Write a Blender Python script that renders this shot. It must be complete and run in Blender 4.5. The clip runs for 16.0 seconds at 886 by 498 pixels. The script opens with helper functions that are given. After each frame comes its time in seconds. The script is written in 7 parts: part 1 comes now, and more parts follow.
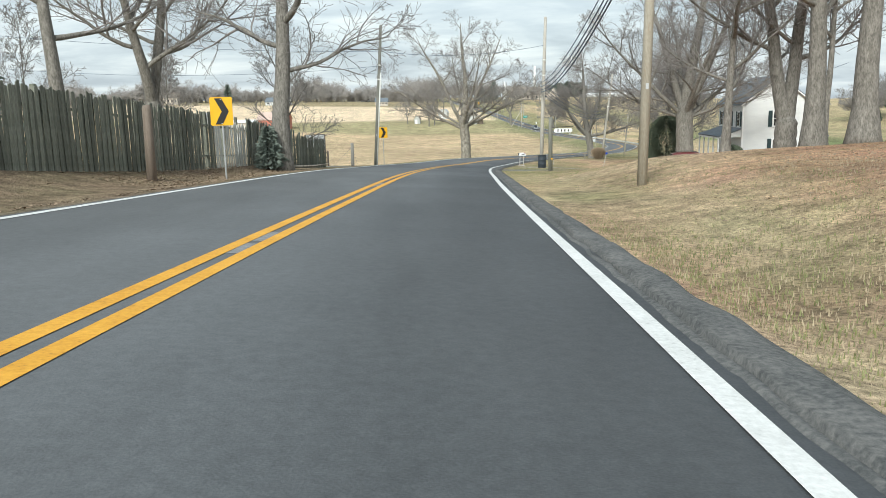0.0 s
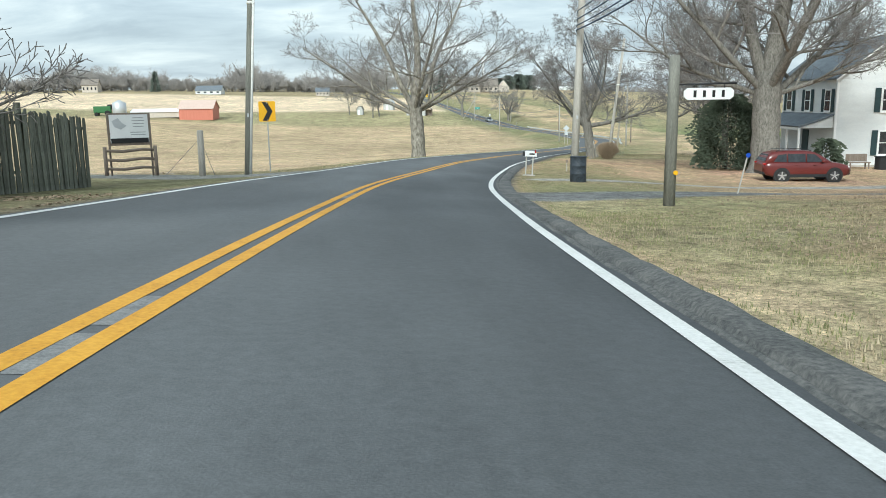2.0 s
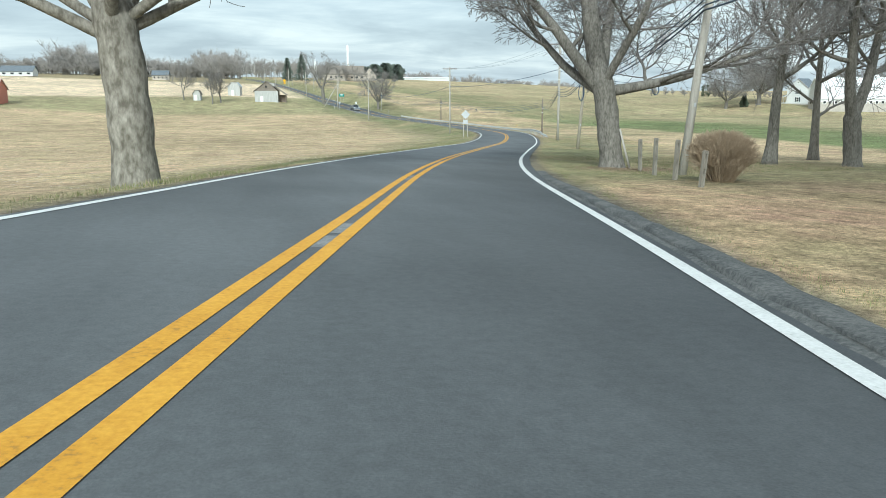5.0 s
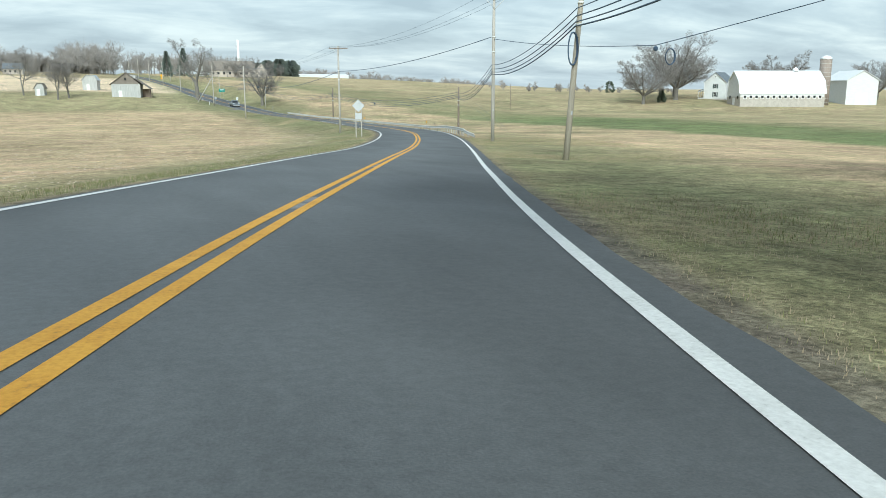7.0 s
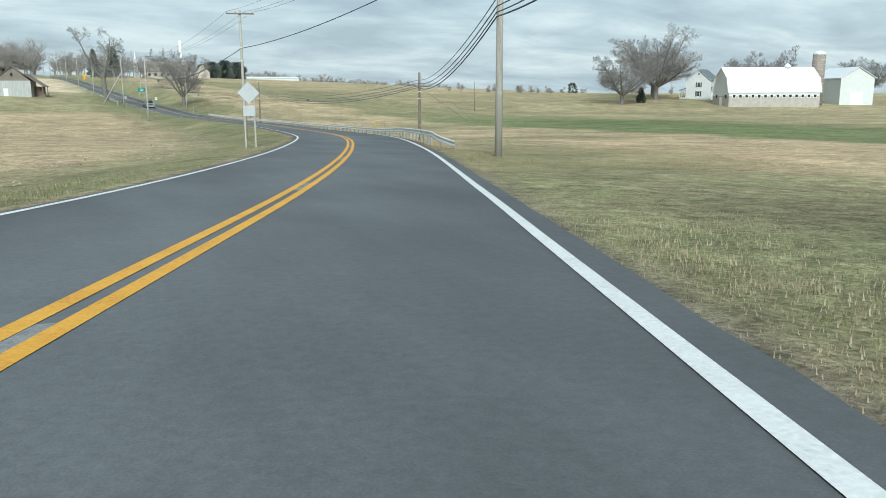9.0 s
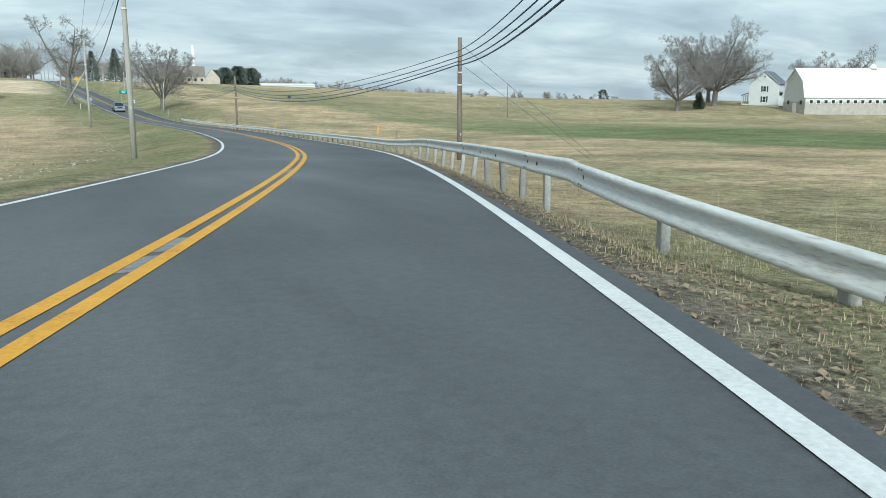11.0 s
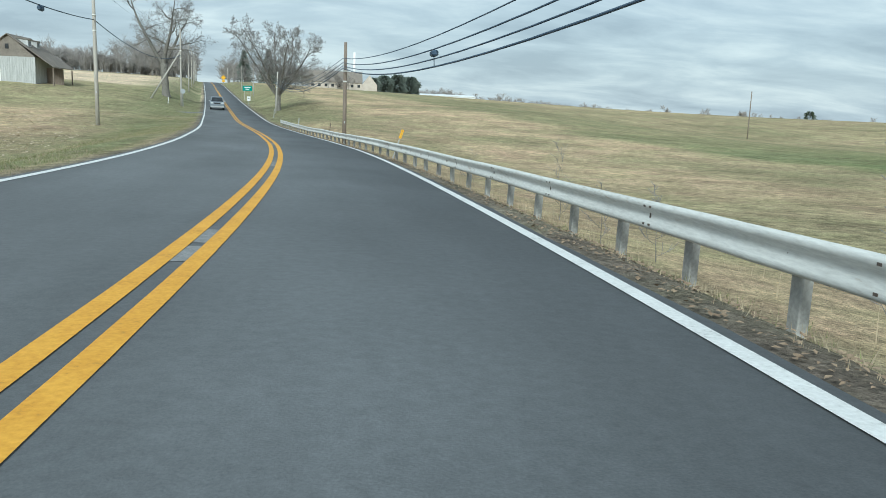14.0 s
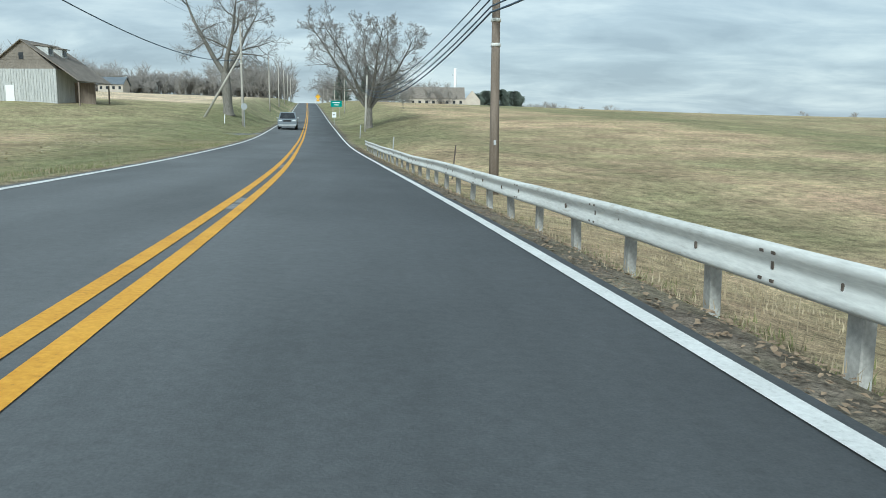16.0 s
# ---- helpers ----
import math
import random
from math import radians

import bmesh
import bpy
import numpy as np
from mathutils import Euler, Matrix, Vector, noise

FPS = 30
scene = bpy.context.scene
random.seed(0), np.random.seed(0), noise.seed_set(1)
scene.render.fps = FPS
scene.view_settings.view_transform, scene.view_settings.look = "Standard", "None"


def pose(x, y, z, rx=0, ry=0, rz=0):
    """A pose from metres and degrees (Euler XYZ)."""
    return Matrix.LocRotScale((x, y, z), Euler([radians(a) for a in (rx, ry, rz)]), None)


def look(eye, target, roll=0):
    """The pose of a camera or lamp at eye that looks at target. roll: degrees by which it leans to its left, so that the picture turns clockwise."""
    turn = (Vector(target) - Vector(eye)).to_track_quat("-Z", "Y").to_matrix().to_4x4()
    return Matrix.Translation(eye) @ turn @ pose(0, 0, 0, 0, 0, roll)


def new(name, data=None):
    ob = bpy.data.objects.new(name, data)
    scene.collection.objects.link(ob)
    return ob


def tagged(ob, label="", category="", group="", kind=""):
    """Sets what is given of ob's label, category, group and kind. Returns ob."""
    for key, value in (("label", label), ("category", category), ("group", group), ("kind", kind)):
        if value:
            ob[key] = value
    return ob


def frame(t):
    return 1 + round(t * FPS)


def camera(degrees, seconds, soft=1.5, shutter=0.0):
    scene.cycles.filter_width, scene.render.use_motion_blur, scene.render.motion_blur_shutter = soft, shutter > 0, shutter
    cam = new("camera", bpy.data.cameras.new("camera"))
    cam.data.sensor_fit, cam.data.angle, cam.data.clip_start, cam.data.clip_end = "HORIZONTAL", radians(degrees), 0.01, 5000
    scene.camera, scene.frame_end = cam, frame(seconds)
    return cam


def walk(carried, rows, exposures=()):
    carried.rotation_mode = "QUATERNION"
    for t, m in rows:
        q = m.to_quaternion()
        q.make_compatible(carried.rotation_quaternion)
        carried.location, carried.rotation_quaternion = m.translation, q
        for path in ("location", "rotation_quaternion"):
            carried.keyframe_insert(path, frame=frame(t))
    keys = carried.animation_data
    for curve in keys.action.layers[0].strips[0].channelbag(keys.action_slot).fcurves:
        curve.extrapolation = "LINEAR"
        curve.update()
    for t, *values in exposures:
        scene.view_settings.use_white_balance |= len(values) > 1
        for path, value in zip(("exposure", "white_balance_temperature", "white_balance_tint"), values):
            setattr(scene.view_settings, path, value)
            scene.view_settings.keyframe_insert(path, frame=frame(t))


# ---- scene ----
cam = camera(59.2, 16.0, soft=0.9)
PATH = [
    (0, (0.00, 0.00, 1.22), (-0.02, 9.84, -0.59), -1.35),
    (0.5, (-0.06, 7.38, 0.83), (0.10, 17.21, -1.03), -1.11),
    (1, (-0.03, 14.68, 0.45), (0.31, 24.50, -1.44), -1.01),
    (1.5, (0.13, 22.01, 0.06), (0.62, 31.82, -1.83), -0.97),
    (2, (0.37, 29.56, -0.37), (1.03, 39.36, -2.27), -0.82),
    (2.5, (0.76, 37.21, -0.85), (1.57, 46.99, -2.77), -1.00),
    (3, (1.16, 44.87, -1.34), (2.18, 54.63, -3.28), -1.37),
    (3.2, (1.36, 47.98, -1.54), (2.46, 57.73, -3.48), -1.29),
    (3.5, (1.78, 52.66, -1.83), (3.01, 62.39, -3.78), -0.47),
    (4, (2.87, 60.47, -2.28), (4.46, 70.14, -4.25), -0.08),
    (4.5, (4.40, 68.20, -2.70), (6.35, 77.81, -4.69), -0.02),
    (5, (6.21, 75.79, -3.11), (8.52, 85.31, -5.11), -0.06),
    (5.3, (7.35, 80.26, -3.36), (9.79, 89.75, -5.37), -0.17),
    (5.5, (8.13, 83.21, -3.53), (10.69, 92.66, -5.53), -0.09),
    (6, (10.11, 90.52, -3.97), (13.06, 99.87, -5.96), -0.08),
    (6.5, (12.37, 97.77, -4.41), (15.64, 107.00, -6.43), -0.03),
    (7, (14.96, 104.95, -4.83), (18.44, 114.10, -6.84), -0.09),
    (7.5, (17.72, 112.35, -5.26), (21.29, 121.47, -7.25), -0.18),
    (8, (20.64, 120.04, -5.68), (24.35, 129.12, -7.63), -0.34),
    (8.5, (23.64, 127.78, -6.08), (27.50, 136.80, -8.04), -0.30),
    (9, (26.68, 135.55, -6.51), (30.68, 144.51, -8.47), -0.18),
    (9.5, (29.74, 143.35, -6.94), (33.82, 152.27, -8.87), 0.04),
    (10, (32.76, 151.22, -7.30), (36.75, 160.19, -9.21), 0.01),
    (10.5, (35.71, 159.17, -7.60), (39.60, 168.19, -9.48), 0.01),
    (11, (38.53, 167.21, -7.86), (42.33, 176.28, -9.71), 0.03),
    (11.5, (41.17, 175.32, -8.11), (44.87, 184.43, -9.93), 0.17),
    (12, (43.55, 183.48, -8.36), (47.16, 192.64, -10.16), 0.99),
    (12.5, (45.56, 191.74, -8.64), (48.79, 201.04, -10.40), 1.74),
    (13, (47.18, 200.11, -8.90), (49.95, 209.56, -10.64), 1.85),
    (13.5, (48.46, 208.53, -9.13), (50.84, 218.09, -10.84), 2.21),
    (14, (49.43, 216.97, -9.34), (51.44, 226.62, -11.03), 2.16),
    (14.5, (50.16, 225.33, -9.51), (51.85, 235.05, -11.18), 1.58),
    (15, (50.53, 233.62, -9.62), (51.87, 243.40, -11.25), 1.27),
    (15.5, (50.58, 241.92, -9.69), (51.58, 251.74, -11.29), 0.66),
    (16, (50.42, 250.19, -9.73), (51.16, 260.05, -11.24), 0.30),
]
walk(cam, [(t, look(eye, target, roll)) for t, eye, target, roll in PATH], [(0.0, 0.50, 6180, 3), (1.0, 0.49, 6100, 2), (2.0, 0.47, 5880, -1), (3.0, 0.46, 5780, -3), (7.0, 0.39, 5800, -3), (9.0, 0.23, 5760, -3), (12.0, 0.19, 5640, -4), (16.0, 0.17, 5640, -4)])

# ---------------------------------------------------------------- sky and sun
SUN_EL, SUN_AZ = 34.0, 200.0
world = bpy.data.worlds.new("overcast_sky")
scene.world = world
world.use_nodes = True
wn, wl = world.node_tree.nodes, world.node_tree.links
wn.clear()
w_out = wn.new("ShaderNodeOutputWorld")
w_bg = wn.new("ShaderNodeBackground")
w_sky = wn.new("ShaderNodeTexSky")
w_sky.sky_type, w_sky.sun_disc = "NISHITA", False
w_sky.sun_elevation, w_sky.sun_rotation = radians(SUN_EL), radians(SUN_AZ)
w_sky.air_density, w_sky.dust_density = 1.2, 2.0
w_scale = wn.new("ShaderNodeVectorMath")
w_scale.operation = "SCALE"
w_scale.inputs["Scale"].default_value = 0.10
wl.new(w_sky.outputs[0], w_scale.inputs[0])
w_co = wn.new("ShaderNodeTexCoord")
w_sep = wn.new("ShaderNodeSeparateXYZ")
wl.new(w_co.outputs["Generated"], w_sep.inputs[0])
w_up = wn.new("ShaderNodeMath")
w_up.operation = "MAXIMUM"
w_up.inputs[1].default_value = 0.0
wl.new(w_sep.outputs["Z"], w_up.inputs[0])
w_add = wn.new("ShaderNodeMath")
w_add.operation = "ADD"
w_add.inputs[1].default_value = 0.17
wl.new(w_up.outputs[0], w_add.inputs[0])
w_plane = wn.new("ShaderNodeCombineXYZ")
for axis in ("X", "Y"):
    w_div = wn.new("ShaderNodeMath")
    w_div.operation = "DIVIDE"
    wl.new(w_sep.outputs[axis], w_div.inputs[0])
    wl.new(w_add.outputs[0], w_div.inputs[1])
    w_wide = wn.new("ShaderNodeMath")
    w_wide.operation = "MULTIPLY"
    w_wide.inputs[1].default_value = 0.85 if axis == "X" else 1.25
    wl.new(w_div.outputs[0], w_wide.inputs[0])
    wl.new(w_wide.outputs[0], w_plane.inputs[axis])
w_noise = wn.new("ShaderNodeTexNoise")
w_noise.inputs["Scale"].default_value = 1.5
w_noise.inputs["Detail"].default_value = 9.0
w_noise.inputs["Roughness"].default_value = 0.57
w_noise.inputs["Distortion"].default_value = 0.35
wl.new(w_plane.outputs[0], w_noise.inputs["Vector"])
w_ramp = wn.new("ShaderNodeValToRGB")
w_ramp.color_ramp.elements[0].position, w_ramp.color_ramp.elements[0].color = 0.34, (0.45, 0.49, 0.54, 1)
w_ramp.color_ramp.elements[1].position, w_ramp.color_ramp.elements[1].color = 0.66, (0.80, 0.815, 0.815, 1)
w_mid = w_ramp.color_ramp.elements.new(0.50)
w_mid.color = (0.59, 0.63, 0.67, 1)
wl.new(w_noise.outputs["Fac"], w_ramp.inputs[0])
w_mix = wn.new("ShaderNodeMix")
w_mix.data_type = "RGBA"
w_mix.inputs[0].default_value = 0.85
wl.new(w_scale.outputs[0], w_mix.inputs[6])
wl.new(w_ramp.outputs[0], w_mix.inputs[7])
wl.new(w_mix.outputs[2], w_bg.inputs["Color"])
w_bg.inputs["Strength"].default_value = 0.93
wl.new(w_bg.outputs[0], w_out.inputs["Surface"])

sun_data = bpy.data.lights.new("sun", "SUN")
sun_data.energy, sun_data.angle, sun_data.color = 2.9, radians(14), (1.0, 0.96, 0.90)
sun = new("sun", sun_data)
az, el = radians(SUN_AZ), radians(SUN_EL)
sun.matrix_world = look((0, 0, 0), (-math.sin(az) * math.cos(el), -math.cos(az) * math.cos(el), -math.sin(el)))

# ---------------------------------------------------------------- materials


def ramp(nodes, stops):
    r = nodes.new("ShaderNodeValToRGB")
    e = r.color_ramp.elements
    while len(e) < len(stops):
        e.new(0.5)
    for k, (p, c) in zip(e, stops):
        k.position, k.color = p, (*c, 1)
    return r


def mat(name, dark, light, scale=3.0, rough=0.8, metal=0.0, bump=0.15, fine=40.0, stretch=(1, 1, 1), vary=0.0, spec=0.4, stain=None, coords="Object"):
    """Two tones mixed by a broad and a fine noise, with a little relief; vary: how far single pieces differ."""
    m = bpy.data.materials.new(name)
    m.use_nodes = True
    n, l = m.node_tree.nodes, m.node_tree.links
    b = n["Principled BSDF"]
    co = n.new("ShaderNodeTexCoord")
    mp = n.new("ShaderNodeMapping")
    mp.inputs["Scale"].default_value = stretch
    l.new(co.outputs[coords], mp.inputs[0])
    big, small = n.new("ShaderNodeTexNoise"), n.new("ShaderNodeTexNoise")
    for tex, sc, det in ((big, scale, 6), (small, fine, 4)):
        tex.inputs["Scale"].default_value, tex.inputs["Detail"].default_value = sc, det
        tex.inputs["Roughness"].default_value = 0.62
        l.new(mp.outputs[0], tex.inputs["Vector"])
    add = n.new("ShaderNodeMath")
    add.operation = "MULTIPLY_ADD"
    add.inputs[1].default_value = 0.55
    l.new(small.outputs["Fac"], add.inputs[0])
    half = n.new("ShaderNodeMath")
    half.operation = "MULTIPLY"
    half.inputs[1].default_value = 0.45
    l.new(big.outputs["Fac"], half.inputs[0])
    l.new(half.outputs[0], add.inputs[2])
    stops = [(0.36, dark), (0.64, light)]
    if stain:
        stops = [(0.30, stain), (0.42, dark), (0.66, light)]
    r = ramp(n, stops)
    l.new(add.outputs[0], r.inputs[0])
    out = r.outputs[0]
    if vary:
        info = n.new("ShaderNodeObjectInfo")
        hsv = n.new("ShaderNodeHueSaturation")
        span = n.new("ShaderNodeMapRange")
        span.inputs["To Min"].default_value, span.inputs["To Max"].default_value = 1 - vary, 1 + vary
        l.new(info.outputs["Random"], span.inputs["Value"])
        l.new(span.outputs[0], hsv.inputs["Value"])
        l.new(out, hsv.inputs["Color"])
        out = hsv.outputs[0]
    l.new(out, b.inputs["Base Color"])
    b.inputs["Roughness"].default_value, b.inputs["Metallic"].default_value = rough, metal
    b.inputs["Specular IOR Level"].default_value = spec
    if bump:
        bp = n.new("ShaderNodeBump")
        bp.inputs["Strength"].default_value, bp.inputs["Distance"].default_value = bump, 0.02
        l.new(add.outputs[0], bp.inputs["Height"])
        l.new(bp.outputs[0], b.inputs["Normal"])
    return m


def ground_material():
    """Soil colours by the painted land use, broken up by grass-sized and field-sized noise."""
    m = bpy.data.materials.new("field_ground")
    m.use_nodes = True
    n, l = m.node_tree.nodes, m.node_tree.links
    b = n["Principled BSDF"]
    at = n.new("ShaderNodeVertexColor")
    at.layer_name = "land"
    co = n.new("ShaderNodeTexCoord")
    val = None
    for sc, w, st in ((0.035, 0.35, (1.2, 0.8, 1)), (0.30, 0.50, (1.1, 0.8, 1)), (2.4, 0.80, (1.1, 0.85, 1)), (16.0, 0.95, (1, 1, 1))):
        mp = n.new("ShaderNodeMapping")
        mp.inputs["Scale"].default_value = st
        t = n.new("ShaderNodeTexNoise")
        t.inputs["Scale"].default_value, t.inputs["Detail"].default_value, t.inputs["Roughness"].default_value = sc, 6, 0.65
        l.new(co.outputs["Object"], mp.inputs[0])
        l.new(mp.outputs[0], t.inputs["Vector"])
        k = n.new("ShaderNodeMapRange")
        k.inputs["From Min"].default_value, k.inputs["From Max"].default_value = 0.3, 0.7
        k.inputs["To Min"].default_value, k.inputs["To Max"].default_value = 1 - w * 0.6, 1 + w * 0.6
        l.new(t.outputs["Fac"], k.inputs["Value"])
        if val is None:
            val = k.outputs[0]
        else:
            mul = n.new("ShaderNodeMath")
            mul.operation = "MULTIPLY"
            l.new(val, mul.inputs[0])
            l.new(k.outputs[0], mul.inputs[1])
            val = mul.outputs[0]
    hue = n.new("ShaderNodeTexNoise")
    hue.inputs["Scale"].default_value, hue.inputs["Detail"].default_value = 0.30, 7
    hue.inputs["Roughness"].default_value = 0.7
    l.new(co.outputs["Object"], hue.inputs["Vector"])
    hr = n.new("ShaderNodeMapRange")
    hr.inputs["From Min"].default_value, hr.inputs["From Max"].default_value = 0.35, 0.65
    hr.inputs["To Min"].default_value, hr.inputs["To Max"].default_value = 0.483, 0.518
    l.new(hue.outputs["Fac"], hr.inputs["Value"])
    hsv = n.new("ShaderNodeHueSaturation")
    l.new(hr.outputs[0], hsv.inputs["Hue"])
    l.new(val, hsv.inputs["Value"])
    # thin grass showing through the dead stalks
    grass = n.new("ShaderNodeTexNoise")
    grass.inputs["Scale"].default_value, grass.inputs["Detail"].default_value, grass.inputs["Roughness"].default_value = 0.55, 8, 0.72
    l.new(co.outputs["Object"], grass.inputs["Vector"])
    gr = n.new("ShaderNodeMapRange")
    gr.inputs["From Min"].default_value, gr.inputs["From Max"].default_value = 0.50, 0.68
    gr.inputs["To Min"].default_value, gr.inputs["To Max"].default_value = 0.0, 0.32
    l.new(grass.outputs["Fac"], gr.inputs["Value"])
    mixg = n.new("ShaderNodeMix")
    mixg.data_type = "RGBA"
    mixg.inputs[7].default_value = (0.19, 0.195, 0.10, 1)
    l.new(gr.outputs[0], mixg.inputs[0])
    l.new(at.outputs["Color"], mixg.inputs[6])
    l.new(mixg.outputs[2], hsv.inputs["Color"])
    l.new(hsv.outputs[0], b.inputs["Base Color"])
    b.inputs["Roughness"].default_value = 0.95
    b.inputs["Specular IOR Level"].default_value = 0.1
    bp = n.new("ShaderNodeBump")
    bp.inputs["Strength"].default_value, bp.inputs["Distance"].default_value = 0.6, 0.08
    l.new(val, bp.inputs["Height"])
    l.new(bp.outputs[0], b.inputs["Normal"])
    return m


GROUND = ground_material()


def asphalt_material():
    """Fine dark aggregate with broad worn patches, long wheel-polished tone changes."""
    m = mat("asphalt", (0.095, 0.101, 0.106), (0.145, 0.152, 0.157), scale=0.22, fine=70, rough=0.78, bump=0.25, spec=0.35, coords="Object")
    n, l = m.node_tree.nodes, m.node_tree.links
    b = n["Principled BSDF"]
    src = b.inputs["Base Color"].links[0].from_socket
    co = n.new("ShaderNodeTexCoord")
    mp = n.new("ShaderNodeMapping")
    mp.inputs["Scale"].default_value = (0.5, 0.09, 1.0)
    l.new(co.outputs["Object"], mp.inputs[0])
    worn = n.new("ShaderNodeTexNoise")
    worn.inputs["Scale"].default_value, worn.inputs["Detail"].default_value, worn.inputs["Roughness"].default_value = 1.0, 5, 0.6
    l.new(mp.outputs[0], worn.inputs["Vector"])
    grit = n.new("ShaderNodeTexNoise")
    grit.inputs["Scale"].default_value, grit.inputs["Detail"].default_value = 14.0, 4
    l.new(co.outputs["Object"], grit.inputs["Vector"])
    val = None
    for sock, f0, f1, t0, t1 in ((worn.outputs["Fac"], 0.3, 0.7, 0.79, 1.21), (grit.outputs["Fac"], 0.3, 0.7, 0.90, 1.10)):
        k = n.new("ShaderNodeMapRange")
        k.inputs["From Min"].default_value, k.inputs["From Max"].default_value = f0, f1
        k.inputs["To Min"].default_value, k.inputs["To Max"].default_value = t0, t1
        l.new(sock, k.inputs["Value"])
        if val is None:
            val = k.outputs[0]
        else:
            mul = n.new("ShaderNodeMath")
            mul.operation = "MULTIPLY"
            l.new(val, mul.inputs[0])
            l.new(k.outputs[0], mul.inputs[1])
            val = mul.outputs[0]
    hsv = n.new("ShaderNodeHueSaturation")
    l.new(val, hsv.inputs["Value"])
    l.new(src, hsv.inputs["Color"])
    l.new(hsv.outputs[0], b.inputs["Base Color"])
    return m


ASPHALT = asphalt_material()
ASPHALT_OLD = mat("worn_asphalt", (0.075, 0.078, 0.078), (0.20, 0.195, 0.185), scale=1.6, fine=24, rough=0.9, bump=0.9, stain=(0.035, 0.035, 0.033))
YELLOW_PAINT = mat("yellow_road_paint", (0.62, 0.30, 0.025), (0.78, 0.42, 0.05), scale=2.0, fine=30, rough=0.7, stain=(0.35, 0.18, 0.04))
WHITE_PAINT = mat("white_road_paint", (0.62, 0.62, 0.60), (0.80, 0.80, 0.78), scale=2.0, fine=30, rough=0.7, stain=(0.40, 0.40, 0.38))
GROOVE = mat("milled_groove", (0.15, 0.155, 0.16), (0.32, 0.32, 0.315), scale=8, fine=50, rough=0.9, bump=0.5)
POLE_WOOD = mat("weathered_pole_wood", (0.36, 0.335, 0.295), (0.56, 0.53, 0.48), scale=1.5, fine=26, stretch=(6, 6, 0.5), rough=0.9, bump=0.4, stain=(0.25, 0.20, 0.15))
POLE_DARK = mat("damp_pole_wood", (0.15, 0.15, 0.13), (0.29, 0.285, 0.25), scale=1.5, fine=26, stretch=(6, 6, 0.5), rough=0.9, bump=0.4, stain=(0.10, 0.11, 0.08))
POLE_TAN = mat("tan_pole_wood", (0.29, 0.26, 0.205), (0.49, 0.45, 0.375), scale=1.2, fine=26, stretch=(6, 6, 0.4), rough=0.9, bump=0.4, stain=(0.36, 0.21, 0.11))
POLE_BROWN = mat("brown_creosote_wood", (0.14, 0.11, 0.085), (0.28, 0.23, 0.19), scale=1.5, fine=26, stretch=(6, 6, 0.5), rough=0.9, bump=0.4)
FENCE_WOOD = mat("grey_fence_board", (0.115, 0.120, 0.095), (0.255, 0.26, 0.215), scale=1.2, fine=14, stretch=(5, 5, 0.5), rough=0.95, bump=0.5, vary=0.32, stain=(0.085, 0.105, 0.06))
FENCE_PALE = mat("pale_fence_board", (0.50, 0.50, 0.46), (0.70, 0.69, 0.64), scale=1.2, fine=14, stretch=(5, 5, 0.5), rough=0.9, bump=0.3, vary=0.12, stain=(0.34, 0.33, 0.29))
BARK = mat("grey_bark", (0.125, 0.116, 0.10), (0.30, 0.28, 0.25), scale=2.4, fine=7, stretch=(3.2, 3.2, 1.0), rough=0.95, bump=1.0, stain=(0.07, 0.063, 0.055))
BARK_PALE = mat("mottled_pale_bark", (0.15, 0.135, 0.11), (0.40, 0.37, 0.32), scale=3.0, fine=4.5, stretch=(1.5, 1.5, 0.7), rough=0.95, bump=0.6, stain=(0.11, 0.09, 0.07))
TWIG = mat("bare_twig", (0.165, 0.15, 0.142), (0.30, 0.28, 0.265), scale=2.0, fine=12, rough=0.95, bump=0.0)
# distant twigs: paler than near ones, aerial haze mixed into the base colour
TWIG_HAZED = mat("hazed_far_twig", (0.215, 0.20, 0.19), (0.36, 0.335, 0.31), scale=0.06, fine=0.8, rough=0.95, bump=0.0)
TWIG_MID = mat("field_tree_twig", (0.20, 0.185, 0.175), (0.32, 0.30, 0.285), scale=0.5, fine=4, rough=0.95, bump=0.0)
NEEDLE = mat("evergreen_needle", (0.060, 0.080, 0.058), (0.155, 0.185, 0.125), scale=1.5, fine=9, rough=0.9, bump=0.0)
NEEDLE_BLUE = mat("blue_green_needle", (0.11, 0.135, 0.115), (0.22, 0.255, 0.22), scale=1.5, fine=9, rough=0.9, bump=0.0)
HEDGE_TWIG = mat("hedge_twig", (0.30, 0.225, 0.155), (0.50, 0.395, 0.28), scale=2.0, fine=12, rough=0.95, bump=0.0)
GALV = mat("galvanised_steel", (0.58, 0.58, 0.55), (0.78, 0.78, 0.74), scale=1.1, fine=16, stretch=(1, 0.35, 3), rough=0.65, metal=0.0, bump=0.08, stain=(0.36, 0.29, 0.22))
RAIL_POST = mat("grey_guardrail_post", (0.30, 0.29, 0.27), (0.48, 0.47, 0.44), scale=3, fine=25, rough=0.85, bump=0.2, vary=0.2)
RUST = mat("rusty_bolt", (0.07, 0.055, 0.045), (0.15, 0.12, 0.10), scale=12, rough=0.9)
SIGN_STEEL = mat("sign_post_steel", (0.30, 0.31, 0.31), (0.46, 0.47, 0.47), scale=4, rough=0.5, metal=0.5, bump=0.05)
SIGN_BACK = mat("bare_aluminium", (0.46, 0.48, 0.50), (0.60, 0.62, 0.64), scale=2, rough=0.45, metal=0.4, bump=0.03)
SIGN_YELLOW = mat("yellow_sheeting", (0.74, 0.385, 0.008), (0.80, 0.43, 0.015), scale=2, rough=0.45, bump=0.02)
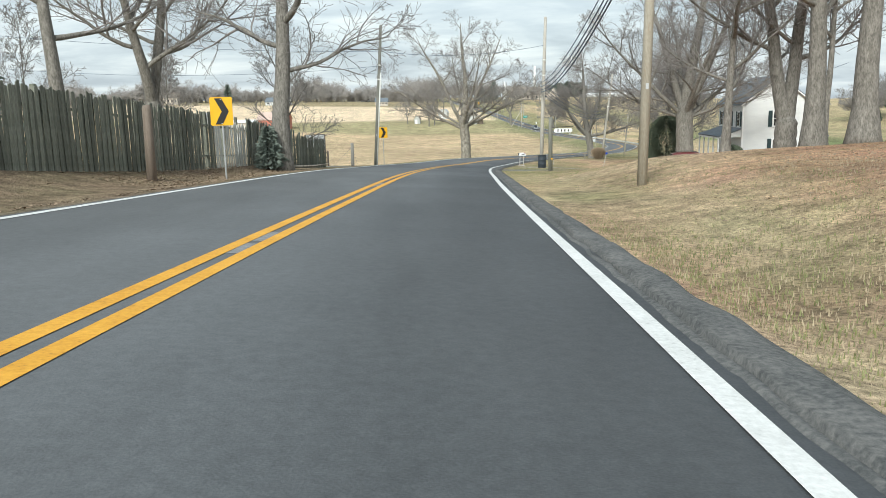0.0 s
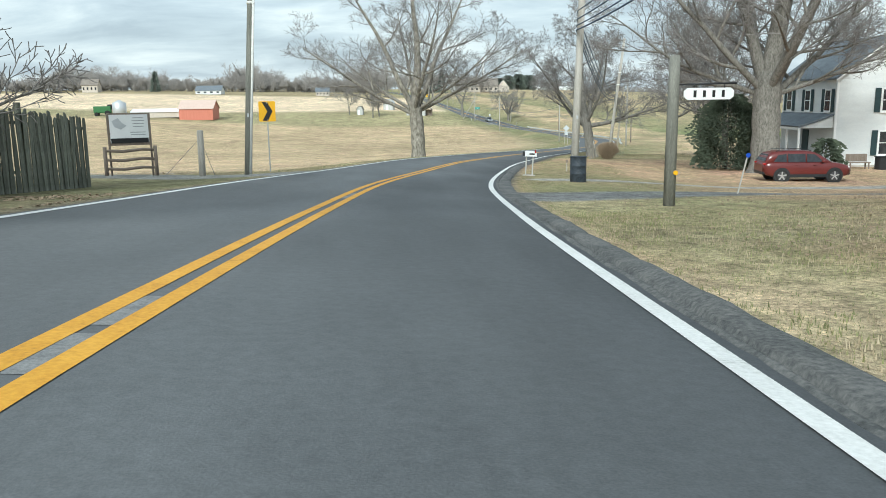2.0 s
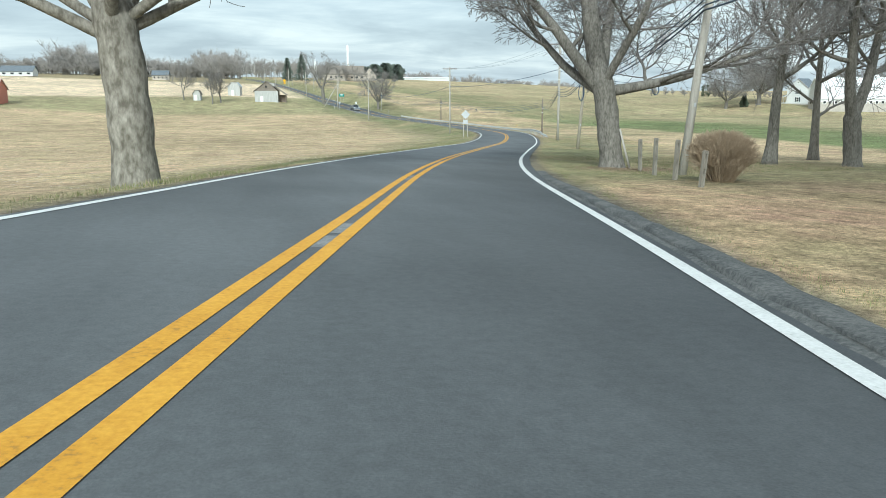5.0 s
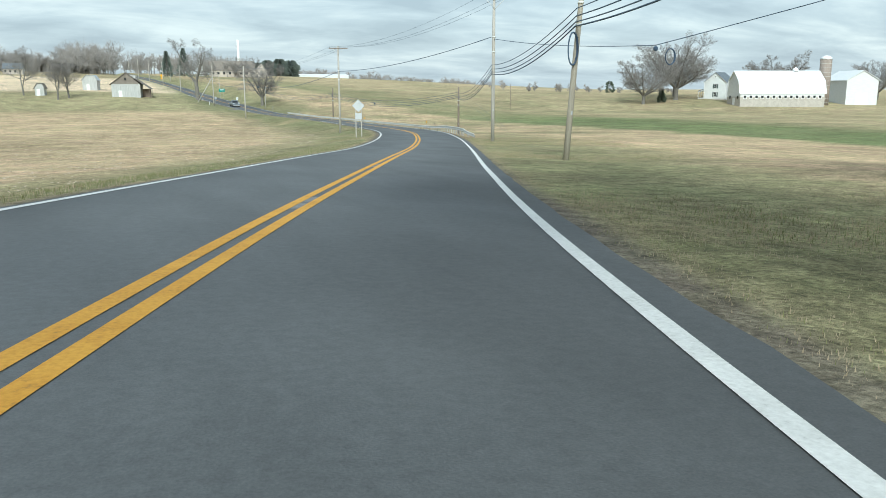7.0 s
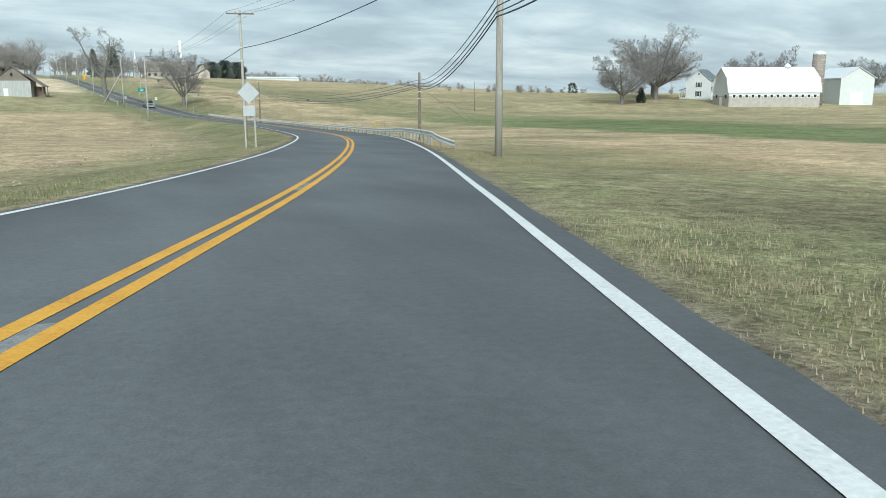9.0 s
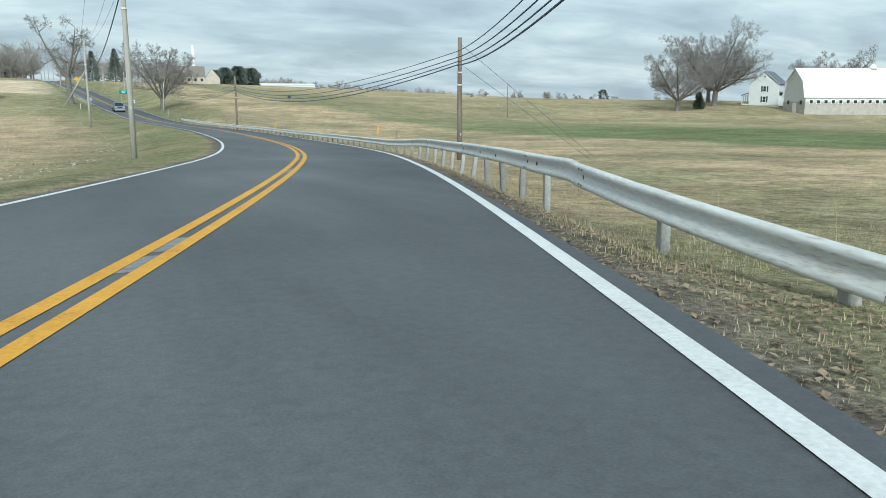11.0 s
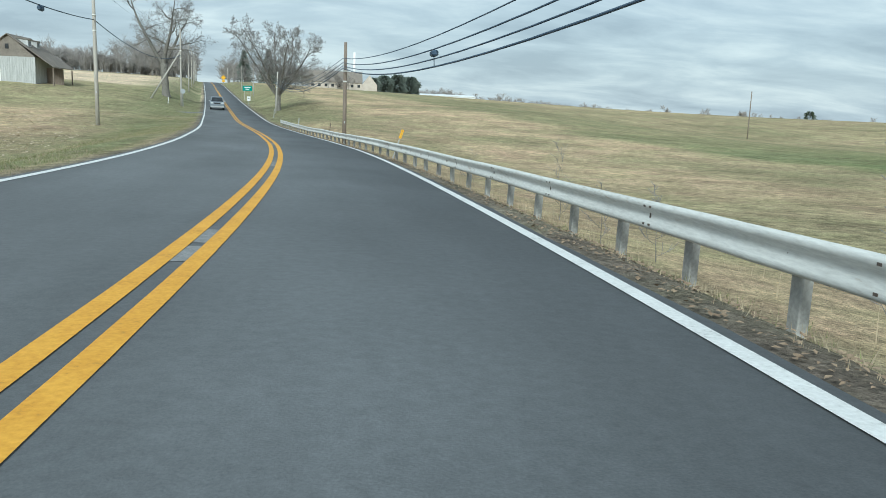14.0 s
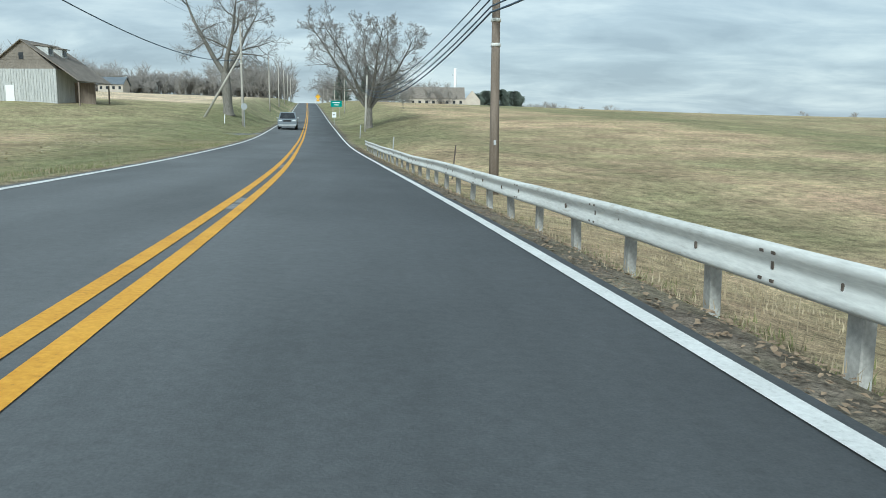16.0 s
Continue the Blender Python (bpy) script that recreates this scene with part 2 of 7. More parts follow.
SIGN_BLACK = mat("black_sheeting", (0.012, 0.012, 0.012), (0.02, 0.02, 0.02), scale=2, rough=0.5, bump=0.02)
SIGN_GREEN = mat("green_sheeting", (0.0, 0.20, 0.17), (0.0, 0.26, 0.22), scale=2, rough=0.45, bump=0.02)
SIGN_WHITE = mat("white_sheeting", (0.72, 0.73, 0.73), (0.82, 0.82, 0.82), scale=2, rough=0.5, bump=0.02)
SIDING = mat("white_clapboard", (0.60, 0.61, 0.61), (0.73, 0.74, 0.73), scale=0.6, fine=9, stretch=(1, 1, 4), rough=0.6, bump=0.05)
WHITE_TRIM = mat("white_trim_paint", (0.74, 0.74, 0.73), (0.84, 0.84, 0.83), scale=2, rough=0.5, bump=0.03)
ROOF_GREY = mat("grey_shingle", (0.10, 0.12, 0.14), (0.20, 0.225, 0.25), scale=1.2, fine=14, stretch=(1, 1, 3), rough=0.9, bump=0.4)
ROOF_WHITE = mat("white_metal_roof", (0.72, 0.74, 0.76), (0.86, 0.87, 0.88), scale=0.4, fine=4, stretch=(6, 1, 1), rough=0.5, bump=0.05)
ROOF_FADED = mat("faded_red_roof", (0.50, 0.36, 0.30), (0.66, 0.52, 0.45), scale=0.5, fine=4, stretch=(6, 1, 1), rough=0.7, bump=0.05)
ROOF_RUST = mat("old_shingle_roof", (0.14, 0.12, 0.10), (0.30, 0.265, 0.23), scale=1.0, fine=8, rough=0.95, bump=0.5)
SHUTTER = mat("dark_green_shutter", (0.015, 0.035, 0.04), (0.03, 0.06, 0.065), scale=3, fine=20, stretch=(1, 1, 8), rough=0.6, bump=0.2)
GLASS_DARK = mat("window_glass", (0.018, 0.02, 0.024), (0.05, 0.055, 0.06), scale=1, fine=4, rough=0.08, bump=0.0, spec=0.5)
OLD_BOARD = mat("weathered_barn_board", (0.38, 0.385, 0.375), (0.62, 0.625, 0.61), scale=0.8, fine=7, stretch=(5, 5, 0.6), rough=0.95, bump=0.4, stain=(0.17, 0.16, 0.15))
RED_METAL = mat("red_barn_metal", (0.44, 0.145, 0.095), (0.55, 0.20, 0.14), scale=0.5, fine=3, stretch=(8, 8, 0.4), rough=0.6, bump=0.1)
STONE = mat("barn_block_wall", (0.36, 0.33, 0.29), (0.54, 0.50, 0.45), scale=0.8, fine=5, rough=0.9, bump=0.3)
SILO_MAT = mat("silo_staves", (0.22, 0.18, 0.15), (0.38, 0.32, 0.28), scale=0.5, fine=5, stretch=(1, 1, 0.3), rough=0.9, bump=0.3)
BRICK_TAN = mat("tan_masonry", (0.44, 0.38, 0.32), (0.62, 0.56, 0.49), scale=0.5, fine=4, rough=0.9, bump=0.2)
RUBBER = mat("rubber", (0.012, 0.012, 0.012), (0.03, 0.03, 0.03), scale=6, rough=0.85, bump=0.1)
BLACK_PLASTIC = mat("black_plastic", (0.012, 0.013, 0.015), (0.03, 0.032, 0.035), scale=4, rough=0.5, bump=0.05)
CAR_RED = mat("dark_red_car_paint", (0.10, 0.016, 0.015), (0.135, 0.023, 0.021), scale=1, rough=0.28, bump=0.0, spec=0.6)
CAR_SILVER = mat("silver_blue_car_paint", (0.20, 0.23, 0.26), (0.27, 0.30, 0.33), scale=1, rough=0.3, metal=0.3, bump=0.0, spec=0.6)
RIM_DARK = mat("dark_wheel_metal", (0.05, 0.05, 0.055), (0.10, 0.10, 0.105), scale=5, rough=0.5, metal=0.3, bump=0.0)
LAMP_LENS = mat("lamp_lens", (0.60, 0.62, 0.64), (0.78, 0.80, 0.80), scale=4, rough=0.15, bump=0.0, spec=0.7)
LAMP_RED = mat("red_lamp_lens", (0.30, 0.01, 0.01), (0.40, 0.02, 0.02), scale=4, rough=0.2, bump=0.0)
CHROME = mat("brushed_metal", (0.55, 0.56, 0.57), (0.70, 0.71, 0.72), scale=5, rough=0.3, metal=0.8, bump=0.0)
CABLE = mat("black_cable", (0.035, 0.06, 0.10), (0.07, 0.11, 0.17), scale=3, rough=0.6, bump=0.0)
LEAF_LITTER = mat("dry_leaf", (0.17, 0.115, 0.075), (0.36, 0.275, 0.185), scale=4, fine=20, rough=0.95, bump=0.0)
GRASS_DRY = mat("dry_grass_blade", (0.30, 0.24, 0.155), (0.47, 0.39, 0.27), scale=0.6, fine=3, rough=0.95, bump=0.0)
GRASS_GREEN = mat("green_grass_blade", (0.13, 0.142, 0.058), (0.265, 0.268, 0.12), scale=0.6, fine=3, rough=0.95, bump=0.0)

# ---------------------------------------------------------------- building helpers


class Shape:
    """Vertices and faces gathered for one mesh."""

    def __init__(self):
        self.v, self.f, self.smooth = [], [], []

    def quad(self, *pts):
        k = len(self.v)
        self.v += [tuple(p) for p in pts]
        self.f.append(tuple(range(k, k + len(pts))))
        self.smooth.append(False)
        return self

    def box(self, c, s, m=None, bevel=0.0):
        """A box of size s about c; bevel chamfers its upright and level edges."""
        x, y, z = (a / 2 for a in s)
        k = len(self.v)
        if bevel:
            b = min(bevel, x * 0.6, y * 0.6, z * 0.6)
            ring = [(x - b, y), (x, y - b), (x, -y + b), (x - b, -y), (-x + b, -y), (-x, -y + b), (-x, y - b), (-x + b, y)]
            inner = [(px * (x - b) / x if abs(px) == x else px - math.copysign(b * 0.5, px), py * (y - b) / y if abs(py) == y else py - math.copysign(b * 0.5, py)) for px, py in ring]
            pts = [(px, py, -z) for px, py in inner] + [(px, py, -z + b) for px, py in ring] + [(px, py, z - b) for px, py in ring] + [(px, py, z) for px, py in inner]
            faces = [tuple(range(8)), tuple(range(31, 23, -1))]
            for r in range(3):
                faces += [(r * 8 + i, (r + 1) * 8 + i, (r + 1) * 8 + (i + 1) % 8, r * 8 + (i + 1) % 8) for i in range(8)]
        else:
            pts = [(i * x, j * y, h * z) for h in (-1, 1) for i, j in ((-1, -1), (1, -1), (1, 1), (-1, 1))]
            faces = [(3, 2, 1, 0), (4, 5, 6, 7)] + [(i, (i + 1) % 4, 4 + (i + 1) % 4, 4 + i) for i in range(4)]
        for p in pts:
            q = Vector(p)
            if m is not None:
                q = m @ q
            self.v.append((q.x + c[0], q.y + c[1], q.z + c[2]))
        self.f += [tuple(k + i for i in f) for f in faces]
        self.smooth += [False] * len(faces)
        return self

    def tube(self, pts, radii, n=8, cap=True, smooth=True):
        """A tapered tube through points."""
        k0 = len(self.v)
        prev = None
        for i, p in enumerate(pts):
            a, b = Vector(pts[max(i - 1, 0)]), Vector(pts[min(i + 1, len(pts) - 1)])
            d = (b - a).normalized() if (b - a).length > 1e-9 else Vector((0, 0, 1))
            if prev is None:
                side = d.orthogonal().normalized()
            else:
                side = (prev - d * prev.dot(d))
                side = side.normalized() if side.length > 1e-6 else d.orthogonal().normalized()
            prev = side
            up = d.cross(side)
            r = radii[i] if isinstance(radii, (list, tuple)) else radii
            for j in range(n):
                an = 2 * math.pi * j / n
                q = Vector(p) + side * (r * math.cos(an)) + up * (r * math.sin(an))
                self.v.append((q.x, q.y, q.z))
        for i in range(len(pts) - 1):
            for j in range(n):
                a, b = k0 + i * n + j, k0 + i * n + (j + 1) % n
                self.f.append((a, b, b + n, a + n))
                self.smooth.append(smooth)
        if cap:
            self.f += [tuple(range(k0 + n - 1, k0 - 1, -1)), tuple(range(k0 + (len(pts) - 1) * n, k0 + len(pts) * n))]
            self.smooth += [False, False]
        return self

    def extrude(self, outline, depth, axis="y", mid=0.0):
        """A flat outline in x, z drawn out along y (or in y, z along x)."""
        n, k = len(outline), len(self.v)
        for s in (-0.5, 0.5):
            for a, b in outline:
                self.v.append((a, mid + s * depth, b) if axis == "y" else (mid + s * depth, a, b) if axis == "x" else (a, b, mid + s * depth))
        self.f += [tuple(range(k, k + n)), tuple(range(k + 2 * n - 1, k + n - 1, -1))]
        self.f += [(k + i, k + n + i, k + n + (i + 1) % n, k + (i + 1) % n) for i in range(n)]
        self.smooth += [False] * (n + 2)
        return self

    def mesh(self, name, material):
        me = bpy.data.meshes.new(name)
        me.from_pydata(self.v, [], self.f)
        me.polygons.foreach_set("use_smooth", self.smooth)
        me.materials.append(material)
        me.update()
        return me


def thing(name, label, category, m=None, group="", kind=""):
    ob = new(name)
    ob.empty_display_size = 0.2
    if m is not None:
        ob.matrix_world = m
    return tagged(ob, label, category, group, kind)


def part(name, shape, material, parent, label="", m=None):
    me = shape if isinstance(shape, bpy.types.Mesh) else shape.mesh(name, material)
    ob = new(name, me)
    ob.parent = parent
    if m is not None:
        ob.matrix_local = m
    if label:
        tagged(ob, label)
    return ob


def solid(name, shape, material, label, category, m=None, group="", kind=""):
    ob = new(name, shape.mesh(name, material))
    if m is not None:
        ob.matrix_world = m
    return tagged(ob, label, category, group, kind)


# ---------------------------------------------------------------- the lie of the land
CY = np.array([-60, 5.5, 13, 27.7, 43, 52, 68, 86, 96.5, 110.7, 126, 141.5, 149, 169, 189, 197, 214, 231, 247.5, 256, 304, 396, 546, 900, 3000])
CX = np.array([-3.6, -2.15, -2.0, -1.6, -0.8, 0.0, 2.95, 7.65, 10.55, 15.05, 20.7, 26.75, 29.7, 37.0, 43.1, 45.1, 47.8, 49.0, 49.0, 48.55, 44.6, 36.3, 22.0, -12.0, -200.0])
ZY = np.array([-300, -60, 0, 15, 30, 45, 60, 76, 90.5, 105, 120, 135.5, 151, 167, 183.5, 200, 217, 233.6, 250, 280, 304, 342, 396, 470, 546, 700, 900, 3000])
ZZ = np.array([6, 2.5, 0.14, -0.63, -1.45, -2.42, -3.36, -4.19, -5.05, -5.91, -6.76, -7.59, -8.38, -8.94, -9.44, -9.98, -10.42, -10.70, -10.81, -10.95, -10.8, -9.7, -7.6, -4.2, -0.7, 4.5, 7.0, 10.0])
BY, BZ = np.array([-60, 60, 100, 135, 175, 190, 235, 260, 400]), np.array([0.055, 0.055, 0.05, 0.03, 0.0, 0.0, 0.03, 0.045, 0.0])


def hermite(xs, ys):
    """A smooth curve through given heights that never overshoots much."""
    d = np.gradient(ys, xs)

    def f(x):
        x = np.asarray(x, float)
        i = np.clip(np.searchsorted(xs, x) - 1, 0, len(xs) - 2)
        h = xs[i + 1] - xs[i]
        t = np.clip((x - xs[i]) / h, 0, 1)
        return (2 * t**3 - 3 * t**2 + 1) * ys[i] + (t**3 - 2 * t**2 + t) * h * d[i] + (-2 * t**3 + 3 * t**2) * ys[i + 1] + (t**3 - t**2) * h * d[i + 1]

    return f


road_x, road_z, road_bank = hermite(CY, CX), hermite(ZY, ZZ), hermite(BY, BZ)


def road_slope(y):
    return (road_x(y + 0.5) - road_x(y - 0.5))


def lateral(x, y):
    """Metres to the right of the centre line."""
    return (x - road_x(y)) / np.sqrt(1 + road_slope(y) ** 2)


def road_height(d, y):
    return road_z(y) - road_bank(y) * (d - 2.0) - 0.0


LEFT_HILLS = [(-9, 4, 0.95), (-9, 14, 0.28), (-8.6, 25, -0.45), (-8.4, 32, -0.85), (-9, 50, -2.4), (-30, 20, 0.2), (-30, 70, -4.3), (-11, 68, -3.6), (-8, 100, -6.6), (-60, 110, -7.6), (-30, 180, -9.8), (12, 160, -9.6),
              (36, 282, -10.9), (-4, 323, -9.4), (12, 338, -6.7), (33, 341, -8.9), (-62, 304, -8.2), (-60, 420, -1.5), (-150, 300, -4), (-150, 490, 4.5), (0, 500, 0.2), (-100, 700, 8), (0, 800, 8), (-400, 600, 9), (-300, 100, -3)]
RIGHT_HILLS = [(8, 8, 0.4), (5, 19.3, -0.55), (12, 24, -0.1), (25, 26, 0.1), (45, 20, 1.0), (12, 36, -1.55), (12, 48, -2.9), (16, 51, -3.4), (18.5, 66, -4.75), (30, 58, -4.6), (28, 42, -1.6), (22, 70, -5.0), (34, 82, -5.5), (60, 60, -4.5), (26, 101, -6.0), (60, 120, -8.5), (31, 132, -7.6), (42, 163, -9.1), (57, 205, -10.9),
               (100, 160, -10.3), (120, 250, -11.2), (215, 350, -8.2), (206, 322, -11.0), (245, 316, -11.0), (80, 340, -8.3), (128, 340, -11.6), (64, 265, -12.3), (62, 420, -4.5), (150, 560, -2.6), (240, 560, -7.5), (420, 800, -5), (160, 900, 7), (450, 300, -9), (300, 50, -8)]


def land_spline():
    p = np.array(LEFT_HILLS + RIGHT_HILLS, float)
    xy, z = p[:, :2] / 100, p[:, 2]
    n = len(p)

    def kern(a, b):
        r2 = ((a[:, None] - b[None]) ** 2).sum(-1)
        return 0.5 * r2 * np.log(r2 + 1e-9)

    a = np.zeros((n + 3, n + 3))
    a[:n, :n] = kern(xy, xy) + 0.01 * np.eye(n)
    a[:n, n], a[:n, n + 1 :] = 1, xy
    a[n:, :n] = a[:n, n:].T
    w = np.linalg.solve(a, np.r_[z, 0, 0, 0])

    def f(x, y):
        q = np.stack([np.ravel(x), np.ravel(y)], -1) / 100
        out = kern(q, xy) @ w[:n] + w[n] + q @ w[n + 1 :]
        return out.reshape(np.shape(x))

    return f


spline_z = land_spline()


def step(a, b, x):
    t = np.clip((x - a) / (b - a), 0, 1)
    return t * t * (3 - 2 * t)


def land_height(x, y):
    """The ground's height anywhere; the road lies on it."""
    x, y = np.asarray(x, float), np.asarray(y, float)
    d = lateral(x, y)
    far = np.hypot(x - 60, y - 260)
    base = spline_z(np.clip(x, -420, 480), np.clip(y, -20, 900))
    base = base + (9.0 - 19.0 * step(170, 560, x) - base) * step(500, 1000, far)
    dr = np.clip(d, -3.9, 4.4)
    rail = step(168, 180, y) * (1 - step(300, 312, y)) * (d > 0)
    near = road_height(dr, y) - 0.05 - 0.03 * np.maximum(np.abs(d) - 4.2, 0) - rail * 0.42 * step(3.95, 5.0, d)
    reach = np.where(d < 0, 11.0 - 2.6 * (1 - step(34, 48, y)), np.where((y > 160) & (y < 310), 9.0, 14.0 - 4.0 * (1 - step(28, 44, y))))
    w = step(4.6, reach, np.abs(d))
    # beyond the built stretch the land follows the road more closely
    return near * (1 - w) + base * w


def ground_z(x, y):
    return float(land_height(np.array([x]), np.array([y]))[0])

# ---------------------------------------------------------------- ground, road and paint


def rough_noise(x, y, s, seed=0.0):
    return np.array([noise.noise(Vector((a / s, b / s, seed))) for a, b in zip(np.ravel(x), np.ravel(y))]).reshape(np.shape(x))


DRIVES = [(3.5, 48.9, 30, 59.8, 1.7, (0.205, 0.205, 0.203)), (6.5, 59.6, 26, 66.0, 0.8, (0.42, 0.40, 0.37)), (-3.0, 58.2, -16, 62.5, 2.4, (0.36, 0.35, 0.32)), (41, 322, 38.6, 323, 2.0, (0.26, 0.26, 0.25))]


def land_colours(x, y):
    """Land use: lawn, leaf litter, verges, stubble, winter wheat and hay fields."""
    d = lateral(x, y)
    wob = rough_noise(x, y, 14.0) * 5 + rough_noise(x, y, 4.0, 3.0) * 1.5
    c = np.empty(x.shape + (3,))
    hay, stubble, wheat, green, litter, lawn, pale = (np.array(v) for v in (
        (0.40, 0.325, 0.195), (0.56, 0.42, 0.265), (0.185, 0.215, 0.095), (0.235, 0.24, 0.125), (0.25, 0.185, 0.125), (0.53, 0.365, 0.235), (0.72, 0.57, 0.40)))
    c[:] = hay

    def lay(col, w):
        nonlocal c
        w = np.clip(w, 0, 1)[..., None]
        c = c * (1 - w) + col * w

    left, right = d < 0, d > 0
    tan = 0.55 * hay + 0.45 * stubble
    # left of the road: stubble, a greener paddock round the sheds, pale stubble on the rise
    lay(stubble, left * step(58, 66, y + wob) * (1 - step(296, 316, y + 0.10 * d + wob)))
    lay(tan * 0.9, left * step(150, 190, y + wob * 3) * (1 - step(296, 316, y + wob)) * (0.35 + 0.09 * wob))
    lay(green * 0.58 + tan * 0.46, left * step(296, 316, y + 0.10 * d + wob) * (1 - step(366, 380, y + wob - 0.10 * d)))
    lay(pale, left * step(366, 376, y + wob - 0.10 * d))
    lay(hay * 0.9, left * step(480, 510, y))
    # right of the road: brown lawn, stubble, a band of thin winter wheat and hay on the hill
    lay(lawn, right * (1 - step(84, 100, y + wob)))
    leafy = rough_noise(x, y, 5.0, 6.0) + 0.5 * rough_noise(x, y, 1.7, 8.0)
    lay(np.array((0.40, 0.235, 0.145)), right * (1 - step(40, 50, y + wob)) * step(8.5, 13, d + 0.6 * wob) * np.clip(0.74 + 1.3 * leafy, 0.2, 0.98))
    lay(np.array((0.60, 0.47, 0.32)), right * (1 - step(44, 52, y)) * (1 - step(8, 12, d + wob)) * np.clip(0.45 - 1.2 * leafy, 0, 0.8))
    lay(hay * 0.55 + green * 0.43, right * step(90, 105, y + wob) * (1 - step(20, 32, d + wob)))
    lay(stubble * 0.98, right * step(100, 118, y + wob) * step(11, 17, d + wob) * (1 - step(34, 42, d + wob * 0.8)))
    lay(wheat, right * step(60, 110, y) * step(36, 41, d + wob * 0.6) * (1 - step(60, 80, d + wob * 1.2)) * (1 - 0.7 * step(250, 320, y + wob)))
    lay(hay * 0.82 + stubble * 0.20, right * step(60, 110, y) * step(66, 90, d + wob * 1.5) * (1 - 0.5 * step(280, 340, y)))
    lay(stubble * 0.62 + hay * 0.40, right * step(320, 480, y - 0.3 * d + wob * 3) * step(50, 90, d))
    lay(green, right * step(150, 200, y) * step(8, 14, d + wob) * np.clip(0.22 + 0.16 * wob, 0, 0.6))
    # verges and worn edges
    v = np.abs(d)
    lay(green, (0.45 + 0.09 * wob) * step(4.0, 4.4, v) * (1 - step(7.0, 12.0, v + wob * 0.6)) * np.where(right, step(80, 100, y), 1.0))
    lay(litter, left * (1 - step(52, 58, y)) * (1 - step(-6, 0, -y)) * (1 - step(9, 16, v + wob)) * 0.9 * (1 - 0.65 * step(36, 46, y + wob)))
    lay(green * 0.8, left * step(34, 44, y + wob) * (1 - step(54, 58, y)) * (1 - step(8, 12, v + wob)) * step(4.0, 4.5, v) * 0.6)
    lay(green * 0.9, right * (y < 84) * (1 - step(6.5, 10, v + wob * 0.5)) * step(4.2, 4.8, v) * (0.20 + 0.14 * wob))
    lay(green, right * step(36, 44, y + wob) * (1 - step(62, 72, y + wob)) * (1 - step(9, 15, v + wob)) * step(4.0, 4.4, v) * (0.68 + 0.08 * wob))
    debris = np.array((0.215, 0.185, 0.145))
    lay(debris, (1 - step(3.85, 4.35, v + wob * 0.06)))
    lay(debris * 0.9, right * step(165, 180, y) * (1 - step(296, 310, y)) * (1 - step(4.6, 5.3, v + wob * 0.1)) * 0.85)
    lay(stubble * 0.9, right * step(172, 182, y) * (1 - step(296, 310, y)) * step(4.8, 5.4, v) * (1 - step(9, 14, v + wob)) * 0.75)
    lay(green * 0.95, left * step(62, 80, y) * (1 - step(9, 18, v + 1.3 * wob)) * step(4.0, 4.6, v) * (0.74 + 0.10 * wob))
    # gravel drives
    for (x0, y0, x1, y1, wd, col) in DRIVES:
        u = np.clip(((x - x0) * (x1 - x0) + (y - y0) * (y1 - y0)) / ((x1 - x0) ** 2 + (y1 - y0) ** 2), 0, 1)
        off = np.hypot(x - x0 - u * (x1 - x0), y - y0 - u * (y1 - y0))
        lay(np.array(col), 1 - step(wd - 0.25, wd + 0.25, off + 0.12 * wob))
    return np.clip(c, 0.01, 0.9)


def build_ground():
    ys = np.r_[np.linspace(-400, -60, 8)[:-1], np.arange(-60, 44, 2.0), np.arange(44, 72, 0.5), np.arange(72, 330, 2.0), np.arange(330, 620, 6.0), np.geomspace(620, 4200, 26)]
    ds = np.r_[0, 3.0, 3.9, 4.2, 4.6, 5, 5.6, 6.3, 7, 8, 9, 10, 11, 12.5, 14, 16, 18, 20, 22.5, 25, 28, 31, 34, 37, 40, 43, 46, 50, 54, 59, 65, 71, 78, 86, 95, 105, 118, 132, 150, 170, 195, 225, 260, 310, 370, 450, 560, 700, 900, 1300, 2000, 3000]
    ds = np.r_[-ds[:0:-1], ds]
    yy, dd = np.meshgrid(ys, ds, indexing="ij")
    xx = road_x(yy) + dd * np.sqrt(1 + road_slope(yy) ** 2)
    zz = land_height(xx, yy)
    near = (np.abs(dd) > 4.5) & (np.abs(dd) < 60) & (yy < 330) & (yy > -60)
    near &= ~((yy > 44) & (yy < 70) & (np.abs(dd) < 28))
    zz = zz + near * (rough_noise(xx, yy, 3.0, 1.0) * 0.05 + rough_noise(xx, yy, 11.0, 2.0) * 0.10)
    ny, nd = yy.shape
    idx = np.arange(ny * nd).reshape(ny, nd)
    faces = np.stack([idx[:-1, :-1], idx[:-1, 1:], idx[1:, 1:], idx[1:, :-1]], -1).reshape(-1, 4)
    me = bpy.data.meshes.new("ground")
    me.from_pydata(np.stack([xx, yy, zz], -1).reshape(-1, 3).tolist(), [], faces.tolist())
    me.polygons.foreach_set("use_smooth", [True] * len(me.polygons))
    col = me.color_attributes.new("land", "FLOAT_COLOR", "POINT")
    rgb = land_colours(xx, yy).reshape(-1, 3)
    col.data.foreach_set("color", np.c_[rgb, np.ones(len(rgb))].ravel())
    me.materials.append(GROUND)
    tagged(new("ground", me), "rolling winter fields and dry lawn", "ground", kind="structure")


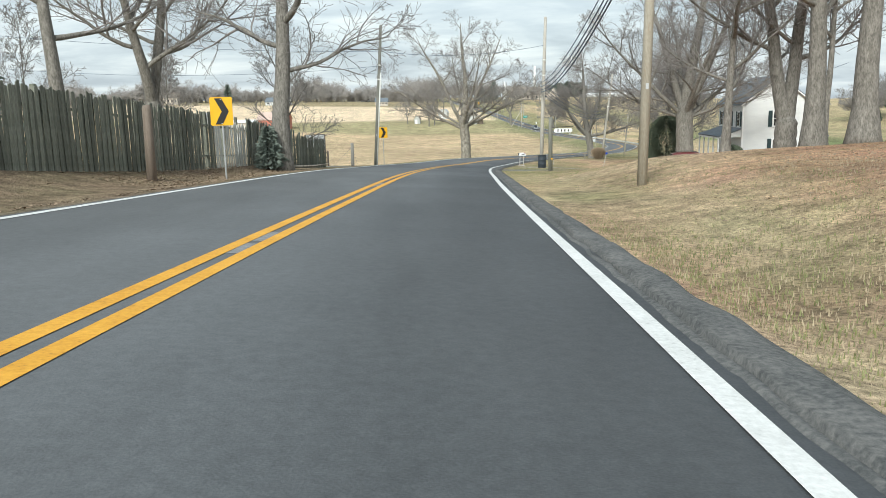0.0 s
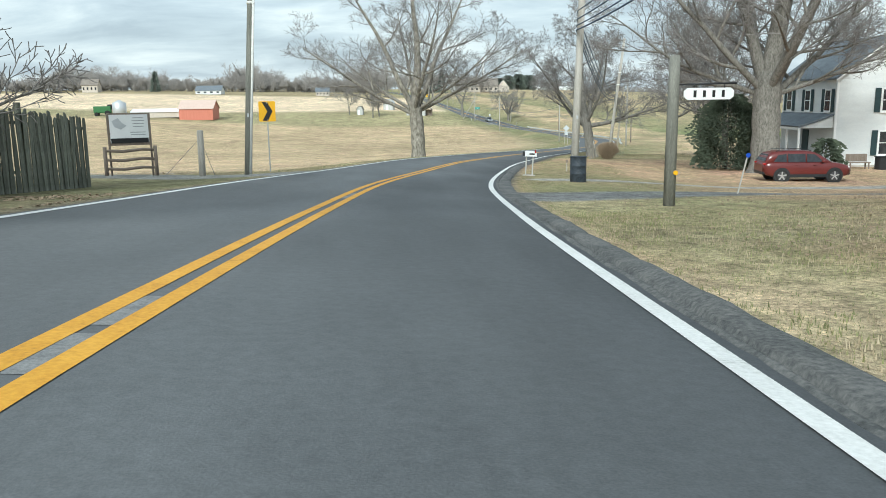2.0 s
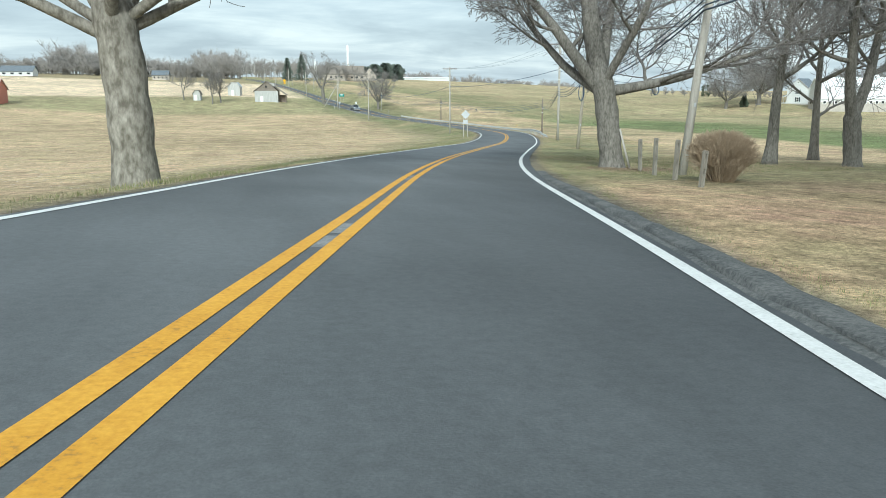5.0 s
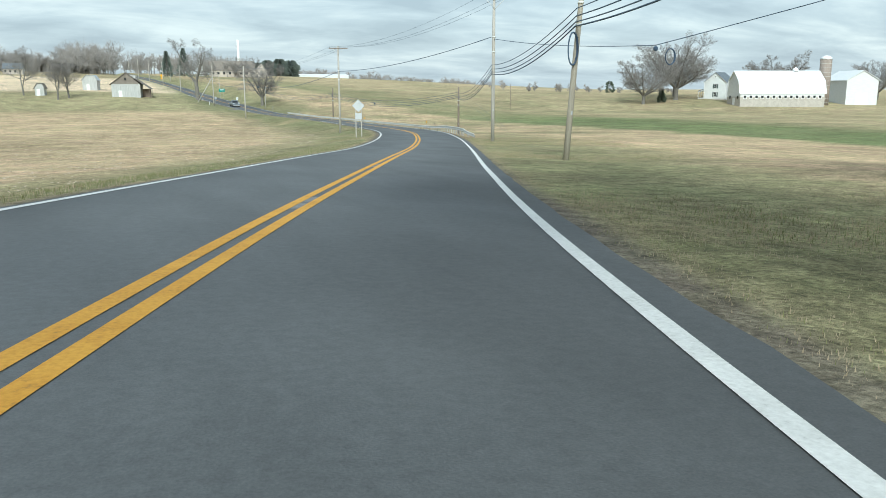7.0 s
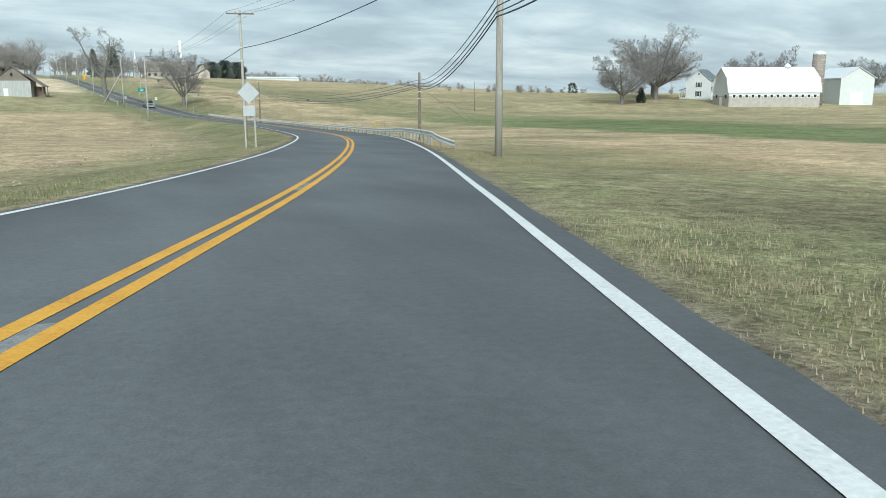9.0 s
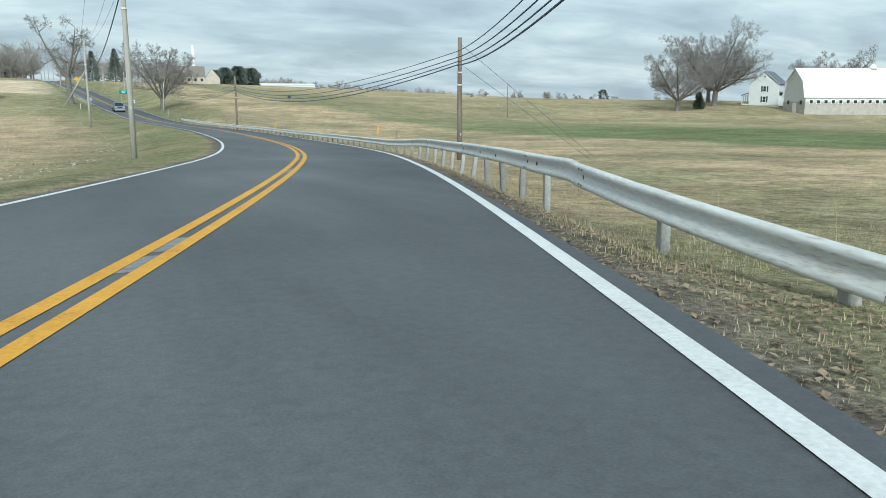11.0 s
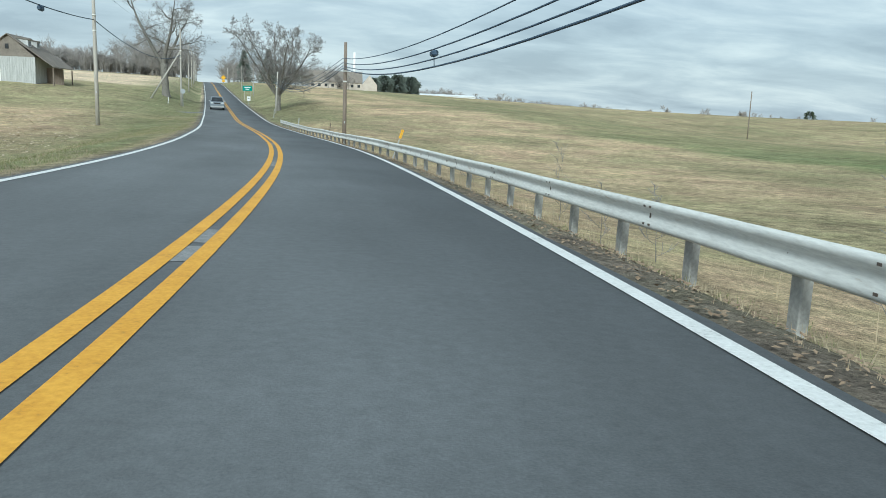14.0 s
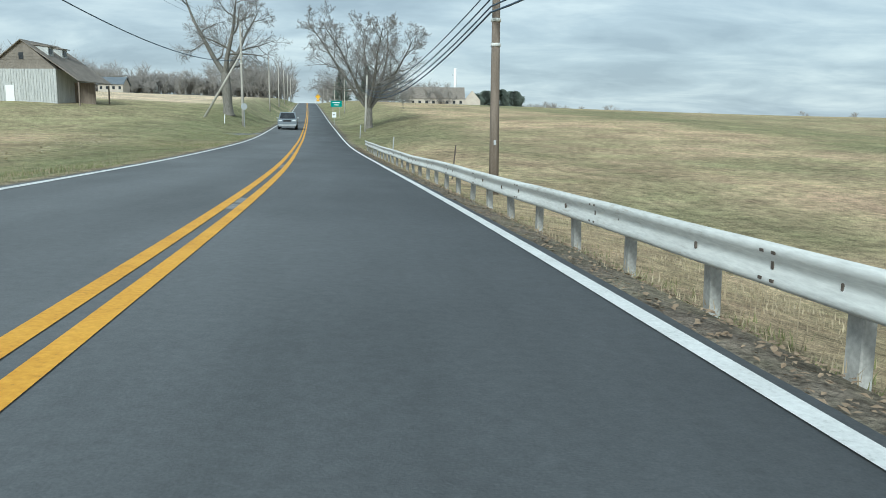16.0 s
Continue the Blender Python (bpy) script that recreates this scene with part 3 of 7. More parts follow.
def ribbon(y0, y1, d0, d1, lift, dy=1.0, thick=0.0, wobble=0.0, seed=0.0):
    """A strip that follows the road between two offsets."""
    s = Shape()
    ys = np.linspace(y0, y1, max(2, int(round((y1 - y0) / dy)) + 1))
    k = len(ys)
    for d in (d0, d1):
        for y in ys:
            dd = (float(d(y)) if callable(d) else d) + (wobble * noise.noise(Vector((y * 0.7, 3.0 if d is d0 else 9.0, seed))) if wobble else 0.0)
            x = float(road_x(y)) + dd * math.sqrt(1 + float(road_slope(y)) ** 2)
            s.v.append((x, y, float(road_height(dd, y)) + lift))
    if thick:
        s.v += [(x, y, z - thick) for x, y, z in s.v]
    s.f += [(i, k + i, k + i + 1, i + 1) for i in range(k - 1)]
    if thick:
        s.f += [(2 * k + i, i, i + 1, 2 * k + i + 1) for i in range(k - 1)]
        s.f += [(k + i, 3 * k + i, 3 * k + i + 1, k + i + 1) for i in range(k - 1)]
    s.smooth = [True] * (k - 1) + [False] * (len(s.f) - k + 1)
    return s


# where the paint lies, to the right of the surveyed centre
def eased(ys, vs):
    """Offsets between stations, rounded over a few metres."""
    return lambda y: float(np.mean(np.interp(np.linspace(y - 6, y + 6, 9), ys, vs)))


yellow_at = eased([-60, 13, 36, 51, 60, 90, 104, 118, 134, 150, 170, 190, 199, 208, 224, 240, 258, 300, 900], [0.08, 0.085, 0.10, 0.035, 0.03, -0.01, 0.014, 0.058, 0.054, 0.012, 0.03, 0.055, 0.0, 0.06, 0.045, 0.075, 0.09, 0.04, 0.0])
white_at = eased([-60, 13, 30, 36, 42, 52, 56, 65, 75, 88, 98, 109, 126, 140, 160, 189, 199, 214, 225, 250, 300, 900], [3.45, 3.46, 3.50, 3.48, 3.41, 3.30, 3.22, 3.18, 3.14, 3.14, 3.04, 3.22, 3.42, 3.52, 3.50, 3.48, 3.53, 3.40, 3.34, 3.45, 3.45, 3.45])
edge_out = eased([-60, 90, 104, 160, 178, 900], [0.22, 0.22, 0.40, 0.36, 0.17, 0.20])


def right_edge(y):
    return white_at(y) + edge_out(y)


build_ground()
solid("road", ribbon(-60, 900, -3.64, right_edge, 0.0, dy=1.0, thick=0.12, wobble=0.07), ASPHALT, "dark grey two-lane asphalt road with worn edges", "road", kind="structure")
for side in (-1, 1):
    solid("centre_line", ribbon(-60, 900, lambda y, s=side: yellow_at(y) + s * 0.133 - 0.073, lambda y, s=side: yellow_at(y) + s * 0.133 + 0.073, 0.006, dy=1.5), YELLOW_PAINT, "solid yellow centre line painted on the asphalt", "road marking", group="centre lines", kind="structure")
solid("edge_line", ribbon(-60, 900, lambda y: white_at(y) - 0.075, lambda y: white_at(y) + 0.07, 0.006, dy=1.5), WHITE_PAINT, "solid white edge line painted on the asphalt", "road marking", group="edge lines", kind="structure")
solid("edge_line", ribbon(-60, 900, -3.52, -3.38, 0.006, dy=1.5), WHITE_PAINT, "solid white edge line painted on the asphalt", "road marking", group="edge lines", kind="structure")


def berm():
    """The low, crumbling asphalt lip along the lawn."""
    s = Shape()
    ys = np.arange(-20, 100, 0.25)
    prof = [(0.13, -0.02), (0.19, 0.018), (0.225, 0.02), (0.235, -0.03), (0.27, -0.02), (0.285, 0.04), (0.40, 0.065), (0.52, 0.055), (0.62, 0.01), (0.66, -0.09)]
    for y in ys:
        sl = math.sqrt(1 + float(road_slope(y)) ** 2)
        for j, (d, h) in enumerate(prof):
            gap = 46.5 < y < 56.5
            dd = white_at(y) + d + 0.06 * noise.noise(Vector((y * 1.1, j * 0.25, 7))) + 0.025 * noise.noise(Vector((y * 4.0, j * 0.5, 2)))
            hh = h * (0.2 if gap else 1.0) * (1 - step(90, 100, y)) * (0.8 + 0.9 * noise.noise(Vector((y * 1.7, j * 0.4, 1))))
            s.v.append((float(road_x(y)) + dd * sl, y, float(road_height(dd, y)) + hh - 0.02 * step(90, 100, y)))
    n = len(prof)
    for i in range(len(ys) - 1):
        s.f += [(i * n + j, i * n + j + 1, i * n + n + j + 1, i * n + n + j) for j in range(n - 1)]
    s.smooth = [True] * len(s.f)
    return s


solid("road_lip", berm(), ASPHALT_OLD, "low crumbling asphalt lip along the lawn edge", "kerb", kind="structure")


def groove_patch(y):
    """A pair of ground-out plates between the yellow lines."""
    g = thing("lane_marker_groove", "pale ground-out groove between the yellow lines", "road marker", group="road marker grooves", kind="structure")
    for a, b in ((0.0, 0.75), (0.95, 1.8)):
        part("groove", ribbon(y + a, y + b, lambda v: yellow_at(v) - 0.058, lambda v: yellow_at(v) + 0.058, 0.004, dy=0.4), GROOVE, g)


for y in (7.3, 20.0, 32.9, 45.3, 57.8, 70.2, 82.6, 93.0, 104.2, 115.5, 127.1, 138.6, 150.1, 161.6, 173.5, 185.7, 197.8, 210.3, 223.0, 235.7, 248.4, 260.8, 273.4, 286.0):
    groove_patch(y)


PATCH = mat("sealed_asphalt_patch", (0.082, 0.088, 0.093), (0.130, 0.137, 0.142), scale=0.8, fine=60, rough=0.7, bump=0.2)
for y0, y1, d0, d1 in ((199.5, 203.0, -2.6, -1.7), (202.2, 208.5, -2.1, -1.0), (206.5, 211.0, -3.0, -2.0)):
    solid("road_patch", ribbon(y0, y1, lambda v, a=y0, b=y1, p=d0, q=d1: (p + q) / 2 - (q - p) / 2 * math.sqrt(max(0.02, 1 - ((2 * v - a - b) / (b - a)) ** 2)), lambda v, a=y0, b=y1, p=d0, q=d1: (p + q) / 2 + (q - p) / 2 * math.sqrt(max(0.02, 1 - ((2 * v - a - b) / (b - a)) ** 2)), 0.004, dy=0.25, wobble=0.22, seed=y0), PATCH, "dark sealed patch on the asphalt", "road patch", group="road patches", kind="structure")


# ---------------------------------------------------------------- trees


def tree_shapes(seed, height, radius, trunk_h=None, heads=None, limbs=11, reach=0.46, leaders=1, spread=(74, 28), levels=4, kids=(8, 5, 4, 3), wander=0.15, rise=0.07, twig=0.007, lean=(0, 0), slim=1.0, fork=32):
    """A bare broadleaf: the trunk with its limbs in one shape, branches and twigs in another."""
    rnd = random.Random(seed)
    wood, fine = Shape(), Shape()
    th = trunk_h if trunk_h else height * 0.25

    def stem(p, d, length, r0, r1, level, jitter, lift, power=1.0):
        n = (12, 9, 6, 4, 3, 2)[level]
        pts, rad = [Vector(p)], [r0]
        for i in range(n):
            jit = Vector((rnd.uniform(-1, 1), rnd.uniform(-1, 1), rnd.uniform(-0.7, 0.7)))
            d = (d + jit * jitter + Vector((0, 0, lift))).normalized()
            pts.append(pts[-1] + d * (length / n))
            rad.append(max(r1 + (r0 - r1) * (1 - (i + 1) / n) ** power, twig))
        return pts, rad

    def children(pts, rad, length, level, start, count):
        for k in range(count):
            v = (k + rnd.uniform(0.1, 0.9)) / count
            u = start + (1 - start) * v
            f = u * (len(pts) - 1)
            i = min(int(f), len(pts) - 2)
            q = pts[i].lerp(pts[i + 1], f - i)
            axis = (pts[i + 1] - pts[i]).normalized()
            an = 2.4 * k + rnd.uniform(-0.6, 0.6) + level
            side = axis.orthogonal().normalized()
            side = (side * math.cos(an) + axis.cross(side) * math.sin(an)).normalized()
            if level == 0:
                tilt = radians(spread[0] + (spread[1] - spread[0]) * v + rnd.uniform(-11, 11))
                ln = height * reach * (1 - 0.55 * v) * rnd.uniform(0.7, 1.12)
            else:
                tilt = radians(rnd.uniform(26, 62))
                ln = length * rnd.uniform(0.42, 0.78) * (1.10 - 0.55 * u)
            nd = (axis * math.cos(tilt) + side * math.sin(tilt)).normalized()
            if level < 2 and nd.z < 0.02 and rise > 0:
                nd.z = 0.02 + 0.25 * rnd.random()
            rk = max(min(rad[i] * 0.68, ln * (0.020, 0.015, 0.012, 0.010, 0.009)[level] * slim), twig)
            grow(q, nd.normalized(), ln, rk, level + 1)

    def grow(p, d, length, r, level):
        pts, rad = stem(p, d, length, r, r * 0.22, level, wander, rise)
        (wood if level < 2 else fine).tube(pts, rad, n=(12, 7, 5, 3, 3, 3)[level], cap=False)
        if level < levels:
            children(pts, rad, length, level, 0.16, kids[level - 1])

    up = Vector((lean[0], lean[1], 1)).normalized()
    if leaders == 1:
        pts, rad = stem((0, 0, -0.2), up, height, radius, radius * 0.10, 0, 0.045, 0.01, 1.15)
    else:
        pts, rad = stem((0, 0, -0.2), up, th + radius * 1.2, radius, radius * 0.92, 0, 0.03, 0.0)
        rad[-1], rad[-2] = (radius * 0.62, radius * 0.86) if heads else (radius * 0.45, radius * 0.78)
        rad = [r * (1 + 0.05 * math.sin(2.1 * k + seed)) for k, r in enumerate(rad)]
    pts.insert(1, pts[0].lerp(pts[1], 0.4))
    rad.insert(1, rad[0] * 1.04)
    rad[0] *= 1.55
    rad[1] *= 1.22
    rad[2] *= 1.07
    wood.tube(pts, rad, n=14, cap=True)
    if leaders == 1:
        children(pts, rad, height, 0, th / height, limbs)
    else:
        turn = rnd.uniform(0, 6.28)
        for d, ln, r in heads or ():
            lp, lr = stem(pts[-1] - up * radius * (1.5 + 0.7 * rnd.random()), Vector(d).normalized(), ln, r, twig * 2, 0, 0.09, 0.03, 0.85)
            wood.tube(lp, lr, n=11, cap=False)
            children(lp, lr, ln, 0, 0.12, max(6, int(limbs * 1.6 / len(heads))))
        for k in range(0 if heads else leaders):
            an = turn + 6.283 * k / leaders + rnd.uniform(-0.3, 0.3)
            tilt = radians(fork * rnd.uniform(0.55, 1.25))
            d = (up * math.cos(tilt) + Vector((math.cos(an), math.sin(an), 0)) * math.sin(tilt)).normalized()
            ln = (height - th) * rnd.uniform(0.82, 1.08)
            lp, lr = stem(pts[-1] - up * radius * 1.3 - d * radius * 0.2, d, ln, radius * (0.48 + 0.36 / leaders), twig * 2, 0, 0.10, 0.035)
            wood.tube(lp, lr, n=9, cap=False)
            children(lp, lr, ln, 0, 0.14, max(4, int(limbs * 1.6 / leaders)))
    return wood, fine


def tree(seed, x, y, height, radius, label, bark=None, group="bare trees", sink=0.0, turn=0.0, tips=None, **kw):
    wood, fine = tree_shapes(seed, height, radius, **kw)
    t = thing("tree", label, "tree", pose(x, y, ground_z(x, y) - sink, 0, 0, turn), group)
    part("trunk", wood, bark or BARK, t)
    part("crown", fine, tips or TWIG, t)
    return t


OAK_HEADS = [((-0.02, 0.2, 1.0), 10.5, 0.41), ((-0.62, 0.1, 0.85), 8.5, 0.26), ((1.0, -0.1, 0.10), 8.0, 0.22), ((0.35, 0.7, 0.8), 9.0, 0.26), ((0.2, -0.6, 0.9), 8.0, 0.18), ((-0.7, 0.75, 0.55), 7.5, 0.2)]
HOUSE_HEADS = [((-0.02, 0, 1.0), 17, 0.66), ((-0.30, 0.2, 1.0), 16, 0.40), ((0.32, -0.1, 1.0), 16, 0.40), ((-0.85, -0.2, 0.8), 13, 0.24), ((0.85, 0.1, 0.8), 13, 0.24), ((0.1, 0.7, 1.0), 13, 0.32), ((0.0, -0.8, 0.9), 13, 0.26), ((-1.0, 0.3, 0.35), 11, 0.17), ((1.0, -0.3, 0.3), 10, 0.16)]
PLANE_HEADS = [((0.05, 0, 1.0), 13, 0.42), ((-0.5, 0.1, 0.9), 12.5, 0.27), ((0.5, 0.1, 0.85), 12.5, 0.27), ((-0.95, -0.1, 0.45), 11.5, 0.18), ((0.95, 0.0, 0.4), 11.5, 0.18), ((0.1, -0.7, 0.8), 11, 0.2), ((-0.1, 0.7, 0.8), 11, 0.2), ((-0.8, 0.4, 0.5), 10, 0.16), ((0.85, -0.4, 0.5), 10, 0.16)]
FINE = dict(levels=5, kids=(10, 6, 4, 2))
tree(11, 3.0, 99.0, 19, 0.62, "large bare sycamore with flaking bark beside the road", BARK_PALE, trunk_h=4.9, leaders=4, limbs=44, reach=0.29, spread=(66, 34), wander=0.22, rise=0.03, twig=0.011, heads=PLANE_HEADS, levels=4, kids=(7, 5, 4))
tree(12, 19.8, 103.8, 14, 0.45, "massive bare oak with low spreading limbs by the road", BARK, trunk_h=3.55, limbs=26, leaders=4, reach=0.34, wander=0.2, rise=0.02, twig=0.009, lean=(-0.11, 0.0), heads=OAK_HEADS, **FINE)
tree(13, 23.8, 77.0, 21, 0.86, "huge bare tree shading the white house", BARK, trunk_h=5.4, leaders=4, limbs=52, reach=0.28, spread=(64, 28), wander=0.2, rise=0.02, twig=0.012, heads=HOUSE_HEADS, levels=4, kids=(7, 6, 4))
tree(15, 28.4, 106.0, 13, 0.26, "slender bare tree at the edge of the lawn", BARK, trunk_h=4.5, limbs=14, spread=(75, 35), twig=0.013, kids=(8, 6, 4, 3))
tree(25, 31.0, 104.0, 13, 0.38, "bare lawn tree forking into two stems", BARK, trunk_h=2.2, leaders=2, limbs=14, fork=22, twig=0.013, kids=(8, 6, 4, 3))
tree(16, 48.6, 344.0, 14.3, 0.46, "round-headed bare tree on the field edge", BARK, tips=TWIG_MID, trunk_h=2.4, leaders=6, limbs=44, fork=46, reach=0.32, spread=(72, 40), wander=0.2, rise=0.02, levels=4, kids=(7, 5, 4), twig=0.015)
tree(17, 30.9, 351.5, 17.5, 0.60, "storm-broken half dead tree beside a propped pole", BARK, tips=TWIG_MID, trunk_h=5.0, leaders=3, fork=40, limbs=14, reach=0.34, spread=(80, 40), wander=0.30, rise=0.0, kids=(8, 6, 4, 2), twig=0.015, lean=(-0.05, 0), slim=1.3)
tree(18, -15.3, 32.0, 18, 0.34, "bare tree trunk rising behind the plank fence", BARK, trunk_h=6, limbs=13, kids=(8, 5, 4, 2), twig=0.011)
tree(19, -15.9, 44.1, 19, 0.50, "forked bare tree behind the plank fence", BARK, trunk_h=3.6, leaders=2, limbs=16, fork=18, kids=(8, 6, 4, 2), twig=0.012)
tree(20, -6.95, 33.6, 16, 0.43, "mottled bare sycamore with twisted limbs rising through the fence", BARK, trunk_h=4.2, limbs=9, reach=0.46, spread=(72, 40), wander=0.27, rise=0.0, slim=1.1, kids=(9, 6, 4, 2), twig=0.010)
tree(21, -8.9, 46.0, 10, 0.15, "young bare tree with wiry branches beside the fence", BARK, trunk_h=1.9, limbs=13, reach=0.36, spread=(72, 35), kids=(8, 5, 4, 2), twig=0.010)
for k, (x, y, h, r, tr) in enumerate(((16.0, 36.7, 19, 0.52, 1.4), (12.9, 35.8, 13, 0.22, 3.4), (15.6, 33.0, 19, 0.44, 6), (16.6, 31.0, 20, 0.50, 7), (16.6, 34.2, 14, 0.16, 5))):
    tree(30 + k, x, y, h, r, "tall bare shade tree on the lawn" if k else "tall bare lawn tree forking near its base", BARK, trunk_h=tr, leaders=1 if k else 2, limbs=15, fork=10, reach=0.36, kids=(8, 6, 4, 2), twig=0.011, lean=(0.05, 0) if k == 1 else (0, 0))
for k, (x, y, h, r) in enumerate(((29.0, 95.0, 13, 0.24), (35.5, 112.0, 13, 0.24), (43.0, 100.0, 12, 0.22))):
    tree(38 + k, x, y, h, r, "bare tree behind the white house", BARK, trunk_h=3, limbs=14, kids=(8, 5, 4, 2), twig=0.016)
for k, (x, y, h) in enumerate(((-22, 62, 9), (-27, 52, 10), (-19, 55, 8), (-30, 40, 12))):
    tree(60 + k, x, y, h, 0.10, "thin bare tree behind the plank fence", BARK, trunk_h=1.2, limbs=14, reach=0.4, kids=(8, 5, 4, 2), twig=0.012)
for k, (x, y, h) in enumerate(((-15, 350, 13), (-5.4, 337, 9), (-3.0, 340, 8))):
    tree(45 + k, x, y, h, 0.25, "small bare tree near the old sheds", BARK, tips=TWIG_MID, trunk_h=2.2, limbs=9, leaders=2, fork=25, kids=(8, 5, 4, 2), twig=0.02)
for k, (x, y, h, r) in enumerate(((200, 349, 24, 0.8), (181, 342, 17, 0.6), (254, 356, 19, 0.7), (209, 362, 20, 0.6), (296, 345, 16, 0.5))):
    tree(50 + k, x, y, h, r, "broad bare farmyard tree", BARK, tips=TWIG_MID, trunk_h=h * 0.18, leaders=7, fork=58, limbs=56, reach=0.36, spread=(76, 44), wander=0.17, rise=0.03, kids=(7, 6, 4), twig=0.018)


def far_woods(name, label, spots, seed):
    """A stretch of bare woodland seen from afar, as one mesh of stems and twig fans."""
    rnd = random.Random(seed)
    kinds = []
    for k in range(5):
        stems, twigs = [], []

        def grow(p, d, ln, r, lev):
            q = p + d * ln
            stems.append((p, q, r, r * 0.6))
            if lev == 3:
                return
            for _ in range((8, 6, 6)[lev]):
                o = Vector((rnd.uniform(-1, 1), rnd.uniform(-1, 1), rnd.uniform(-0.15, 1.0))).normalized()
                grow(p.lerp(q, rnd.uniform(0.12 if lev == 0 else 0.4, 1.0)), (d * 0.5 + o).normalized(), ln * rnd.uniform(0.45, 0.8), r * 0.5, lev + 1)

        grow(Vector((0, 0, -0.5)), Vector((rnd.uniform(-0.1, 0.1), 0, 1)).normalized(), 5.5, 0.26, 0)
        top = max(b.z for _, b, *_ in stems)
        kinds.append([(a * (15 / top), b * (15 / top), r0, r1) for a, b, r0, r1 in stems])
    s = Shape()
    for x, y, k in spots:
        if abs(float(lateral(x, y))) < 9:
            continue
        z, an = ground_z(x, y), rnd.uniform(0, 6.28)
        ca, sa, kz = math.cos(an) * k, math.sin(an) * k, k * rnd.uniform(0.85, 1.2)
        for a, b, r0, r1 in kinds[rnd.randrange(5)]:
            p = Vector((x + a.x * ca - a.y * sa, y + a.x * sa + a.y * ca, z + a.z * kz))
            q = Vector((x + b.x * ca - b.y * sa, y + b.x * sa + b.y * ca, z + b.z * kz))
            r0, r1 = max(r0, 0.06), max(r1, 0.032)
            d = (q - p).normalized()
            e = d.cross(Vector((0.3, 0.9, 0.1))).normalized()
            f = d.cross(e)
            for w in (e, f) if r0 > 0.12 else (e,):
                s.quad(p - w * r0, p + w * r0, q + w * r1, q - w * r1)
    solid(name, s, TWIG_HAZED, label, "woodland", kind="stuff")


_r = random.Random(8)
ridge = [(-430 + 410 * u + _r.uniform(-8, 8), 478 + 140 * u + _r.uniform(0, 60), _r.uniform(0.5, 1.05) * (0.86 + 0.42 * math.sin(37 * u) * math.cos(11 * u + 1))) for u in (_r.random() for _ in range(760))] + [(-430 + 410 * u + _r.uniform(-8, 8), 474 + 140 * u + _r.uniform(0, 10), _r.uniform(0.28, 0.6)) for u in (_r.random() for _ in range(320))]
far_woods("woodland", "bare grey-brown wood along the ridge beyond the fields", ridge, 1)
far_woods("woodland", "bare trees round the distant village", [(_r.uniform(-30, 14), _r.uniform(600, 760), _r.uniform(0.8, 1.3)) for _ in range(120)] + [(_r.uniform(-6, 90), _r.uniform(720, 880), _r.uniform(0.8, 1.2)) for _ in range(90)], 2)
far_woods("woodland", "thin far line of bare trees over the hill", [(_r.uniform(110, 480), _r.uniform(1050, 1250), _r.uniform(0.5, 0.9)) for _ in range(170)], 3)
far_woods("woodland", "bare trees behind the white farm", [(_r.uniform(250, 440), _r.uniform(600, 680), _r.uniform(0.3, 0.55)) for _ in range(18)], 4)
far_woods("woodland", "bare wood at the edge of the left field", [(_r.uniform(-380, -150), _r.uniform(130, 330), _r.uniform(0.8, 1.3)) for _ in range(130)], 5)


def evergreen(seed, x, y, height, width, label, needles=None, columns=1, group="evergreens", squat=0.0, count=900, leaf=0.35):
    """A conifer or dense shrub: a trunk and hundreds of small drooping sprays."""
    rnd = random.Random(seed)
    t = thing("evergreen" if height > 3.2 else "shrub", label, "evergreen" if height > 3.2 else "shrub", pose(x, y, ground_z(x, y)), group)
    part("trunk", Shape().tube([(0, 0, -0.1), (0, 0, height * 0.8)], [0.05 * height * 0.5, 0.02], n=7), BARK, t)
    s = Shape()
    for _ in range(count):
        h = rnd.random() ** 0.9
        if squat:
            r = width / 2 * math.sqrt(max(0.0, 1 - (max(h - 0.35, 0) / 0.68) ** 2)) * rnd.uniform(0.55, 1.05)
        else:
            r = width / 2 * (1 - h) ** 0.8 * rnd.uniform(0.35, 1.08) + 0.08
        an = rnd.uniform(0, 2 * math.pi)
        r *= 0.84 + 0.16 * math.sin(3 * an + seed) * math.cos(5 * h + seed) + 0.14 * math.sin(7 * an + 9 * h + seed)
        if squat:
            r *= 1.0 + 0.42 * noise.noise(Vector((1.7 * math.cos(an), 1.7 * math.sin(an), 2.6 * h + seed)))
        p = Vector((r * math.cos(an), r * math.sin(an), h * height * 0.97 + 0.1))
        out = Vector((math.cos(an), math.sin(an), rnd.uniform(-0.5, 0.4))).normalized()
        side = out.cross(Vector((0, 0, 1))).normalized()
        ln, wd = leaf * rnd.uniform(0.7, 1.5), leaf * rnd.uniform(0.3, 0.6)
        lift = Vector((0, 0, rnd.uniform(-0.2, 0.25) * leaf))
        for turn in (0, 1):
            sd = side if not turn else out.cross(side).normalized()
            s.quad(p - out * ln * 0.4, p + sd * wd, p + out * ln + lift, p - sd * wd)
    part("foliage", s, needles or NEEDLE, t)
    return t


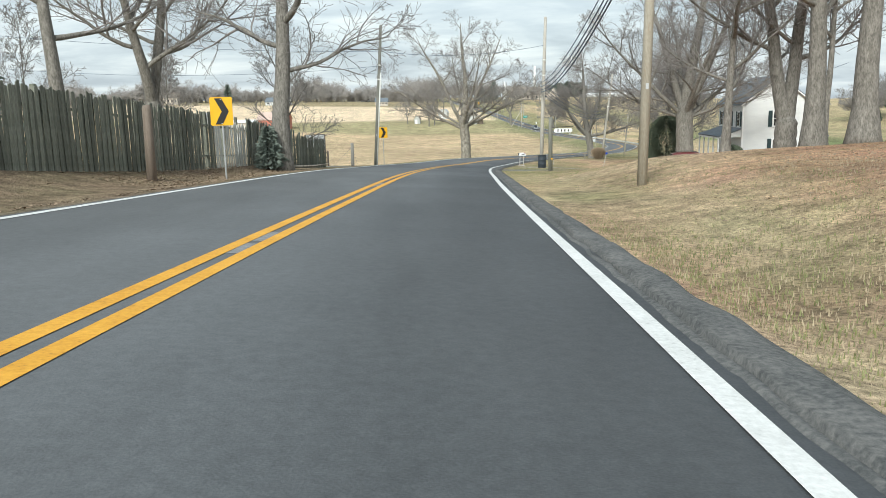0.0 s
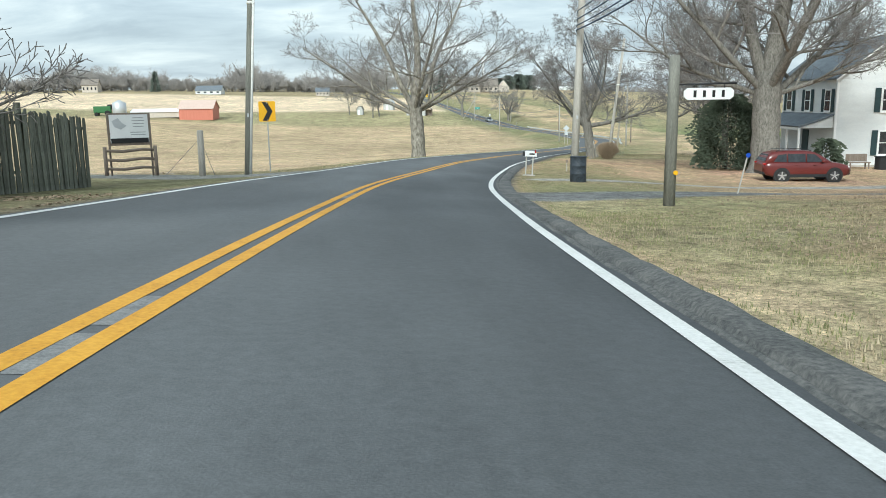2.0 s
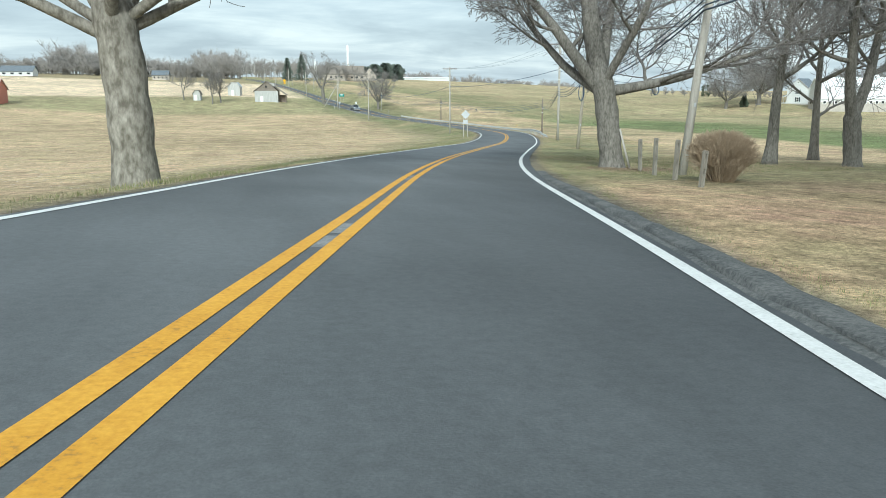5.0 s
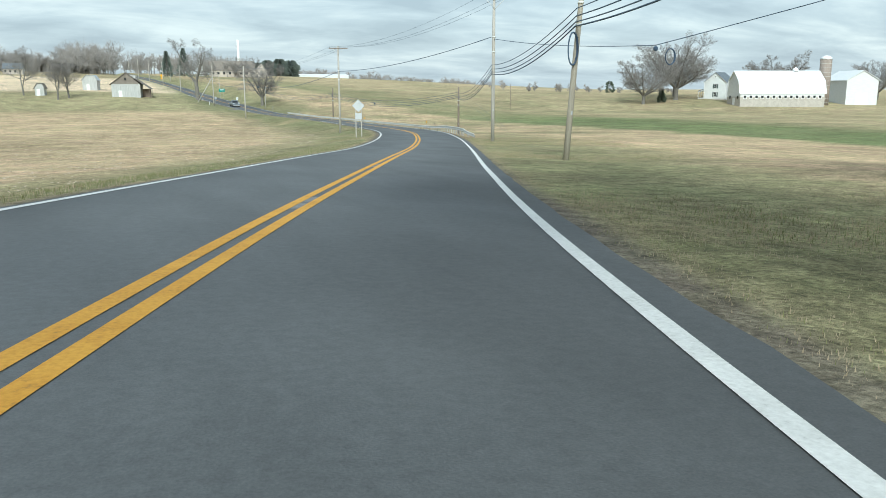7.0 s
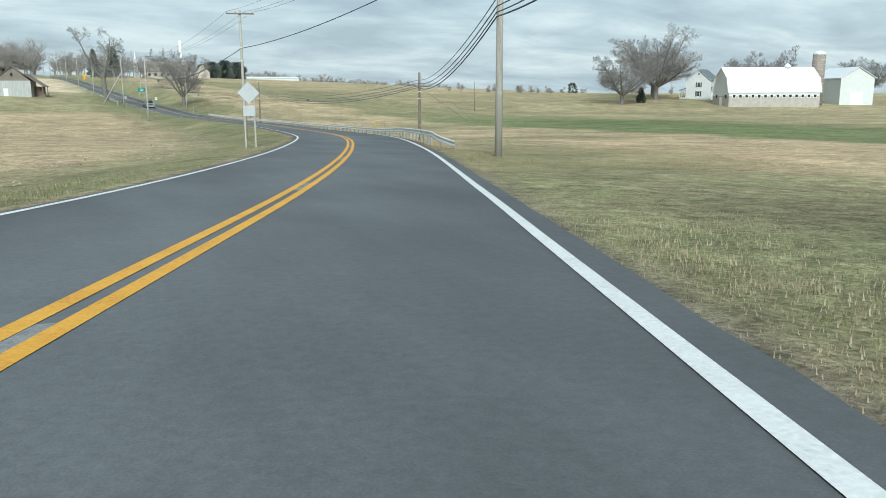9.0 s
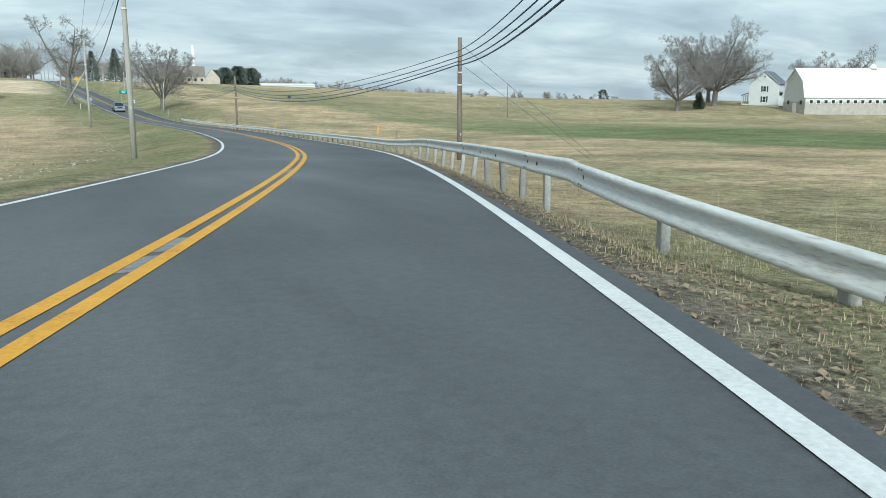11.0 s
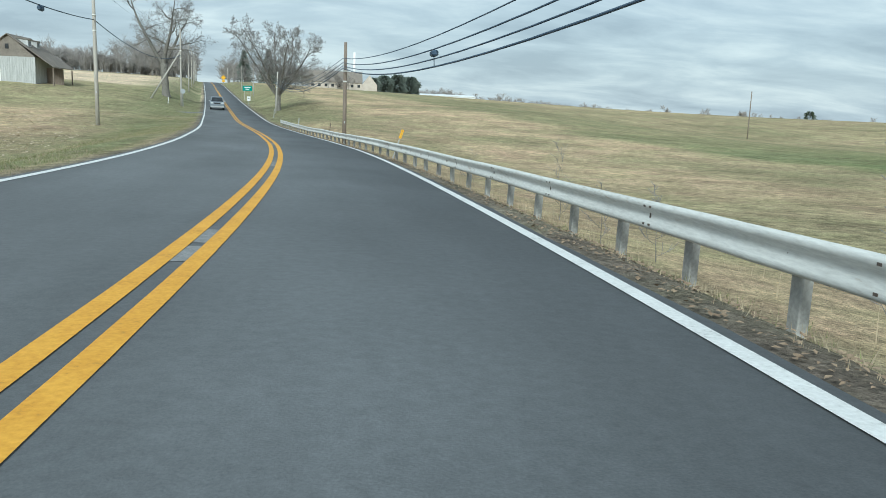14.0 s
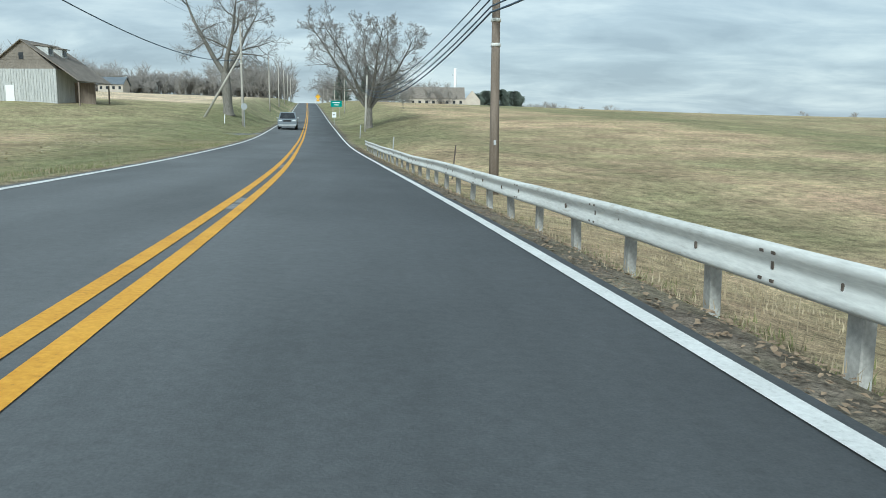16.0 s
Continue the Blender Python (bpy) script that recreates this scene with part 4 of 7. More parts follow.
evergreen(1, 23.1, 81.0, 5.0, 4.4, "dense dark evergreen shrub beside the porch", squat=1, count=10500, leaf=0.135)
evergreen(2, 29.2, 79.5, 2.0, 2.2, "low dark evergreen shrub by the porch", squat=1, count=600, leaf=0.2)
evergreen(3, -7.25, 32.9, 1.75, 1.15, "small blue-green spruce against the fence", NEEDLE_BLUE, count=900, leaf=0.16)
for k, (x, y, h, w) in enumerate(((140, 940, 16, 16), (153, 948, 18, 17), (166, 955, 17, 18), (130, 935, 13, 12))):
    evergreen(10 + k, x, y, h, w, "big dark evergreen on the hilltop", NEEDLE_BLUE, squat=1, count=1500, leaf=1.9)
for k, (x, y, h) in enumerate(((31, 612, 15), (42, 640, 18), (-150, 560, 13))):
    evergreen(20 + k, x, y, h, h * 0.62, "dark conifer among the bare trees", NEEDLE_BLUE, count=500, leaf=0.9)
evergreen(30, 190, 344, 4.6, 3.2, "dark conifer beside the farmhouse", count=400, leaf=0.6)
evergreen(31, -14.6, 22.0, 9.5, 5.4, "tall loose evergreen behind the plank fence", NEEDLE_BLUE, count=3800, leaf=0.17)
evergreen(32, 345, 620, 9, 7.0, "lone dark conifer on the skyline", squat=1, count=300, leaf=0.8)

# ---------------------------------------------------------------- poles and cables


def pole(x, y, height, radius, label, wood=None, lean=(0.0, 0.0), arm=0.0, group="utility poles", fittings=True, turn=0.0):
    """A utility pole; returns a function that gives points on it by height."""
    z = ground_z(x, y)
    p = thing("utility_pole", label, "utility pole", pose(x, y, z), group)
    top = Vector((lean[0] * height, lean[1] * height, height))
    part("shaft", Shape().tube([(0, 0, -0.3), tuple(top * 0.35), tuple(top * 0.7), tuple(top)], [radius, radius * 0.92, radius * 0.8, radius * 0.7], n=12), wood or POLE_WOOD, p)
    if fittings:
        for h in (0.62, 0.72):
            c = top * h
            part("clamp_band", Shape().tube([(c.x, c.y, c.z - 0.05), (c.x, c.y, c.z + 0.05)], radius * 0.98, n=12), GALV, p)
        q = top * 0.22
        part("number_tag", Shape().box((q.x, q.y - radius * 1.0, q.z), (0.07, 0.012, 0.14)), SIGN_BACK, p)
    if arm:
        c = top * 0.975
        ca, sa = math.cos(turn), math.sin(turn)
        part("crossarm", Shape().box((c.x, c.y - radius, c.z), (arm, 0.11, 0.12), Matrix.Rotation(turn, 3, "Z"), bevel=0.01), POLE_BROWN, p)
        for k in (-0.46, -0.16, 0.16, 0.46):
            part("insulator", Shape().tube([(c.x + k * arm * ca, c.y - radius + k * arm * sa, c.z + a) for a in (0.06, 0.14, 0.15, 0.22)], [0.02, 0.02, 0.05, 0.03], n=8), SIGN_BACK, p)
        for sgn in (-1, 1):
            part("brace", Shape().tube([(c.x + sgn * arm * 0.3 * ca, c.y - radius * 1.3 + sgn * arm * 0.3 * sa, c.z - 0.05), (c.x, c.y - radius * 1.3, c.z - 0.75)], 0.018, n=5), GALV, p)
    return lambda h: Vector((x + lean[0] * h, y + lean[1] * h, z + h))


def cable(a, b, sag, radius, label, group="overhead cables", name="overhead_cable"):
    a, b = Vector(a), Vector(b)
    n = 22
    pts = []
    for i in range(n + 1):
        u = i / n
        p = a.lerp(b, u)
        p.z -= sag * 4 * u * (1 - u)
        pts.append(tuple(p))
    solid(name, Shape().tube(pts, radius, n=5, cap=False), CABLE, label, "cable", group=group)


pole_a = pole(4.95, 19.4, 11, 0.125, "weathered tan utility pole on the lawn", POLE_TAN, lean=(0.02, 0.0))
pole_b = pole(7.45, 59.2, 11, 0.15, "pale weathered utility pole beside the black drum", lean=(0.03, 0.0))
pole_q = pole(20.2, 99.4, 10.5, 0.15, "leaning weathered utility pole by the hedge", lean=(0.115, 0.0))
pole_c = pole(30.75, 132.6, 8.5, 0.13, "leaning tan utility pole on the verge", POLE_TAN, lean=(0.09, 0.02))
pole_d = pole(41.3, 162.9, 11.3, 0.15, "tall grey utility pole with a crossarm", arm=2.4, turn=-0.35)
pole_e = pole(55.3, 205.0, 6.3, 0.15, "brown utility pole behind the guardrail", POLE_BROWN)
pole_f = pole(53.7, 273.6, 7.1, 0.15, "brown utility pole at the field edge", POLE_BROWN)
pole_g = pole(48.3, 336.5, 6.0, 0.13, "short leaning utility pole in front of the bare tree", POLE_WOOD, lean=(0.05, 0.0))
pole_l = pole(-5.2, 60.8, 10.5, 0.15, "leaning utility pole with a metal conduit", lean=(0.075, 0.0), wood=POLE_DARK)
pole_m = pole(39.4, 207.5, 11.2, 0.14, "slim grey power pole with a crossarm", arm=2.4, turn=-0.25)
pole_n = pole(35.9, 279.7, 11.0, 0.15, "grey power pole in the stubble field")
pole_o = pole(34.5, 341.0, 11.2, 0.15, "power pole at the side road", POLE_WOOD)
far_left = [pole(float(road_x(y)) - 7.0, y, 10.5, 0.15, "distant power pole along the road", group="distant poles", fittings=False) for y in (404, 452, 500, 548, 600, 655)]
for y in (410, 470, 540, 610):
    pole(float(road_x(y)) + 7.5, y, 7.0, 0.13, "distant short pole along the road", group="distant poles", fittings=False)
pole(128, 340, 8.2, 0.10, "lone thin pole in the field", POLE_BROWN, group="field poles", fittings=False)
solid("prop_pole", Shape().tube([(30.0, 341.2, ground_z(30.0, 341.2) - 0.3), (34.6, 341.1, ground_z(34.5, 341) + 8.2)], [0.14, 0.11], n=10), POLE_WOOD, "stray pole propped against the power pole", "pole")
con = Shape().tube([(-5.2 + 0.13, 60.66, ground_z(-5.2, 60.8)), (-5.2 + 0.13 + 0.075 * 7, 60.66, ground_z(-5.2, 60.8) + 7)], 0.05, n=8)
solid("conduit_pipe", con, GALV, "metal conduit pipe strapped to the pole", "conduit")

chain = [pole_a, pole_b, pole_q, pole_c, pole_d, pole_e, pole_f, pole_g]
heights = [6.6, 6.3, 6.0, 5.9, 6.0, 5.6, 6.0, 5.0]
slack = [1, 1, 1, 1, 1, 0.92, 0.9]
for i in range(len(chain) - 1):
    for k, (dh, r) in enumerate(((0.0, 0.020), (-0.30, 0.024), (-0.52, 0.024), (-0.68, 0.030))):
        a, b = chain[i](heights[i] + dh), chain[i + 1](heights[i + 1] + dh)
        off = Vector((-0.17, -0.05, 0))
        cable(a + off, b + off, slack[i] * (0.85 + 0.06 * k) * ((b - a).length / 45) ** 1.3, r, "thick black telephone cable between the poles")
start = pole_a(6.6) + Vector((-1.5, -45, 3.0))
for k, dh in enumerate((0.0, -0.28, -0.62, -0.85)):
    cable(start + Vector((0, 0, dh)), pole_a(6.6 + dh), 0.8, 0.03, "thick black telephone cable between the poles")
for k in (-0.46, 0.46, 0.16):
    a, b = pole_m(11.1) + Vector((k * 2.4, 0, 0)), pole_n(10.8) + Vector((k * 1.4, 0, 0))
    cable(a, b, 1.2, 0.010, "thin power line between the poles", "power lines", "power_line")
    cable(pole_d(11.2) + Vector((k * 2.4, 0, 0)), a, 1.0, 0.010, "thin power line between the poles", "power lines", "power_line")
    cable(b, pole_o(10.9) + Vector((k * 1.2, 0, 0)), 1.2, 0.010, "thin power line between the poles", "power lines", "power_line")
cable(pole_d(8.2), pole_m(8.0), 0.6, 0.028, "black cable crossing over the road")
cable(pole_m(8.0), pole_n(7.6), 1.6, 0.032, "black cable along the field")
cable(pole_n(7.6), pole_o(7.4), 1.4, 0.032, "black cable along the field")
cable(pole_o(9), far_left[0](9), 1.0, 0.02, "black cable along the road")
for a, b in zip(far_left, far_left[1:]):
    cable(a(9.5), b(9.5), 0.8, 0.02, "black cable along the road")
side_end = Vector((47.0, 92.0, 5.0))
cable(pole_d(8.0), Vector((40.4, 140.4, -2.6)), 0.25, 0.02, "black service cable strung across the field")
cable(Vector((40.4, 140.4, -2.6)), side_end, 0.25, 0.02, "black service cable strung across the field")
cable(pole_l(7.5), Vector((-40, 66, 5.5)), 0.8, 0.012, "thin wire leading off across the field")
cable(pole_l(8.6), Vector((-40, 40, 7.5)), 0.8, 0.012, "thin wire leading off behind the fence")
cable(pole_l(8.6), pole_b(9.0), 0.5, 0.012, "thin wire over the road")
cable(pole_e(6.0), Vector((62.5, 203.0, ground_z(62.5, 203))), 0.0, 0.010, "thin steel guy wire", "guy wires", "guy_wire")
cable(pole_e(5.0), Vector((61.5, 202.0, ground_z(61.5, 202))), 0.0, 0.010, "thin steel guy wire", "guy wires", "guy_wire")


def loop(c, w, h, n=2):
    s = Shape()
    for k in range(n):
        s.tube([(c[0] + w * math.sin(a) * (1 - 0.1 * k), c[1] + 0.04 * k, c[2] + h * math.cos(a)) for a in np.linspace(0, 2 * math.pi, 25)], 0.028, n=5, cap=False)
    return s


solid("cable_coil", loop(tuple(pole_c(4.6) + Vector((-0.28, -0.2, -0.25))), 0.22, 0.62), CABLE, "spare black cable coiled on the leaning pole", "cable coil", group="cable coils")
solid("cable_coil", loop((41.8, 141.0, -3.15), 0.32, 0.42), CABLE, "spare black cable loop hanging from the service cable", "cable coil", group="cable coils")
solid("splice_case", Shape().box((40.4, 140.4, -2.78), (0.65, 0.22, 0.24), Matrix.Rotation(0.9, 3, "Z"), bevel=0.06), CABLE, "black cable splice case on the service cable", "splice case", group="splice cases")
mid = pole_e(5.2).lerp(pole_f(5.2), 0.55)
solid("splice_case", Shape().box((mid.x - 0.17, mid.y, mid.z - 1.25), (0.2, 0.6, 0.2), bevel=0.05).tube([(mid.x - 0.17, mid.y, mid.z - 1.3), (mid.x - 0.15, mid.y, mid.z - 1.7)], 0.015, n=5), CABLE, "black cable splice case under the telephone cables", "splice case", group="splice cases")
midn = pole_m(7.9).lerp(pole_n(7.5), 0.78)
solid("splice_case", Shape().box((midn.x, midn.y, midn.z - 1.15), (0.25, 0.6, 0.3), bevel=0.08), CABLE, "black cable splice case over the field", "splice case", group="splice cases")

# ---------------------------------------------------------------- guardrail


def guardrail():
    rail = thing("guardrail", "weathered galvanised guardrail with dents along the road", "guardrail")
    pts = []
    for y in np.arange(176.5, 304.6, 0.635):
        d = 4.75 - 0.15 * step(225, 250, y)
        pts.append(Vector((float(road_x(y)) + d * math.sqrt(1 + float(road_slope(y)) ** 2), y, float(road_height(4.0, y)) - 0.34 + 0.17 * (1 - float(step(194, 206, y))))))
    # flared, lowered end towards the oncoming traffic lane
    lead = []
    for k in range(14, 0, -1):
        u = k / 14
        p = pts[0]
        q = Vector((p.x - 2.3 * u + 0.9 * u * u, p.y - 6.0 * u, 0))
        q.z = float(road_height(4.0, q.y)) - 0.20 - 0.34 * u ** 1.5
        lead.append(q)
    line = lead + pts
    prof = [(-0.010, 0.430), (-0.055, 0.447), (-0.066, 0.470), (-0.060, 0.505), (-0.022, 0.555), (-0.018, 0.585), (-0.022, 0.615), (-0.060, 0.665), (-0.066, 0.700), (-0.055, 0.722), (-0.010, 0.738)]
    rnd = random.Random(3)
    k0, seg = 0, 6
    sections = [line[i : i + seg + 1] for i in range(0, len(line) - 1, seg)]
    for n, sec in enumerate(sections):
        if len(sec) < 2:
            continue
        s = Shape()
        m = len(prof)
        for i, p in enumerate(sec):
            a, b = sec[max(i - 1, 0)], sec[min(i + 1, len(sec) - 1)]
            t = (b - a).normalized()
            nrm = Vector((t.y, -t.x, 0)).normalized()
            dent = 0.035 * noise.noise(Vector((p.y * 0.35, 0, 3))) + 0.012 * noise.noise(Vector((p.y * 1.9, 0, 9)))
            sink = 0.03 * noise.noise(Vector((p.y * 0.12, 4, 1)))
            for o, h in prof:
                q = p + nrm * (o - 0.06 + dent + (0.003 if n % 2 else 0.0)) + Vector((0, 0, h + 0.03 + sink))
                s.v.append((q.x, q.y, q.z))
        for i in range(len(sec) - 1):
            for j in range(m - 1):
                s.f.append((i * m + j, (i + 1) * m + j, (i + 1) * m + j + 1, i * m + j + 1))
                s.smooth.append(True)
        beam = part("beam", s, GALV, rail)
        mod = beam.modifiers.new("sheet", "SOLIDIFY")
        mod.thickness, mod.use_rim = 0.004, False
        if n > 1:
            p, q = sec[0], sec[1]
            t = (q - p).normalized()
            nrm = Vector((t.y, -t.x, 0)).normalized()
            dent = 0.035 * noise.noise(Vector((p.y * 0.35, 0, 3))) + 0.012 * noise.noise(Vector((p.y * 1.9, 0, 9)))
            rot = Matrix.Rotation(math.atan2(-t.x, t.y), 3, "Z")
            for along_, h in ((0.05, 0.487), (0.20, 0.487), (0.05, 0.683), (0.20, 0.683), (0.12, 0.585)):
                o = -0.125 if h != 0.585 else -0.082
                c = p + t * along_ + nrm * (o + dent) + Vector((0, 0, h + 0.03 + 0.03 * noise.noise(Vector((p.y * 0.12, 4, 1)))))
                part("bolt", Shape().box(tuple(c), (0.014, 0.045, 0.022) if h != 0.585 else (0.014, 0.03, 0.055), rot), RUST, beam)
    post_mesh = Shape().box((0, 0, 0.12), (0.10, 0.15, 1.10), bevel=0.01).mesh("post", RAIL_POST)
    slot_mesh = Shape().box((0, 0, 0), (0.02, 0.03, 0.06), bevel=0.006).mesh("bolt", RUST)
    for q in (lead[1], lead[7]):
        part("post", post_mesh, RAIL_POST, rail, m=pose(q.x + 0.07, q.y, q.z - 0.02, 0, rnd.uniform(-4, 4), -18))
    for i in range(3, len(pts), 3):
        p = pts[i]
        a, b = pts[i - 1], pts[min(i + 1, len(pts) - 1)]
        an = math.degrees(math.atan2(b.x - a.x, b.y - a.y))
        tilt = rnd.uniform(-7, 7) + (9 if 186 < p.y < 214 else 0)
        post = part("post", post_mesh, RAIL_POST, rail, m=pose(p.x + 0.07, p.y + 0.0, p.z, -tilt * 0.5, tilt * 0.6, -an + rnd.uniform(-4, 4)))
        dent = 0.035 * noise.noise(Vector((p.y * 0.35, 0, 3))) + 0.012 * noise.noise(Vector((p.y * 1.9, 0, 9)))
        part("bolt", slot_mesh, RUST, post, m=pose(-0.150 + dent, 0, 0.61))


guardrail()

for k, (y, d, h) in enumerate(((222.6, 6.0, 1.9), (226.4, 5.5, 1.0), (228.0, 5.3, 0.9), (232.5, 6.1, 1.7), (207.5, 5.6, 1.8), (199.5, 5.7, 1.4), (241.0, 6.2, 1.2))):
    tree(90 + k, float(road_x(y)) + d, y, h * 0.75 + 0.35, 0.010, "leafless sapling growing behind the guardrail", BARK, group="saplings", trunk_h=0.35, limbs=7, reach=0.4, levels=2, kids=(4, 3, 2, 2), twig=0.004, slim=0.5)
solid("metal_stake", Shape().box((0, 0, 0.55), (0.05, 0.04, 1.5), bevel=0.006), RUST, "thin rusty metal stake behind the guardrail", "stake", pose(52.9, 279.0, ground_z(52.9, 279.0), 0, 6, 0))

# ---------------------------------------------------------------- plank fence and roadside things on the left


def plank_fence():
    fence = thing("plank_fence", "tall weathered grey plank fence with uneven boards and gaps", "fence")
    rnd = random.Random(21)
    line = [(-10.8, 4.0), (-10.2, 14.0), (-9.4, 18.5), (-8.8, 23.0), (-8.5, 28.6), (-8.5, 33.0), (-8.3, 42.0), (-7.6, 51.0)]
    kinds = []
    for k in range(8):
        w, top = rnd.uniform(0.118, 0.152), 1.95
        slope = rnd.uniform(-0.03, 0.03)
        sh = Shape().extrude([(-w / 2, 0), (w / 2, 0), (w / 2, top + slope - 0.03), (w / 2 - 0.03, top + slope), (-w / 2 + 0.02, top - slope), (-w / 2, top - slope - 0.02)], 0.022)
        pw = 0.088
        pk = Shape().extrude([(-pw / 2, 0), (pw / 2, 0), (pw / 2, 1.86), (0.012, 1.95), (-0.012, 1.95), (-pw / 2, 1.86)], 0.022)
        kinds.append((sh.mesh("board", FENCE_WOOD), pk.mesh("board", FENCE_PALE)))
    for (x0, y0), (x1, y1) in zip(line, line[1:]):
        ln = math.hypot(x1 - x0, y1 - y0)
        an = math.degrees(math.atan2(y1 - y0, x1 - x0))
        n = int(ln / 0.119)
        for i in range(n):
            u = (i + 0.5) / n
            x, y = x0 + (x1 - x0) * u, y0 + (y1 - y0) * u
            pale = 29.3 < y < 34.1
            if 28.1 < y < 28.6 or 42.9 < y < 43.25 or rnd.random() < 0.006:
                continue
            k = rnd.uniform(0.945, 1.045) * (0.92 if pale else 0.95 if y > 43.6 else 1.06 if y > 32.8 else 1.03)
            m = pose(x + (0.013 if i % 2 else -0.013) + rnd.uniform(-0.006, 0.006), y, ground_z(x, y) - 0.03, rnd.uniform(-1, 1), rnd.uniform(-2.0, 2.0), an) @ Matrix.Diagonal((1, 1, k, 1))
            part("board", kinds[rnd.randrange(8)][1 if pale else 0], FENCE_WOOD, fence, m=m)
        for i in range(max(1, int(round(ln / 2.6)))):
            u = i / max(1, int(round(ln / 2.6)))
            x, y = x0 + (x1 - x0) * u - 0.09, y0 + (y1 - y0) * u
            part("fence_post", Shape().box((0, 0, 1.0), (0.12, 0.12, 2.1), bevel=0.012), FENCE_WOOD, fence, m=pose(x, y, ground_z(x, y) - 0.02, 0, rnd.uniform(-2, 2), an))
        for h in (0.45, 1.55):
            a, b = (x0 - 0.05, y0), (x1 - 0.05, y1)
            za, zb = ground_z(*a) + h, ground_z(*b) + h
            part("rail", Shape().tube([(a[0], a[1], za), (b[0], b[1], zb)], 0.045, n=4, smooth=False), FENCE_WOOD, fence)
    solid("stub_post", Shape().tube([(0, 0, -0.2), (0.02, 0, 1.9), (0.02, 0, 1.98)], [0.14, 0.12, 0.09], n=10), POLE_BROWN, "dark brown stub post in front of the fence", "post", pose(-7.75, 20.8, ground_z(-7.75, 20.8)))


def sign_post(height):
    return Shape().box((0, 0, height / 2 - 0.1), (0.05, 0.035, height + 0.2), bevel=0.006)


def chevron_sign(x, y, base_lift, turn):
    z = ground_z(x, y)
    s = thing("chevron_sign", "yellow curve sign with a black chevron arrow", "road sign", pose(x, y, z, 0, 0, turn), "curve signs")
    part("sign_post", sign_post(2.35 + base_lift), SIGN_STEEL, s)
    w, h, b = 0.69, 0.85, 1.5 + base_lift
    plate = Shape().extrude([(-w / 2 + 0.03, b), (w / 2 - 0.03, b), (w / 2, b + 0.03), (w / 2, b + h - 0.03), (w / 2 - 0.03, b + h), (-w / 2 + 0.03, b + h), (-w / 2, b + h - 0.03), (-w / 2, b + 0.03)], 0.006, mid=-0.03)
    board = part("sign_plate", plate, SIGN_YELLOW, s)
    c = b + h / 2
    chev = Shape().extrude([(-0.20, c + 0.39), (0.02, c + 0.39), (0.23, c), (0.02, c - 0.39), (-0.20, c - 0.39), (0.01, c)], 0.004, mid=-0.038)
    part("chevron", chev, SIGN_BLACK, board)
    for k in (0.12, -0.12):
        part("bolt", Shape().tube([(0, -0.045, c + k * 3), (0, -0.035, c + k * 3)], 0.015, n=6), GALV, board)


def notice_board():
    x, y = -10.0, 62.0
    b = thing("notice_board", "wooden notice board with a printed white panel above a split rail", "notice board", pose(x, y, ground_z(x, y), 0, 0, 20) @ Matrix.Diagonal((0.78, 1, 0.95, 1)))
    for px in (-1.0, 1.0):
        part("board_post", Shape().box((px, 0, 1.25), (0.10, 0.10, 2.7), bevel=0.01), POLE_BROWN, b)
    part("panel_frame", Shape().box((0, 0, 1.95), (2.05, 0.06, 1.35), bevel=0.01), POLE_BROWN, b)
    panel = part("panel", Shape().box((0, -0.045, 1.97), (1.85, 0.02, 1.18)), SIGN_WHITE, b)
    part("dark_band", Shape().box((0, -0.058, 1.48), (1.80, 0.006, 0.20)), SIGN_BLACK, panel)
    for k, (px, pz, w) in enumerate(((0.45, 2.42, 0.5), (0.45, 2.30, 0.6), (0.45, 2.18, 0.55), (0.45, 2.06, 0.5), (0.42, 1.82, 0.75), (0.42, 1.72, 0.7))):
        part("text_bar", Shape().box((px, -0.058, pz), (w, 0.005, 0.032)), SIGN_STEEL, panel)
    part("map_shape", Shape().extrude([(-0.8, 2.3), (-0.5, 2.42), (-0.3, 2.2), (-0.1, 2.1), (-0.4, 1.95), (-0.7, 2.05)], 0.005, mid=-0.058), SIGN_BACK, panel)
    for px in (-1.25, 1.15):
        part("fence_post", Shape().tube([(px, -0.35, -0.2), (px, -0.35, 1.25)], [0.10, 0.09], n=8), POLE_BROWN, b)
    for h in (0.35, 0.72, 1.1):
        part("split_rail", Shape().tube([(-1.3, -0.35, h), (-0.4, -0.37, h - 0.05), (0.5, -0.34, h + 0.01), (1.2, -0.36, h - 0.03)], [0.06, 0.07, 0.065, 0.055], n=6), POLE_BROWN, b)


plank_fence()
chevron_sign(-6.68, 24.1, 0.12, -2)
chevron_sign(-4.75, 63.7, 0.66, 6)
notice_board()
solid("corner_post", Shape().tube([(0, 0, -0.2), (0.01, 0, 1.75), (0.01, 0, 1.8)], [0.13, 0.12, 0.10], n=10), POLE_WOOD, "weathered wooden corner post of a wire fence", "fence post", pose(-7.0, 61.0, ground_z(-7.0, 61.0)))
for dx in (-1.6, 0.35):
    cable((-7.0, 61.0, ground_z(-7, 61) + 1.5), (-7.0 + dx, 61.6, ground_z(-7 + dx, 61.6)), 0.0, 0.008, "thin steel guy wire", "guy wires", "guy_wire")
solid("fallen_branch", Shape().tube([(-8.2, 38.6, 0.10), (-7.4, 39.3, 0.16), (-6.6, 40.3, 0.10), (-5.9, 40.9, 0.16)], [0.07, 0.06, 0.05, 0.02], n=6), BARK_PALE, "broken branch lying on the leaf litter", "branch", pose(0, 0, ground_z(-7.2, 39.8)))

# ---------------------------------------------------------------- vehicles


